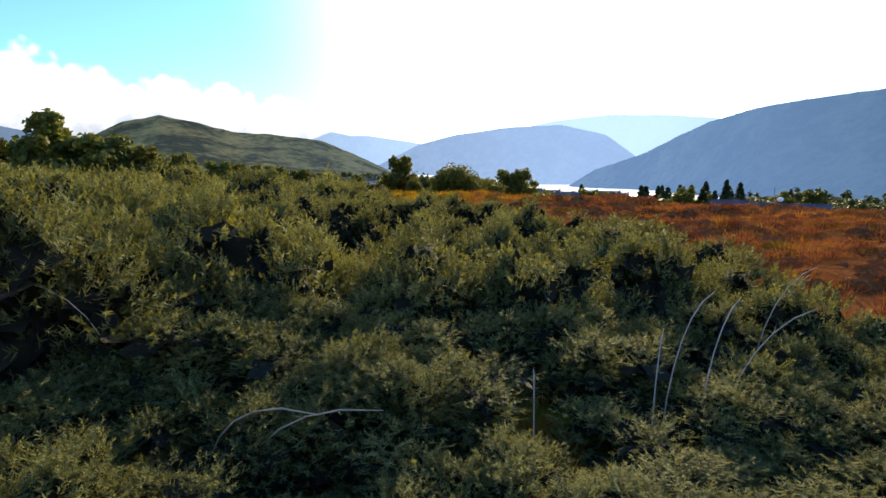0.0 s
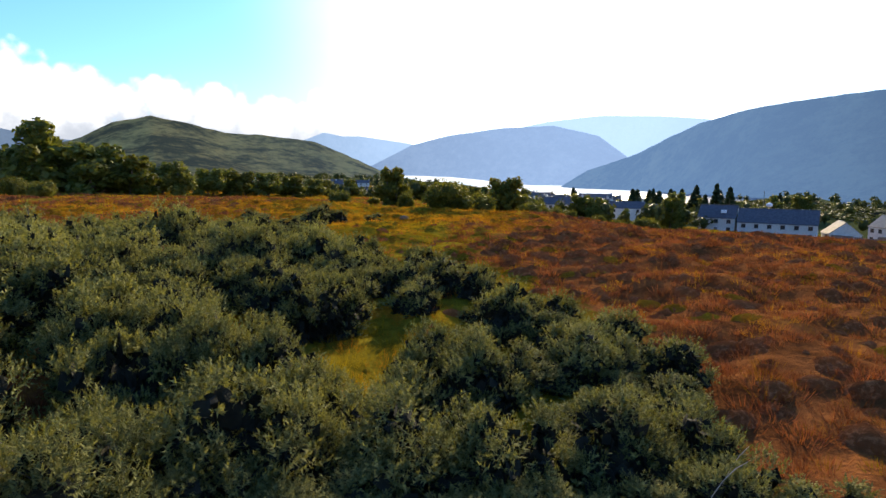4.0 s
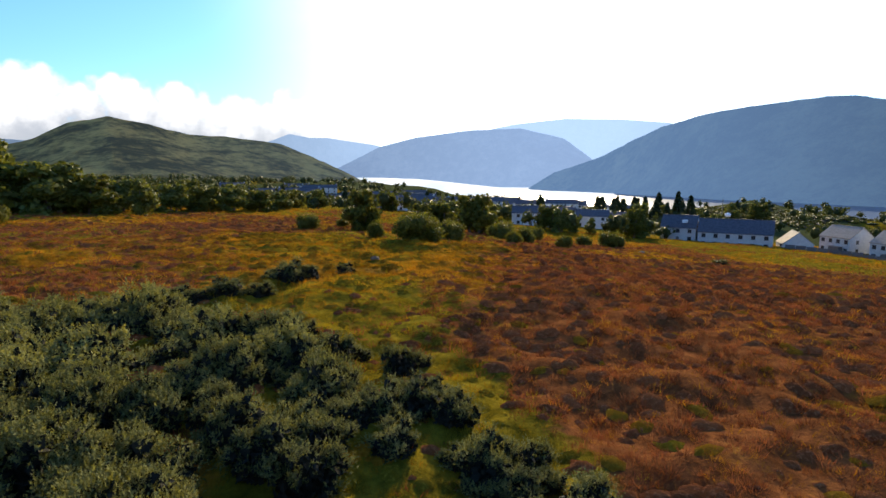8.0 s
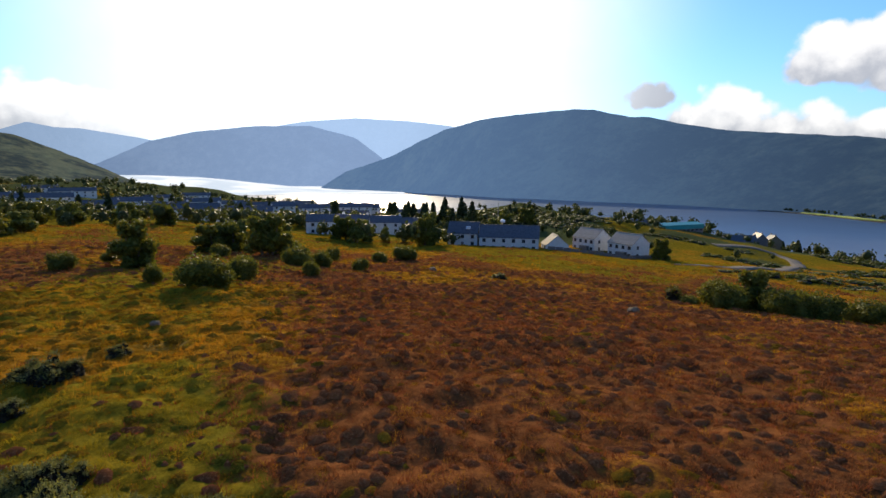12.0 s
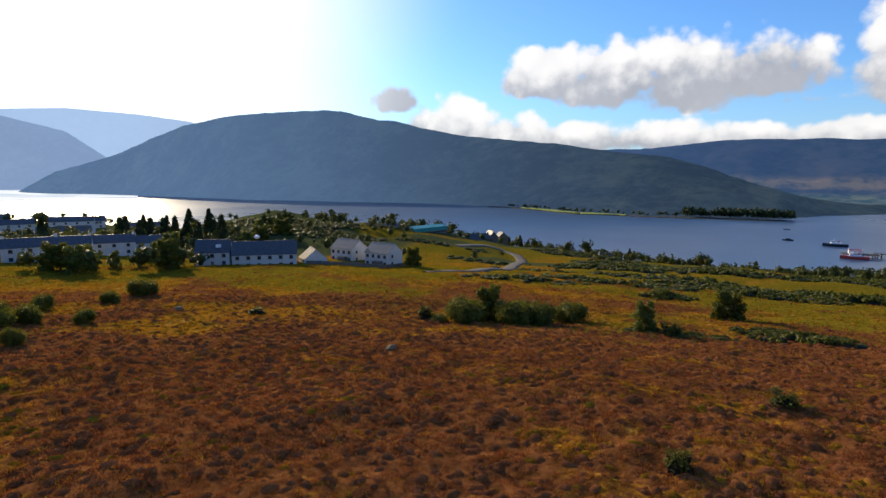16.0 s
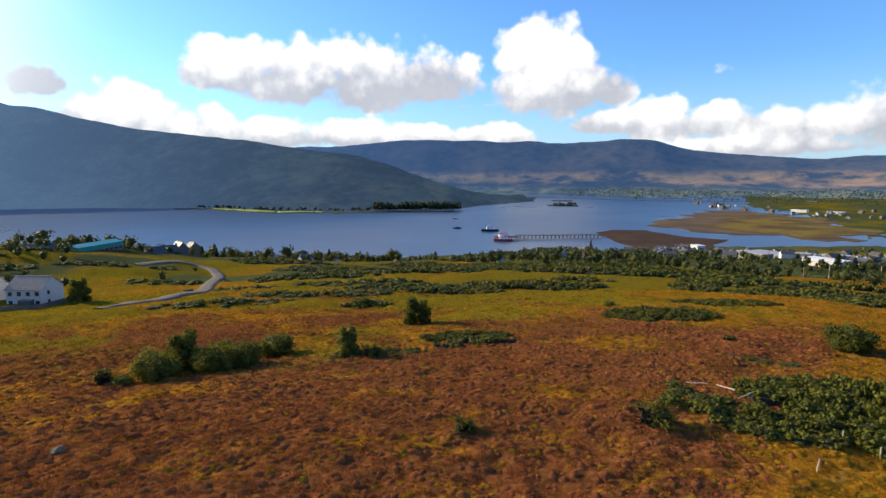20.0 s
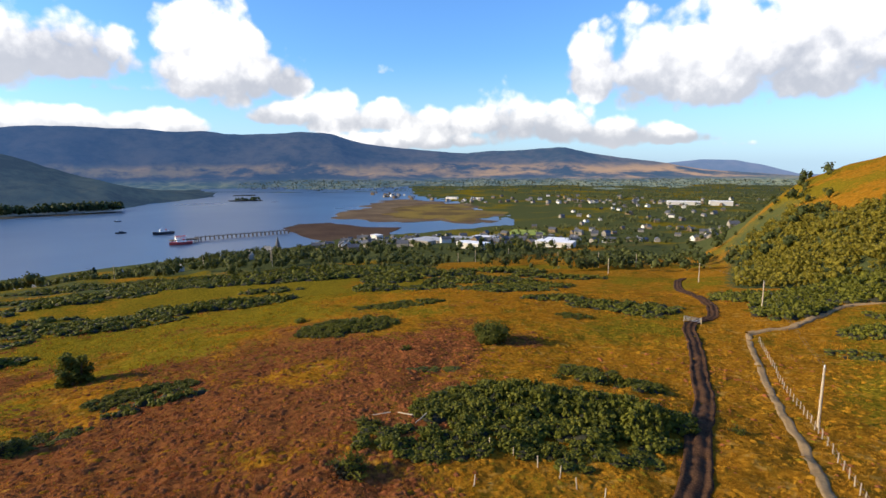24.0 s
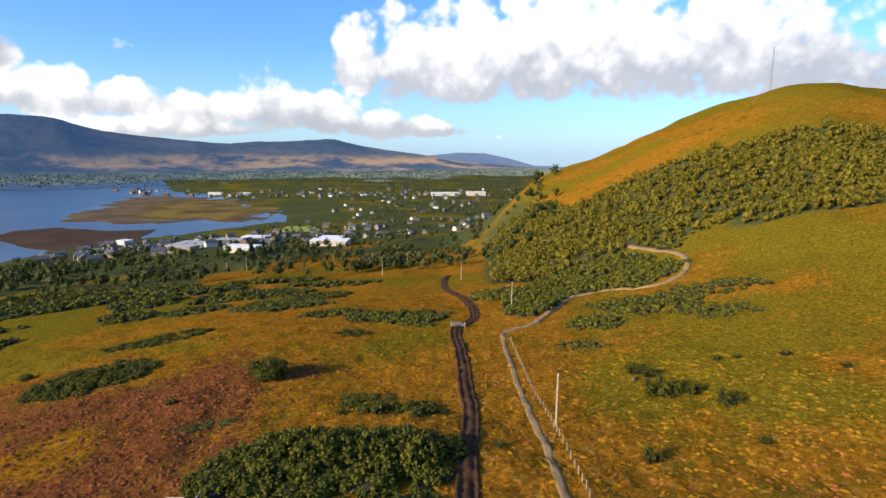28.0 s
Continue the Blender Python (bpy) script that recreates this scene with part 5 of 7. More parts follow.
    tall = Nursery([broad_tree("slender leafy birch on the moor", 2200, 0.36, 0.065, None, 0.1, 2), broad_tree("leafy round-crowned tree on the moor", 3400, 0.5, 0.07, None, 0.1, 2), broad_tree("leafy dark green tree on the moor", 3400, 0.44, 0.07, BUSH_LEAF, 0.06, 3)])
    for i, x, y, w, h in ((2, -2.9, 84.5, 7.4, 6.7), (0, 87.2, 25.2, 6.0, 5.3), (2, 126.6, 19, 8.0, 6.6), (2, 80.5, 50.2, 8, 6.7), (2, 9.7, 117.5, 9, 5.9), (1, 16.2, 129, 9.5, 7.2), (2, 19.2, 110.5, 10, 8.3), (2, 13.5, 119, 9, 6.6), (1, 23, 116, 8, 7.2),
                          (1, 59.3, 174.4, 9, 8.6), (1, 88, 176, 10, 12.5), (2, 84, 173, 9, 10.5), (1, 92, 194, 8, 9), (2, 155.5, 130.5, 7, 8.2), (1, 66.8, 187, 10, 8.4), (2, 57, 181, 10, 8.8), (0, 76, 191, 8, 6), (0, 82, 186, 7, 6),
                          (1, -69, 107, 18, 15.0), (2, -66, 103, 13, 9.5), (1, -57, 103, 15, 10.0), (2, -62, 110, 14, 10.0), (2, -52, 104, 11, 7.6), (1, -52, 116, 11, 7.0), (2, -57, 118, 10, 6.8), (0, -44, 109, 9, 7.6), (1, -46, 128, 10, 6.5), (2, -40, 131, 9, 6.2), (1, -36, 138, 10, 6.0), (2, -31, 143, 9, 5.8), (1, -26, 150, 9, 5.4), (2, -80, 110, 12, 10), (1, -90, 100, 12, 9),
                          (0, 265, 297, 9, 6), (2, 176, 236, 11, 9), (1, 168, 244, 11, 9), (2, 160, 232, 10, 8), (1, 150, 228, 10, 8), (1, 300, 262, 9, 6), (1, -22, 200, 11, 8), (2, -34, 210, 12, 8), (1, -8, 212, 11, 8), (2, 4, 196, 9, 6.5), (1, -48, 190, 12, 9), (2, -60, 180, 12, 9), (1, 118, 268, 12, 9), (2, 128, 258, 12, 8), (1, 139, 262, 11, 9), (2, 108, 272, 13, 9), (1, 150, 250, 12, 7), (2, 146, 272, 13, 10), (1, 160, 262, 11, 7), (2, 98, 262, 11, 8)):
        tall.plant(i, x, y, w, h, group="trees of the moor's edge")
    firs = Nursery([spruce("tall dark green conifer by the houses"), spruce("tall dark green conifer by the houses", 12), spruce("tall dark green conifer by the houses", 16)])
    for k in range(14):
        a = radians(22.4 + 0.66 * k + 0.25 * math.sin(k * 4.1))
        r = 300 + 26 * math.sin(k * 2.3)
        firs.plant(k, r * math.sin(a), r * math.cos(a), 16 + 3 * math.sin(k * 1.7), 16 + 4.0 * math.sin(k * 3.1), group="conifers by the houses")
    for i, (x, y, h) in enumerate(((90, 300, 15), (98, 322, 14), (60, 330, 13), (40, 300, 12), (406, -239, 17), (398, -246, 13), (30, 350, 14), (520, 60, 18), (415, 238, 15), (420, 230, 17), (428, 226, 14), (395, 215, 12), (470, 150, 14), (186, 266, 9), (-20, 320, 14), (-35, 345, 13), (10, 380, 14), (-60, 350, 13), (470, -290, 14), (350, -260, 12))):
        firs.plant(i, x, y, h * 0.95, h, group="lone conifers")


def woods(name, label, spots, sizes, per, leaf, mat):
    """Many far trees in one mesh: each an uneven heap of leaf clumps over a short trunk."""
    V, F, count = [], [], 0
    for (x, y, z), h in zip(spots, sizes):
        w = h * rng.uniform(0.32, 0.5)
        lobes = [(0, 0, h * 0.55, w, h * 0.42)] + [(w * 0.7 * math.cos(a), w * 0.7 * math.sin(a), h * rng.uniform(0.35, 0.75), w * 0.55, h * 0.22) for a in rng.uniform(0, 6.28, 3)]
        p, d = crown_points(per, lobes)
        p[:, 2] = np.maximum(p[:, 2], 0.05 * h)
        v, f = leaf_quads(p + np.array([x, y, z]), leaf * h, d, 0.6)
        tri = np.concatenate([f[:, [0, 1, 2]], f[:, [0, 2, 3]]])
        V.append(v)
        F.append(tri + count)
        count += len(v)
        core = CORE * np.array([w * 0.6, w * 0.6, h * 0.30]) * (1 + 0.2 * rng.normal(size=(len(CORE), 1)).clip(-1, 1)) + np.array([x, y, z + h * 0.52])
        V.append(core)
        F.append(CORE_FACES + count)
        count += len(core)
    me = mesh_of(name, np.concatenate(V), np.concatenate(F), mat)
    return tagged(new(name, me), label, "wood", kind="stuff")


def plant_woods():
    hill_leaf = leafy("hillside_leaves", (0.075, 0.070, 0.009), (0.25, 0.205, 0.026), 0.3)
    # birch wood on the slope
    n = 14000
    r, a = np.sqrt(rng.uniform(195 ** 2, 400 ** 2, n)), rng.uniform(141, 192, n)
    x, y = r * np.sin(np.radians(a)), r * np.cos(np.radians(a))
    keep = zones(x, y)[2] * smooth(140, 150, a) > rng.uniform(0.25, 0.8, n)
    x, y = x[keep][:4200], y[keep][:4200]
    z = ground(x, y)
    woods("hillside_wood", "olive-green birch and gorse wood on the hillside", np.stack([x, y, z], 1), rng.uniform(0.8, 2.0, len(x)) ** 2 + 1.0, 30, 0.21, hill_leaf)
    # trees among the village, the slope to the shore and the town
    spots, sizes = [], []
    for lo, hi, r0, r1, count, h0, h1 in ((-30, 31, 186, 330, 520, 4, 9), (-45, 26, 210, 700, 700, 4.5, 10), (-34, 3, 600, 1200, 900, 5, 12), (24, 60, 230, 420, 150, 3, 7), (40, 105, 400, 640, 1000, 5, 11), (95, 152, 300, 560, 620, 4, 10),
                                          (100, 155, 560, 1150, 900, 4, 10), (112, 152, 1150, 2300, 1900, 6, 13), (106, 130, 620, 900, 260, 5, 10), (-44, -22, 140, 210, 40, 4, 8)):
        a, r = rng.uniform(lo, hi, count), np.sqrt(rng.uniform(r0 ** 2, r1 ** 2, count))
        x, y = r * np.sin(np.radians(a)), r * np.cos(np.radians(a))
        z = ground(x, y)
        clump = fbm(x / 55, y / 55, 2, 101)
        ok = (z > WATER + 2.5) & (clump > -0.25 + 0.3 * rng.normal(size=count))
        spots.append(np.stack([x, y, z], 1)[ok])
        sizes.append(rng.uniform(h0, h1, count)[ok])
    spots, sizes = np.concatenate(spots), np.concatenate(sizes)
    far_leaf = leafy("town_trees", (0.024, 0.036, 0.012), (0.10, 0.11, 0.03), 0.25)
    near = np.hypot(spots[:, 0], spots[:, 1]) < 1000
    woods("town_trees", "dark green trees scattered among the village and town", spots[near], sizes[near], 46, 0.16, far_leaf)
    # leaf colour lightened to put the plain's distance haze into it
    hazed_plain_leaf = leafy("plain_trees", (0.045, 0.06, 0.025), (0.15, 0.16, 0.06), 0.2)
    woods("plain_trees", "haze-paled green trees and hedges over the plain beyond the town", spots[~near], sizes[~near], 40, 0.17, hazed_plain_leaf)
    # woods and hedges on the far shore
    n = 4200
    a = rng.uniform(96, 150, n)
    r = rng.uniform(0, 1, n) ** 0.8 * 1200 + np.interp(a, (96, 103, 112, 150), (2680, 2480, 2450, 2350))
    x, y = r * np.sin(np.radians(a)), r * np.cos(np.radians(a))
    z = WATER + 1 + (r - 2400) * 0.022
    woods("far_shore_woods", "dark woods and hedges along the far shore", np.stack([x, y, z], 1), rng.uniform(4, 10, n), 12, 0.27, leafy("far_shore_leaves", (0.045, 0.062, 0.046), (0.080, 0.096, 0.066), 0.2))


def blades(x, y, z, count, radius, height, width, lean=0.45):
    """Tufts of narrow upright blades: verts and faces."""
    n = len(x)
    a, q = rng.uniform(0, 6.28, (n, count)), np.sqrt(rng.uniform(0, 1, (n, count)))
    radius, height = np.asarray(radius)[:, None], np.asarray(height)[:, None]
    ox, oy = q * radius * np.cos(a), q * radius * np.sin(a)
    foot = np.stack([x[:, None] + ox, y[:, None] + oy, z[:, None] - 0.04 + 0 * ox], -1)
    h = height * (1.05 - 0.55 * q) * rng.uniform(0.7, 1.25, (n, count))
    tip = foot + np.stack([ox * lean / np.maximum(radius, 0.01) * h + rng.normal(size=(n, count)) * 0.12 * h, oy * lean / np.maximum(radius, 0.01) * h + rng.normal(size=(n, count)) * 0.12 * h, h], -1)
    t = rng.uniform(0, 6.28, (n, count))
    w = np.stack([np.cos(t), np.sin(t), 0 * t], -1) * (width * radius)[..., None]
    verts = np.stack([foot - w, foot + w, tip], 2).reshape(-1, 3)
    return verts, np.arange(len(verts)).reshape(-1, 3)


def hummocks(x, y, z, radius, height, sides=6):
    """Low uneven cushions of growth: verts and faces."""
    n = len(x)
    a = np.linspace(0, 2 * math.pi, sides, endpoint=False)[None, :] + rng.uniform(0, 6.28, (n, 1))
    long = rng.uniform(0.75, 1.3, (n, 1))
    rings = []
    for q, up in ((1.0, -0.22), (0.62, 0.72)):
        k = q * radius[:, None] * rng.uniform(0.72, 1.25, (n, sides))
        h = height[:, None] * up * rng.uniform(0.75, 1.25, (n, sides)) - 0.05
        rings.append(np.stack([x[:, None] + k * np.cos(a) * long, y[:, None] + k * np.sin(a) / long, z[:, None] + h], -1))
    top = np.stack([x + radius * rng.uniform(-0.2, 0.2, n), y + radius * rng.uniform(-0.2, 0.2, n), z + height * rng.uniform(0.8, 1.2, n)], -1)[:, None, :]
    verts = np.concatenate(rings + [top], 1)
    faces = []
    for k in range(sides):
        m = (k + 1) % sides
        faces += [(k, m, sides + m), (k, sides + m, sides + k), (sides + k, sides + m, 2 * sides)]
    f = np.array(faces)[None] + (np.arange(n) * (2 * sides + 1))[:, None, None]
    return verts.reshape(-1, 3), f.reshape(-1, 3)


def plant_hummocks():
    kinds = {"heather": [], "straw": [], "green": []}
    for r0, r1, density, rad in ((8, 30, 1.6, 0.32), (30, 62, 1.4, 0.37), (62, 125, 1.2, 0.38)):
        count = int(density * (r1 ** 2 - r0 ** 2) * math.pi * 236 / 360)
        a, r = rng.uniform(-46, 190, count), np.sqrt(rng.uniform(r0 ** 2, r1 ** 2, count))
        x, y = r * np.sin(np.radians(a)), r * np.cos(np.radians(a))
        clear = on_track(x, y)
        x, y = x[~clear], y[~clear]
        h, g, w = zones(x, y)
        jitter = 0.34 * rng.normal(size=len(x))
        kind = np.where(g + jitter > 0.72, 2, np.where(h + jitter > 0.46, 0, 1))
        size = rng.uniform(0.45, 1.5, len(x)) ** 1.2
        kind = np.where((r0 > 60) & (kind > 0) & (rng.uniform(size=len(x)) < 0.55), 3, kind)
        z = ground(x, y)
        for k, name, tall in ((0, "heather", 0.38 if r0 < 60 else 0.36), (1, "straw", 0.26), (2, "green", 0.24)):
            s = kind == k
            kinds[name].append(hummocks(x[s], y[s], z[s], rad * size[s], np.minimum(rad, 0.75) * size[s] * tall))
    for name, mat, label in (("heather", HEATHER_HUMP, "cushions of reddish brown heather over the moor"), ("straw", STRAW_HUMP, "orange-brown tussocks of moor grass"), ("green", GREEN_HUMP, "low green and yellow tussocks of grass")):
        off, V, F = 0, [], []
        for v, f in kinds[name]:
            V.append(v)
            F.append(f + off)
            off += len(v)
        tagged(new(name + "_hummocks", mesh_of(name + "_hummocks", np.concatenate(V), np.concatenate(F), mat, True)), label, "grass" if name != "heather" else "heather", kind="stuff")


def plant_tufts():
    kinds = {"heather": [], "straw": [], "green": []}
    for r0, r1, density, blade_count, rad, high, thick in ((1, 14, 8.0, 44, 0.20, 0.22, 0.22), (14, 30, 8.0, 22, 0.22, 0.23, 0.40), (30, 62, 5.0, 14, 0.26, 0.30, 0.66), (62, 125, 1.5, 9, 0.40, 0.33, 0.85), (125, 210, 0.35, 8, 0.8, 0.5, 1.0)):
        count = int(density * (r1 ** 2 - r0 ** 2) * math.pi * 236 / 360)
        a, r = rng.uniform(-46, 190, count), np.sqrt(rng.uniform(r0 ** 2, r1 ** 2, count))
        x, y = r * np.sin(np.radians(a)), r * np.cos(np.radians(a))
        clear = on_track(x, y)
        x, y, r = x[~clear], y[~clear], r[~clear]
        h, g, w = zones(x, y)
        jitter = 0.36 * rng.normal(size=len(x))
        kind = np.where(g + jitter > 0.72, 2, np.where(h + jitter > 0.5, 0, 1))
        size = rng.uniform(0.65, 1.35, len(x))
        z = ground(x, y)
        for k, name, width, tall, lean in ((0, "heather", 0.17, 0.9, 0.9), (1, "straw", 0.085, 1.05, 0.9), (2, "green", 0.09, 0.95, 0.8)):
            s = kind == k
            kinds[name].append(blades(x[s], y[s], z[s], blade_count, rad * size[s], high * size[s] * tall, width * thick, lean))
    for name, mat, label in (("heather", HEATHER, "reddish brown and purple heather tufts over the moor"), ("straw", STRAW, "straw-coloured moor grass in tussocks"), ("green", GREEN, "green and yellow grass tussocks")):
        off, V, F = 0, [], []
        for v, f in kinds[name]:
            V.append(v)
            F.append(f + off)
            off += len(v)
        tagged(new(name + "_tufts", mesh_of(name + "_tufts", np.concatenate(V), np.concatenate(F), mat)), label, "grass" if name != "heather" else "heather", kind="stuff")


# ---- tracks, path and road ----
TRACK = ((30, -38), (35.6, -46.5), (42.5, -55.8), (51, -67.8), (62.4, -81.2), (77.8, -99.1), (90, -112.8), (93.3, -124.9), (100.3, -134.3), (112, -146), (125.2, -157.8), (143.3, -172.9), (159.3, -191), (174.4, -212.7))
PATH = ((17, -42), (26.5, -53.1), (33.5, -62.2), (42.3, -72.7), (55.1, -88.1), (69, -105.2), (77.5, -116.5))
LOOP = ((77.5, -116.5), (76.3, -121.7), (74.5, -128), (77.5, -146), (79, -160), (72.5, -169), (62, -169.5), (54.5, -173.5), (52, -184.8), (56.1, -196.5), (62.9, -204.9), (79.5, -216.4), (103.1, -232))
ROAD = ((140, 112), (161, 104), (180, 104), (202, 114.5), (240, 131), (258, 140), (276, 152), (287, 162), (290, 172), (280, 181), (262, 186))


def along(points, step):
    """Even points along a smooth line through the corners, with its sideways direction."""
    p = np.array(points, float)
    q = np.concatenate([[2 * p[0] - p[1]], p, [2 * p[-1] - p[-2]]])
    out = []
    for i in range(1, len(q) - 2):
        n = max(2, int(np.linalg.norm(q[i + 1] - q[i]) / step))
        t = np.linspace(0, 1, n, endpoint=False)[:, None]
        a, b, c, d = q[i - 1], q[i], q[i + 1], q[i + 2]
        out.append(0.5 * (2 * b + (c - a) * t + (2 * a - 5 * b + 4 * c - d) * t ** 2 + (3 * b - a - 3 * c + d) * t ** 3))
    line = np.concatenate(out + [p[-1:]])
    d = np.gradient(line, axis=0)
    d /= np.linalg.norm(d, axis=1, keepdims=True)
    return line, np.stack([-d[:, 1], d[:, 0]], 1)


def on_track(x, y):
    """Whether a place lies on a trodden or driven way."""
    hit = np.zeros(len(x), bool)
    for pts, w in ((TRACK, 1.25), (PATH, 0.75), (LOOP, 0.9), (ROAD, 2.8)):
        line, _ = along(pts, 1.2)
        near = (x > line[:, 0].min() - 4) & (x < line[:, 0].max() + 4) & (y > line[:, 1].min() - 4) & (y < line[:, 1].max() + 4)
        idx = np.where(near)[0]
        for k in range(0, len(idx), 4000):
            i = idx[k:k + 4000]
            d = np.min((x[i, None] - line[None, :, 0]) ** 2 + (y[i, None] - line[None, :, 1]) ** 2, axis=1)
            hit[i] |= d < w * w
    return hit


def ribbon(name, label, category, points, profile, mat, step=0.7, wobble=0.15):
    """A way laid over the ground: profile is (sideways, height) across it."""
    line, side = along(points, step)
    wob = wobble * fbm(line[:, 0] / 3, line[:, 1] / 3, 2, 111)
    rows = []
    for k, (u, h) in enumerate(profile):
        edge = 1 + 0.12 * value_noise(line[:, 0] / 1.3 + 9 * k, line[:, 1] / 1.3, 113)
        xy = line + side * (u * edge + wob)[:, None]
        rows.append(np.column_stack([xy, ground(xy[:, 0], xy[:, 1]) + h + 0.03 * value_noise(xy[:, 0] / 0.8, xy[:, 1] / 0.8, 115)]))
    v = np.stack(rows, 1)
    n, k = v.shape[:2]
    i, j = np.meshgrid(np.arange(n - 1), np.arange(k - 1), indexing="ij")
    a = i * k + j
    return tagged(new(name, mesh_of(name, v.reshape(-1, 3), np.stack([a, a + 1, a + k + 1, a + k], -1).reshape(-1, 4), mat, True)), label, category, kind="structure")


def build_ways():
    ribbon("track_1", "dark churned peat track with wheel ruts across the moor", "track", TRACK,
           ((-1.55, -0.2), (-1.4, 0.22), (-1.15, 0.30), (-0.95, 0.12), (-0.55, 0.10), (-0.3, 0.27), (0.2, 0.28), (0.45, 0.12), (0.85, 0.10), (1.1, 0.28), (1.4, 0.24), (1.55, -0.2)), MUD)
    ribbon("path_1", "pale gravel footpath beside the fence", "path", PATH, ((-0.7, -0.15), (-0.52, 0.10), (-0.2, 0.12), (0.2, 0.12), (0.52, 0.10), (0.7, -0.15)), GRAVEL)
    ribbon("path_2", "pale gravel footpath bending up the hillside", "path", LOOP, ((-1.1, -0.3), (-0.9, 0.28), (-0.2, 0.33), (0.3, 0.33), (0.9, 0.28), (1.1, -0.3)), GRAVEL)
    ribbon("road", "grey access road curving over the slope", "road", ROAD, ((-2.9, -0.4), (-2.6, 0.35), (-1, 0.42), (1, 0.42), (2.6, 0.35), (2.9, -0.4)), TARMAC, 1.5, 0.0)


def build_fence():
    """Posts and three wires beside the footpath."""
    line, side = along(((21, -51), (24.5, -54.7), (36, -69.4), (51.2, -86.9), (71.8, -111.8)), 2.1)
    fence = tagged(new("fence"), "wooden post and wire fence beside the footpath", "fence")
    tops = []
    for k, (x, y) in enumerate(line):
        z = ground_at(x, y)
        h = 1.2 + 0.08 * math.sin(k * 2.7)
        v, f = tube([(x, y, z - 0.3), (x + 0.03 * math.sin(k * 1.9), y + 0.03 * math.cos(k * 1.3), z + h)], (0.06, 0.05), 6)
        v.append((x + 0.03 * math.sin(k * 1.9), y + 0.03 * math.cos(k * 1.3), z + h + 0.03))
        me = mesh_of("post", v, f, POLE_WOOD)
        part("post", me, POLE_WOOD, fence)
        tops.append((x, y, z))
    for h in (0.4, 0.75, 1.08):
        v, f = tube([(x + 0.05, y, z + h) for x, y, z in tops], [0.008] * len(tops), 3)
        part("wire", mesh_of("wire", v, f, STEEL), STEEL, fence, "thin steel wire")


def build_stakes():
    for k, (x, y, h, lean) in enumerate(((48.9, -29.9, 1.0, 8), (42.7, -31.9, 1.3, 6), (39.6, -32.2, 1.4, -4), (37.7, -32.7, 1.3, 5), (42.3, -24.2, 1.1, -7), (45.8, -31, 1.1, 10), (35, -33.6, 1.2, 3), (52, -28.5, 0.9, -12))):
        bm = tube_bm([(0, 0, -0.3), (0.01, 0, h * 0.6), (0, 0, h)], (0.07, 0.065, 0.05), 7)
        ob = part("fence_stake", bm, POLE_WOOD, None, m=pose(x, y, ground_at(x, y), lean, lean * 0.7, 40 * k))
        tagged(ob, "pale leaning wooden stake of an old fence", "stake", "stakes of the old fence")
    for k, (x, y, turn) in enumerate(((59.8, -24.6, 30), (62.2, -22.4, 70), (58.2, -26, 120))):
        bm = tube_bm([(-1.1, 0, 0.5), (0, 0.05, 0.62), (1.2, 0, 0.75)], (0.09, 0.08, 0.05), 7)
        tagged(part("dead_branch", bm, POLE_WOOD, None, m=pose(x, y, ground_at(x, y), 0, 12, turn)), "pale dead branch among the gorse", "branch", "dead branches")


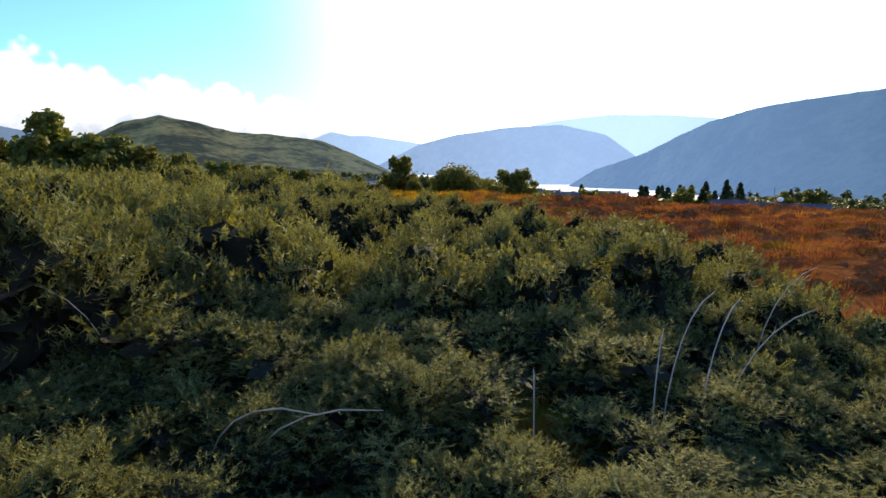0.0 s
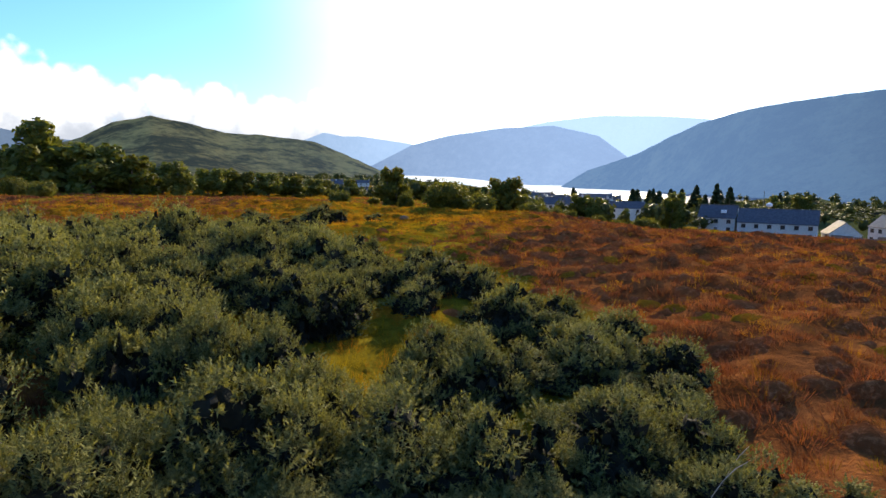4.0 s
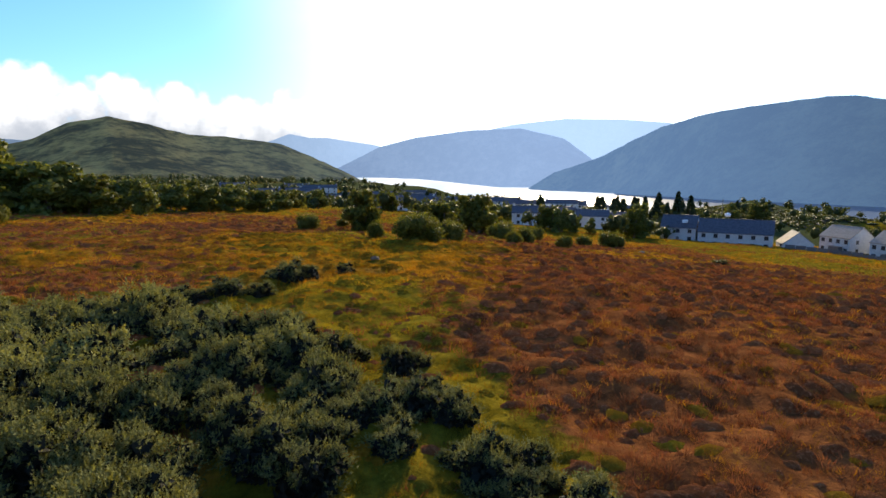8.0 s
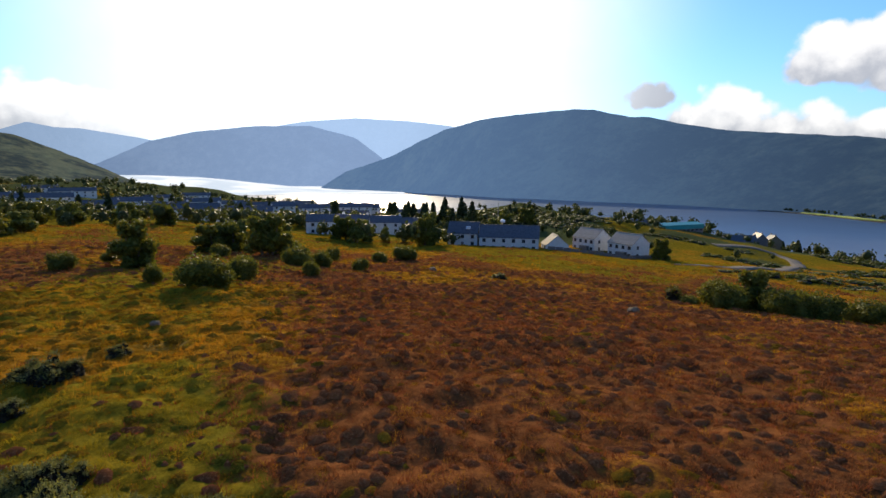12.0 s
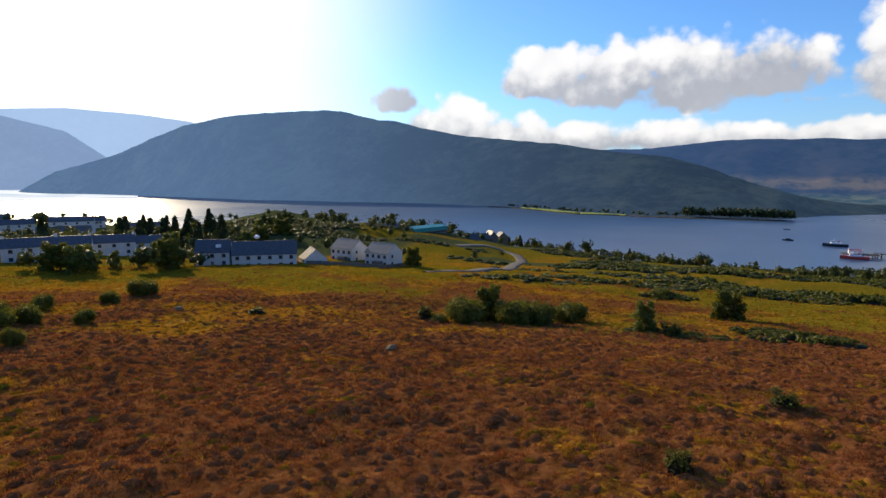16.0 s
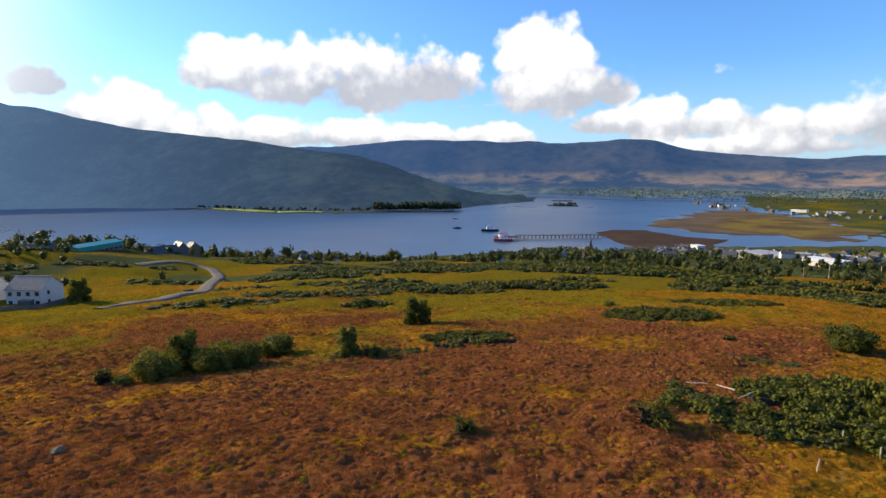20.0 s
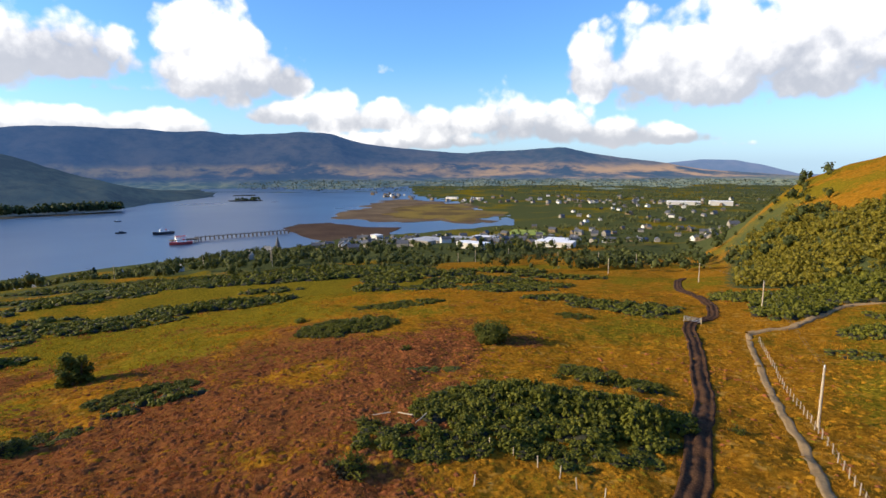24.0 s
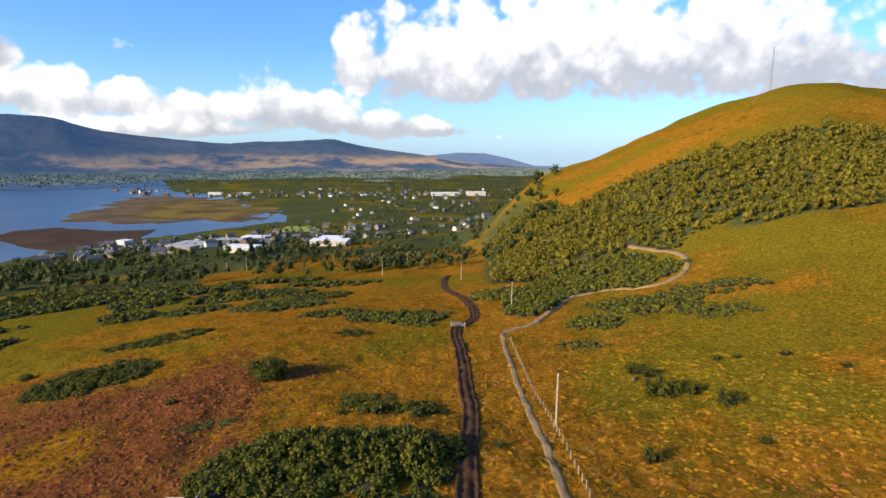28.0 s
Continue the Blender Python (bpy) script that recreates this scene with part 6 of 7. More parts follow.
def build_poles():
    spots = ((38.6, -73.3, 8.2, 0), (89.7, -140, 8.0, 0), (151.3, -193.6, 8.0, 0))
    heads = []
    for k, (x, y, h, _) in enumerate(spots):
        z = ground_at(x, y)
        pole = tagged(new("power_pole"), "weathered wooden power pole on the moor", "pole", "power poles")
        pole.matrix_basis = pose(x, y, z, 0, 0, 128)
        part("post", tube_bm([(0, 0, -0.8), (0, 0, h * 0.5), (0, 0, h)], (0.19, 0.16, 0.13), 10), POLE_WOOD, pole)
        for s in (-0.35, 0.35):
            part("insulator", tube_bm([(s * 0.4, 0, h - 0.05), (s * 0.4, 0, h + 0.1), (s * 0.4, 0, h + 0.18)], (0.03, 0.06, 0.03), 8), SHIP_WHITE, pole, "white insulator")
        part("bracket", box(0.5, 0.08, 0.08, 0, 0, h - 0.12, 0.01), STEEL, pole, "steel bracket")
        heads.append(Vector((x, y, z + h + 0.15)))
    first = Vector((-8, -18, ground_at(-8, -18) + 8))
    chain = [first] + heads
    for k in range(len(chain) - 1):
        for s in (-0.14, 0.14):
            a, b = chain[k] + Vector((s, s, 0)), chain[k + 1] + Vector((s, s, 0))
            pts = [a.lerp(b, t) - Vector((0, 0, 4 * 0.9 * t * (1 - t))) for t in np.linspace(0, 1, 15)]
            if k == 0:
                continue
            v, f = tube(pts, [0.012] * 15, 4)
            tagged(new("power_line", mesh_of("power_line", v, f, SHIP_DARK)), "thin dark power line between the wooden poles", "cable", "power lines")
    # lamp posts and masts far off
    for k, (x, y, h) in enumerate(((430, -66, 13), (385, -60, 11), (452, 40, 12), (303, -200, 10), (330, -190, 10), (352, -188, 10), (270, -215, 9), (250, -230, 9), (225, -235, 8), (210, -200, 8), (288, 276, 8), (181, 271, 9), (470, -20, 12))):
        bm = tube_bm([(0, 0, -0.5), (0, 0, h)], (0.22, 0.14), 6)
        tagged(part("far_pole", bm, POLE_WOOD, None, m=pose(x, y, ground_at(x, y))), "slim pole among the trees of the town's edge", "pole", "far poles")
    # mast on the hilltop
    x, y, h = 82, -466, 32.0
    z = ground_at(x, y)
    mast = tagged(new("radio_mast"), "slim grey lattice radio mast on the hilltop", "mast")
    mast.matrix_basis = pose(x, y, z)
    for k in range(3):
        a = 2.094 * k
        c, s = math.cos(a), math.sin(a)
        part("leg", tube_bm([(0.8 * c, 0.8 * s, -1), (0.25 * c, 0.25 * s, h)], (0.12, 0.09), 5), STEEL, mast)
        c2, s2 = math.cos(a + 2.094), math.sin(a + 2.094)
        for j in range(11):
            u, w = j / 11, (j + 1) / 11
            r0, r1 = 0.8 - 0.55 * u, 0.8 - 0.55 * w
            part("brace", tube_bm([(r0 * c, r0 * s, h * u), (r1 * c2, r1 * s2, h * w)], (0.05, 0.05), 4), STEEL, mast)
    part("aerial", tube_bm([(0, 0, h - 2), (0, 0, h + 5)], (0.08, 0.03), 6), STEEL, mast)


def build_gate():
    gate = tagged(new("field_gate"), "grey five-bar field gate across the track", "gate")
    x, y = 91.5, -115.5
    gate.matrix_basis = pose(x, y, ground_at(x, y), 0, 0, 28)
    for s in (-2.0, 2.0):
        part("post", box(0.2, 0.2, 1.5, s, 0, -0.1, 0.02), POLE_WOOD, gate)
    for k in range(5):
        part("bar", box(3.7, 0.06, 0.08, 0, 0, 0.25 + 0.24 * k, 0.01), STEEL, gate)
    for s in (-1.8, 0, 1.8):
        part("upright", box(0.07, 0.05, 1.1, s, 0.05, 0.2, 0.01), STEEL, gate)


def build_rocks():
    for k, (x, y, s) in enumerate(((43.4, 39.6, 0.62), (46.8, 92.6, 0.8), (36.5, -100, 0.6), (-0.5, 44, 0.35))):
        bm = bmesh.new()
        bmesh.ops.create_icosphere(bm, subdivisions=3, radius=1)
        for v in bm.verts:
            q = 1 + 0.35 * noise.noise(v.co * 1.4 + Vector((k * 5, 0, 0))) + 0.12 * noise.noise(v.co * 4)
            v.co = Vector((v.co.x * q * 1.15, v.co.y * q * 0.85, v.co.z * q * 0.7))
        tagged(part("boulder", bm, ROCK, None, m=pose(x, y, ground_at(x, y) + 0.15 * s, 0, 0, k * 50) @ Matrix.Scale(s, 4)), "pale lichened boulder in the heather", "rock", "boulders")


# ---- houses ----


def gable_walls(w, d, h, rise):
    """Walls of a house w long (x) and d deep (y), with gables at its ends."""
    bm = bmesh.new()
    base = [bm.verts.new(p) for p in ((-w / 2, -d / 2, -1.2), (w / 2, -d / 2, -1.2), (w / 2, d / 2, -1.2), (-w / 2, d / 2, -1.2))]
    top = [bm.verts.new(p) for p in ((-w / 2, -d / 2, h), (w / 2, -d / 2, h), (w / 2, d / 2, h), (-w / 2, d / 2, h))]
    ridge = [bm.verts.new((-w / 2, 0, h + rise)), bm.verts.new((w / 2, 0, h + rise))]
    bm.faces.new((base[0], base[1], top[1], top[0]))
    bm.faces.new((base[2], base[3], top[3], top[2]))
    bm.faces.new((base[1], base[2], top[2], ridge[1], top[1]))
    bm.faces.new((base[3], base[0], top[0], ridge[0], top[3]))
    bm.faces.new(base[::-1])
    return bm


def roof_slab(w, d, h, rise, side, over=0.35, thick=0.18):
    """One pitch of a roof with eaves and thickness."""
    bm = bmesh.new()
    n = math.hypot(d / 2, rise)
    drop = over * rise / n
    out = over * (d / 2) / n
    a = [(-w / 2 - over * 0.6, side * (d / 2 + out), h - drop), (w / 2 + over * 0.6, side * (d / 2 + out), h - drop), (w / 2 + over * 0.6, 0, h + rise), (-w / 2 - over * 0.6, 0, h + rise)]
    lo = [bm.verts.new((x, y, z + 0.02)) for x, y, z in a]
    hi = [bm.verts.new((x, y, z + thick)) for x, y, z in a]
    order = (0, 1, 2, 3) if side < 0 else (3, 2, 1, 0)
    bm.faces.new([hi[i] for i in order])
    bm.faces.new([lo[i] for i in order[::-1]])
    for i in range(4):
        j = (i + 1) % 4
        bm.faces.new((lo[i], lo[j], hi[j], hi[i]) if side < 0 else (lo[j], lo[i], hi[i], hi[j]))
    return bm


def add_window(house, x, y, z, w, h, face):
    """A recess-framed window on the -y (0), +y (1), +x (2) or -x (3) side: frame with pane and sill."""
    turn = (0, 180, 90, -90)[face]
    m = pose(x, y, z, 0, 0, turn)
    bm = bmesh.new()
    for bx, bz, sx, sz in ((0, -h / 2, w + 0.16, 0.08), (0, h / 2, w + 0.16, 0.08), (-w / 2, 0, 0.08, h), (w / 2, 0, 0.08, h), (0, 0, 0.05, h)):
        q = bmesh.ops.create_cube(bm, size=1)["verts"]
        bmesh.ops.scale(bm, vec=(sx, 0.12, sz), verts=q)
        bmesh.ops.translate(bm, vec=(bx, -0.04, bz), verts=q)
    win = part("window", bm, TRIM, house, "", m)
    part("pane", box(w, 0.03, h, 0, -0.015, -h / 2), DARK_GLASS, win)
    part("sill", box(w + 0.25, 0.2, 0.07, 0, -0.08, -h / 2 - 0.1), TRIM, win)


def house(name, label, x, y, turn, w=9, d=7.5, h=5.2, rise=3.0, roof=None, wall=None, storeys=2, bays=3, chimneys=1, door=True, group="", z=None, ends=True):
    """A gabled house whose long front looks along -y before it is turned."""
    ob = tagged(new(name), label, "house", group)
    ob.matrix_basis = pose(x, y, ground_at(x, y) if z is None else z, 0, 0, turn)
    roof, wall = roof or SLATE, wall or HARL
    part("wall", gable_walls(w, d, h, rise), wall, ob)
    for s in (-1, 1):
        part("roof_pitch", roof_slab(w, d, h, rise, s), roof, ob)
    part("ridge", box(w + 0.4, 0.3, 0.12, 0, 0, h + rise + 0.12, 0.03), roof, ob)
    floor = h / storeys
    for f in range(storeys):
        zc = floor * f + floor * 0.56
        for b in range(bays):
            u = -w / 2 + w * (b + 0.5) / bays
            if door and f == 0 and b == bays // 2:
                dr = part("door", box(1.0, 0.14, 2.05, u, -d / 2 - 0.03, 0), TRIM, ob, "dark front door")
                part("door_frame", box(1.25, 0.1, 0.12, u, -d / 2 - 0.04, 2.08), SHIP_WHITE, dr)
                continue
            add_window(ob, u, -d / 2 - 0.01, zc, 1.15, 1.2, 0)
            add_window(ob, u, d / 2 + 0.01, zc, 1.15, 1.2, 1)
        if ends:
            add_window(ob, w / 2 + 0.01, -d * 0.2, zc, 0.9, 1.1, 2)
    for k in range(chimneys):
        u = (w / 2 - 0.6) * (1 if k % 2 == 0 else -1)
        c = part("chimney", box(0.9, 0.55, 1.5, u, 0, h + rise - 0.5, 0.03), wall, ob)
        for q in (-0.2, 0.2):
            part("chimney_pot", tube_bm([(u + q, 0, h + rise + 0.95), (u + q, 0, h + rise + 1.35)], (0.12, 0.10), 8), POLE_WOOD, c)
    return ob


def build_near_houses():
    # the terrace below the moor: a lower and a longer wing
    house("terrace", "white harled terrace with a dark slate roof below the moor", 118.5, 169.5, -39, 22, 9, 5.2, 4.2, SLATE, bays=6, chimneys=0, z=-17.6)
    wing = house("terrace", "lower white harled terrace wing with a dark slate roof", 105.5, 181.2, -41, 11.5, 8, 5.2, 4.0, SLATE, bays=3, chimneys=0, z=-16.6)
    part("dormer", box(1.6, 1.4, 1.0, 2.0, -2.6, 6.8, 0.05), SHIP_WHITE, wing, "small white dormer")
    dome = bmesh.new()
    bmesh.ops.create_uvsphere(dome, u_segments=16, v_segments=8, radius=1.0)
    for v in dome.verts:
        v.co.z *= 0.75
    ob = part("roof_dome", dome, SHIP_WHITE, None, m=pose(119, 175, -7.0))
    tagged(ob, "white domed skylight behind the terrace roof", "skylight")
    # two pairs of white houses with pale roofs
    for x, y, z in ((155.8, 165.2, -19.6), (157.6, 147.4, -20.0)):
        hs = house("semi_house", "white harled house with a pale tiled roof", x, y, -86, 11.5, 9.5, 5.6, 3.5, PALE_TILE, bays=4, chimneys=0, group="pale-roofed houses", z=z)
        porch = part("porch", box(3.6, 1.6, 2.6, 1.5, -5.7, 0, 0.04), TRIM, hs, "dark timber porch")
        part("porch_roof", box(4.0, 2.0, 0.15, 1.5, -5.7, 2.62, 0.02), PALE_TILE, porch)
    house("garage", "low white garage with a pale cream roof", 133, 160.5, 64, 8.5, 8.5, 1.8, 3.6, material("cream_roof", ((0.36, 0.31, 0.23), (0.44, 0.38, 0.29)), 1, 0.9, 0.1), storeys=1, bays=2, chimneys=0, z=-16.9)
    # garden fences before the houses
    for (x0, y0), (x1, y1) in (((126, 156), (146, 136)), ((146, 136), (164, 136))):
        f = tagged(new("garden_fence"), "dark timber fence before the white houses", "fence", "garden fences")
        n = 10
        for k in range(n):
            ax, ay = x0 + (x1 - x0) * (k + 0.5) / n, y0 + (y1 - y0) * (k + 0.5) / n
            a = math.degrees(math.atan2(y1 - y0, x1 - x0))
            part("panel", box(math.hypot(x1 - x0, y1 - y0) / n - 0.1, 0.08, 1.6, 0, 0, -0.3, 0.01), TRIM, f, "", pose(ax, ay, ground_at(ax, ay), 0, 0, a))
    # the long building with teal sheeting and its dark neighbour
    hall = tagged(new("long_hall"), "long low building clad in bright teal sheeting", "building")
    hall.matrix_basis = pose(300, 240.5, -24.4, 0, 0, -4)
    part("base_wall", box(34, 12, 3.4, 0, 0, -2, 0.05), TRIM, hall)
    part("cladding", box(34.4, 12.4, 2.6, 0, 0, 1.4, 0.05), TEAL, hall, "teal sheet cladding")
    part("roof", roof_slab(34, 12.4, 4.0, 1.2, -1), TEAL, hall)
    part("roof", roof_slab(34, 12.4, 4.0, 1.2, 1), TEAL, hall)
    for k in range(9):
        part("window", box(2.2, 0.15, 1.0, -15 + 3.75 * k, -6.06, 0.1), DARK_GLASS, hall)
    house("long_house", "long dark-roofed house on the slope", 286.5, 261.5, -34, 20, 7, 2.4, 2.0, SLATE, TRIM, storeys=1, bays=5, chimneys=1, z=-23.0)
    # the large dark house with gables
    for x, y, w, t, hh, r in ((374, 246, 22, -40, 6.5, 4.5), (388, 240, 14, 50, 7.5, 5.0), (402, 238, 10, 50, 6.5, 4.0)):
        house("gabled_house", "large slate-roofed house with grey gables among conifers", x, y, t, w, 9, hh, r, SLATE, ROCK if w < 12 else TRIM, bays=4, chimneys=2, group="wings of the large house", z=-42.5)


def build_village():
    """Terraces and cottages under the hill, on the slope to the shore and in the town."""
    rows = ((17, 300, -10, 26, 2), (44, 317, -12, 30, 2), (64, 226, -18, 16, 2), (79, 232, -25, 12, 2), (69, 394, -14, 40, 2), (100, 408, -12, 36, 2), (95, 243, -25, 20, 2), (113, 241, -28, 16, 2), (119, 361, -20, 26, 2), (6, 330, -5, 22, 2), (-30, 380, 0, 24, 2),
            (-60, 420, 8, 30, 2), (-15, 440, 0, 30, 2), (30, 460, -5, 34, 2), (136, 398, -25, 24, 3), (150, 330, -20, 16, 2), (-110, 520, 10, 30, 2), (-60, 560, 5, 34, 2), (0, 560, 0, 30, 2), (60, 520, -10, 34, 2), (110, 480, -10, 30, 2), (155, 430, -20, 24, 2), (-160, 620, 10, 26, 2), (-100, 680, 5, 30, 2), (40, 640, -5, 30, 2))
    for k, (x, y, turn, w, storeys) in enumerate(rows):
        house("village_house", "white and grey village terrace with a slate roof", x, y, turn, w, 7.5, 2.7 * storeys, 2.8, SLATE, HARL, storeys, max(3, w // 5), 2, group="village houses", ends=False)
    slope = ((497, 155, 50), (466, 119, 60), (456, 208, 45), (411, 249, 40), (442, 162, 55), (480, 90, 70), (505, 40, 80), (510, 0, 85), (500, -60, 95), (430, 185, 50), (520, 190, 50), (470, 250, 40), (530, 110, 60), (495, -110, 100))
    for k, (x, y, turn) in enumerate(slope):
        house("cottage", "white cottage with a slate roof among trees", x, y, turn - 90 + 60 * (k % 2), 11, 7, 3.2, 3.0, SLATE, HARL, 1, 3, 2, group="cottages on the slope", ends=False)


def build_town():
    pale = material("pale_render", ((0.20, 0.18, 0.155), (0.29, 0.265, 0.23)), 0.5, 0.9)
    flat_grey = material("flat_roof_grey", ((0.30, 0.31, 0.33), (0.42, 0.43, 0.45)), 0.3, 0.8)

    def small_house(roof, wall):
        ob = tagged(new("town_house"), "small town house with pale walls", "house", "houses of the town")
        part("wall", gable_walls(12, 8, 5, 3), wall, ob)
        for s in (-1, 1):
            part("roof_pitch", roof_slab(12, 8, 5, 3, s), roof, ob)
        for f in (1.4, 3.8):
            for u in (-4, 0, 4):
                part("window", box(1.2, 0.1, 1.2, u, -4.03, f - 0.6), DARK_GLASS, ob)
        part("chimney", box(0.9, 0.6, 1.4, 5.2, 0, 7.6), wall, ob)
        return ob

    kinds = Nursery([small_house(SLATE, pale), small_house(SLATE, ROCK), small_house(SLATE, HARL), small_house(SLATE, ROCK), small_house(SLATE, pale)])
    n = 0
    for lo, hi, r0, r1, count in ((103, 128, 600, 930, 130), (126, 150, 700, 1150, 60), (124, 150, 1150, 2100, 90)):
        for k in range(count):
            a, r = radians(rng.uniform(lo, hi)), math.sqrt(rng.uniform(r0 ** 2, r1 ** 2))
            x, y = r * math.sin(a), r * math.cos(a)
            z = ground_at(x, y)
            if z < WATER + 2:
                continue
            s = rng.uniform(0.7, 1.15)
            kinds.plant(n, x, y, s, s, rng.uniform(0, 360), z, 0.0, "houses of the town")
            n += 1
    # the far waterside town: rows of pale houses
    for k in range(80):
        a = radians(rng.uniform(109, 142))
        r = float(np.interp(math.degrees(a), (109, 113, 120, 142), (2060, 1930, 1720, 1750))) + abs(rng.normal()) * 130
        x, y = r * math.sin(a), r * math.cos(a)
        s = rng.uniform(0.7, 1.2)
        kinds.plant(n, x, y, s, s, rng.uniform(0, 360), max(ground_at(x, y), WATER + 1), 0.0, "houses of the town")
        n += 1
    # larger flat buildings
    for x, y, w, d, h, turn, label in ((470, -268, 30, 16, 6, 30, "long white low building in the town"), (490, -290, 22, 14, 5, 30, "long white low building in the town"), (446, -352, 38, 18, 7, 38, "white flat-roofed school building"), (468, -372, 24, 16, 8, 38, "white flat-roofed school building"),
                                       (560, -330, 34, 20, 8, 35, "grey flat-roofed hall in the town"), (610, -290, 40, 24, 7, 30, "grey flat-roofed hall in the town"), (640, -345, 30, 20, 9, 32, "grey flat-roofed hall in the town"), (555, -250, 30, 14, 6, 25, "grey flat-roofed hall in the town"), (700, -420, 36, 20, 7, 35, "white flat-roofed school building"), (850, -301, 16, 14, 9, 20, "white house beside the tidal water"),
                                       (1730, -900, 44, 16, 6, 40, "long white shed by the far shore"), (1650, -960, 34, 14, 6, 40, "long white shed by the far shore"), (1120, -1350, 90, 30, 10, 45, "long white works building beyond the town"), (1050, -1420, 60, 30, 12, 45, "long white works building beyond the town")):
        b = tagged(new("town_building"), label, "building", "large buildings of the town")
        b.matrix_basis = pose(x, y, max(ground_at(x, y), WATER + 1), 0, 0, turn)
        part("wall", box(w, d, h + 1.5, 0, 0, -1.5, 0.1), HARL if "white" in label else pale, b)
        part("roof", box(w + 0.8, d + 0.8, 0.5, 0, 0, h, 0.1), flat_grey if "grey" in label else SHIP_WHITE, b)
        for q in range(int(w // 5)):
            part("window", box(2.8, 0.12, 1.4, -w / 2 + 3 + 5 * q, -d / 2 - 0.04, 1.6), DARK_GLASS, b)
            if h > 6:
                part("window", box(2.8, 0.12, 1.4, -w / 2 + 3 + 5 * q, -d / 2 - 0.04, 4.4), DARK_GLASS, b)
    spire = tagged(new("church"), "small grey stone church with a pointed spire", "church")
    spire.matrix_basis = pose(594, -92, ground_at(594, -92), 0, 0, 30)
    part("nave", gable_walls(20, 9, 6, 5), ROCK, spire)
    for s in (-1, 1):
        part("roof_pitch", roof_slab(20, 9, 6, 5, s), SLATE, spire)
    part("tower", box(5, 5, 13, -11, 0, -1, 0.1), ROCK, spire)
    cone = bmesh.new()
    bmesh.ops.create_cone(cone, cap_ends=True, segments=8, radius1=2.9, radius2=0.1, depth=12)
    bmesh.ops.translate(cone, vec=(-11, 0, 18), verts=cone.verts)
    part("spire", cone, SLATE, spire)


# ---- loch side ----


def flat_patch(name, label, category, outline, z, mat, grain=25, ragged=14):
    """A low flat of mud, marsh or pasture with an uneven edge."""
    bm = bmesh.new()
    pts = []
    for k in range(len(outline)):
        a, b = np.array(outline[k], float), np.array(outline[(k + 1) % len(outline)], float)
        n = max(2, int(np.linalg.norm(b - a) / grain))
        for t in np.linspace(0, 1, n, endpoint=False):
            p = a + (b - a) * t
            w = ragged * fbm(np.array([p[0] / 60]), np.array([p[1] / 60]), 3, 121)[0]
            d = (b - a) / np.linalg.norm(b - a)
            pts.append((p[0] - d[1] * w, p[1] + d[0] * w))
    top = [bm.verts.new((x, y, z)) for x, y in pts]
    low = [bm.verts.new((x, y, z - 3)) for x, y in pts]
    f = bm.faces.new(top)
    for i in range(len(top)):
        j = (i + 1) % len(top)
        bm.faces.new((top[i], low[i], low[j], top[j]))
    if f.normal.z < 0:
        bmesh.ops.reverse_faces(bm, faces=bm.faces[:])
    bmesh.ops.recalc_face_normals(bm, faces=bm.faces[:])
    return tagged(part(name, bm, mat, None), label, category, kind="structure")


def polar(pairs):
    return [(r * math.sin(radians(a)), r * math.cos(radians(a))) for a, r in pairs]


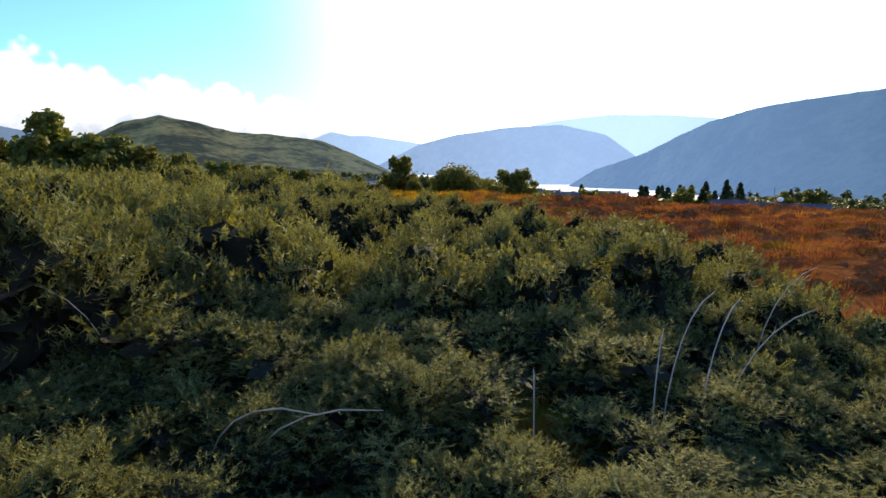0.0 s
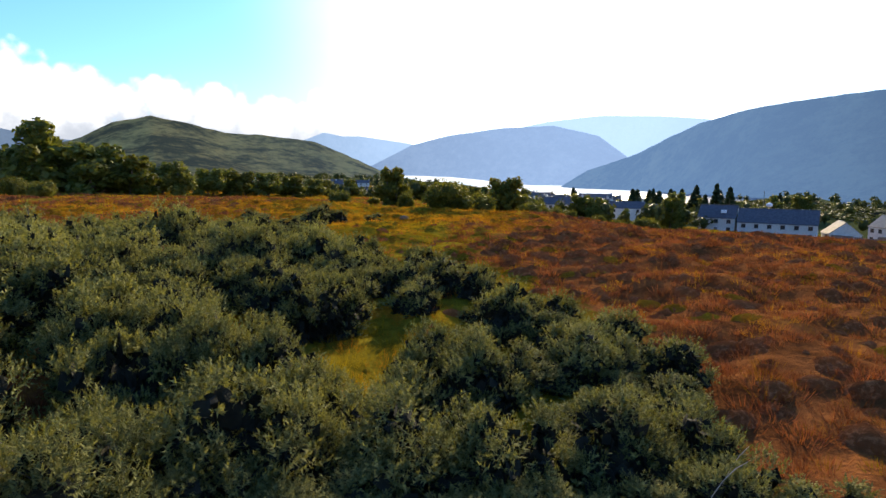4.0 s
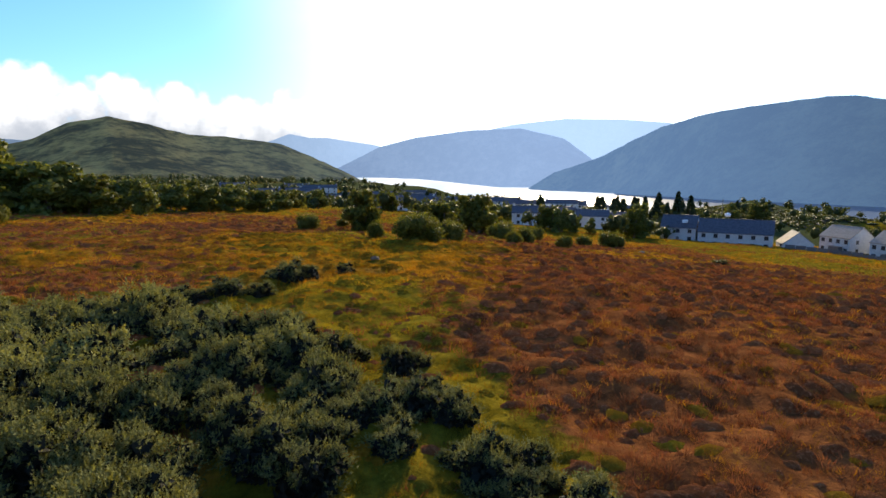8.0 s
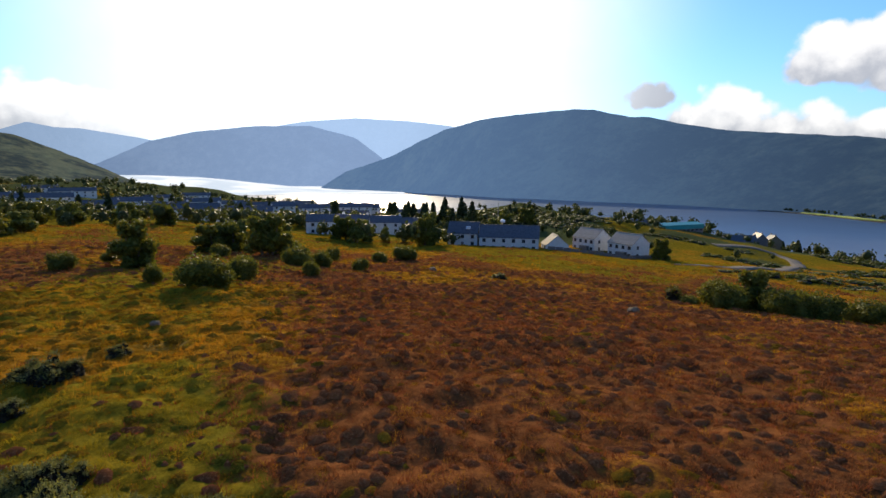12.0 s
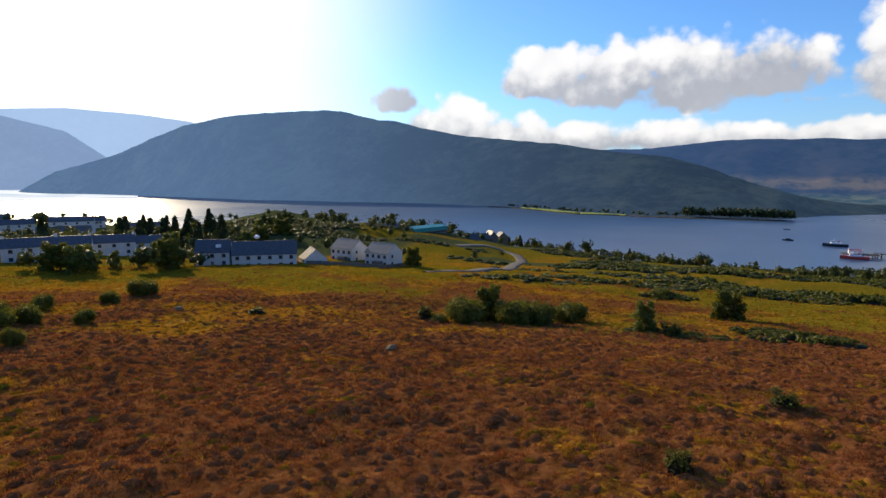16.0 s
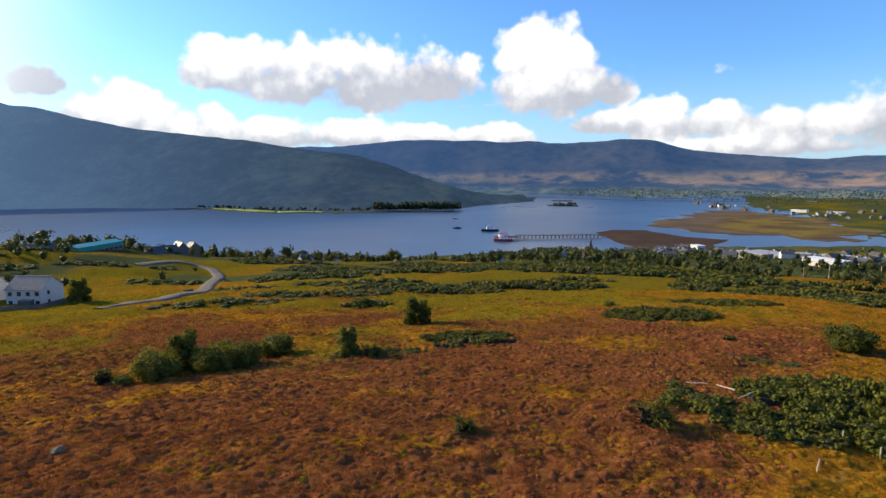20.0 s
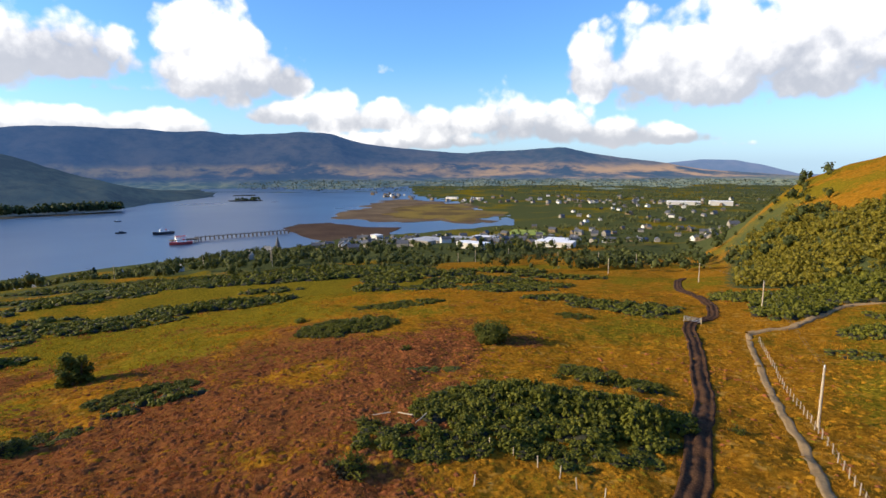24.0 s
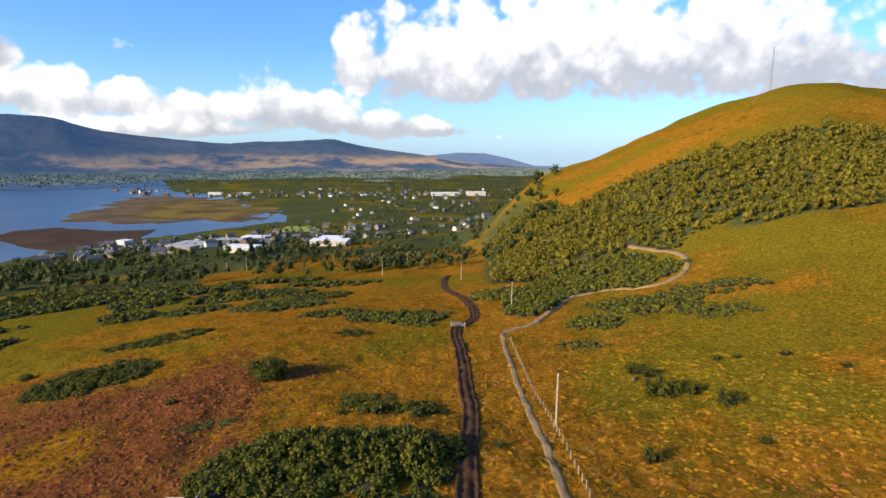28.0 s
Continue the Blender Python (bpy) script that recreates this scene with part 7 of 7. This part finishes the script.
def build_shore():
    flat_patch("mudflat_1", "dark brown tidal mud by the pier", "mudflat", ((1118, -198), (1170, -240), (1165, -303), (1048, -352), (1010, -420), (900, -330), (850, -238), (905, -214), (1015, -200)), WATER + 0.5, MUDFLAT)
    flat_patch("mudflat_2", "wide brown tidal flats with channels", "mudflat", ((1251, -352), (1464, -477), (1800, -700), (1640, -790), (1423, -837), (1150, -730), (1000, -615), (1073, -503), (1153, -428)), WATER + 0.5, material("sandy_flat", ((0.095, 0.064, 0.040), (0.16, 0.115, 0.065)), 0.012, 0.95, spread=0.5, specular=0.03), 18, 44)
    flat_patch("salt_marsh", "yellow-green salt marsh on the tidal flats", "marsh", ((1290, -480), (1500, -600), (1560, -720), (1423, -800), (1180, -715), (1060, -615), (1130, -520)), WATER + 0.9, SALTMARSH, 18, 50)
    flat_patch("pasture_1", "bright green sunlit pasture on the far shore", "field", polar(((61.2, 1985), (63.5, 1890), (66.5, 1760), (67.3, 1790), (64, 1930), (61.6, 2040))), WATER + 2.5, FIELD)
    flat_patch("pasture_2", "bright green sunlit pasture on the far shore", "field", polar(((67.8, 1735), (70, 1712), (72, 1700), (72, 1740), (70, 1760), (68, 1785))), WATER + 2.5, FIELD)
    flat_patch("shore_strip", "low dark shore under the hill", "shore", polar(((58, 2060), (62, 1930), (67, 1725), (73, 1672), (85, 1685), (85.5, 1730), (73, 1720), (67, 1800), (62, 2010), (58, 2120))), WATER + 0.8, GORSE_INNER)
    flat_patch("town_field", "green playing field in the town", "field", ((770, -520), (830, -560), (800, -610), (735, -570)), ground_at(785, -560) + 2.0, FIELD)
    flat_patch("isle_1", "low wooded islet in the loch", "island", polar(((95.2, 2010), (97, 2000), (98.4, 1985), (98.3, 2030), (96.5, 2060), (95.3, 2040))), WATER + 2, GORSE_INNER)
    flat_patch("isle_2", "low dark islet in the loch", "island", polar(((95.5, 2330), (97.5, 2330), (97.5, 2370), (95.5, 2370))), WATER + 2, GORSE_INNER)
    spots, sizes = [], []
    for k in range(46):
        a, r = radians(rng.uniform(95.6, 98.0)), rng.uniform(2005, 2040)
        spots.append((r * math.sin(a), r * math.cos(a), WATER + 1.5))
        sizes.append(rng.uniform(5, 13))
    for k in range(240):
        a = rng.uniform(60, 86) if k % 3 else rng.uniform(77, 86)
        r = float(np.interp(a, (60, 62, 67, 73, 85), (2040, 1990, 1790, 1715, 1725))) + abs(rng.normal()) * 22
        spots.append((r * math.sin(radians(a)), r * math.cos(radians(a)), WATER + 1.5))
        sizes.append(rng.uniform(7, 15) if a < 77 else rng.uniform(14, 32))
    woods("shore_trees", "dark trees along the loch's far shore and islet", spots, sizes, 20, 0.25, CONIFER)


def build_pier():
    pier = tagged(new("pier"), "long timber railway pier on many piles", "pier")
    a, b = Vector((1002, -34, WATER)), Vector((1030, -192, WATER))
    n = 23
    d = (b - a).normalized()
    turn = math.degrees(math.atan2(d.y, d.x))
    part("deck", box((b - a).length + 4, 4.5, 0.9, 0, 0, 5.6, 0.05), PIER, pier, "", pose(*((a + b) / 2), 0, 0, turn))
    part("rail", box((b - a).length + 4, 0.2, 0.25, 0, 2.1, 7.6), PIER, pier, "", pose(*((a + b) / 2), 0, 0, turn))
    for k in range(n):
        p = a.lerp(b, k / (n - 1))
        t = part("trestle", box(1.1, 4.6, 8.0, 0, 0, -2.2, 0.05), PIER, pier, "", pose(*p, 0, 0, turn))
        part("cross_head", box(1.5, 5.4, 0.7, 0, 0, 5.2), PIER, t)
        part("rail_post", box(0.25, 0.25, 1.5, 0, 2.1, 6.3), PIER, t)
    head = tagged(new("landing_stage"), "landing stage with low red and white buildings", "pier")
    head.matrix_basis = pose(990, -16, WATER, 0, 0, turn)
    part("deck", box(44, 16, 1.2, 0, 0, 4.6, 0.1), PIER, head)
    for k in range(8):
        part("pile", tube_bm([(-20 + 5.7 * k, -6, -3), (-20 + 5.7 * k, -6, 4.8)], (0.6, 0.6), 8), PIER, head)
    part("shed", gable_walls(16, 8, 4, 2), SHIP_WHITE, head, "white shed", pose(-6, 0, 7.0))
    for s in (-1, 1):
        part("shed_roof", roof_slab(16, 8, 4, 2, s), RED_PAINT, head, "red shed roof", pose(-6, 0, 5.8))


def ship(name, label, x, y, turn, length, hull, house, funnel):
    ob = tagged(new(name), label, "boat")
    ob.matrix_basis = pose(x, y, WATER, 0, 0, turn)
    bm = bmesh.new()
    rows = []
    for t in np.linspace(-0.5, 0.5, 9):
        w = 0.13 * length * (1 - max(0, (t - 0.1) / 0.42) ** 2) * (1 if t > -0.45 else 0.8)
        sheer = 0.10 + 0.08 * max(0, t) ** 1.5 + 0.02
        rows.append([bm.verts.new((t * length, s * w * k, z * length)) for s, k, z in ((-1, 1, sheer), (-1, 0.7, -0.03), (1, 0.7, -0.03), (1, 1, sheer))])
    for p, q in zip(rows, rows[1:]):
        for i in range(4):
            j = (i + 1) % 4
            bm.faces.new((p[i], p[j], q[j], q[i]))
    bm.faces.new(rows[0][::-1])
    bm.faces.new(rows[-1])
    bmesh.ops.recalc_face_normals(bm, faces=bm.faces[:])
    part("hull", bm, hull, ob)
    cab = part("deckhouse", box(length * 0.45, length * 0.17, length * 0.09, -0.03 * length, 0, 0.1 * length, 0.02 * length), house, ob)
    part("wheelhouse", box(length * 0.14, length * 0.14, length * 0.07, 0.1 * length, 0, 0.19 * length, 0.01 * length), house, cab)
    part("window_band", box(length * 0.142, length * 0.142, length * 0.025, 0.1 * length, 0, 0.215 * length), DARK_GLASS, cab)
    part("funnel", tube_bm([(-0.12 * length, 0, 0.18 * length), (-0.13 * length, 0, 0.27 * length)], (0.035 * length, 0.03 * length), 10), funnel, ob)
    part("mast", tube_bm([(0.05 * length, 0, 0.2 * length), (0.05 * length, 0, 0.4 * length)], (0.008 * length, 0.004 * length), 5), SHIP_WHITE, ob)
    return ob


def build_boats():
    ship("ferry", "white passenger ship with a dark hull on the loch", 1128, 16, 100, 36, SHIP_DARK, SHIP_WHITE, RED_PAINT)
    ship("steamer", "red and white ship moored at the pier head", 968, -10, 95, 34, RED_PAINT, SHIP_WHITE, RED_PAINT)
    ship("work_boat", "small dark work boat on the loch", 1178, 88, 95, 18, SHIP_DARK, SHIP_DARK, SHIP_DARK)
    ship("launch", "small dark launch far out on the loch", 1420, 110, 80, 14, SHIP_DARK, SHIP_WHITE, SHIP_DARK)


# ---- putting it all in place ----
build_ways()
build_near_houses()
build_village()
build_town()
build_shore()
build_pier()
build_boats()
build_poles()
build_gate()
build_rocks()
build_stakes()
build_fence()
plant_near_gorse()
plant_stalks()
plant_moor()
plant_woods()
plant_tufts()
plant_hummocks()
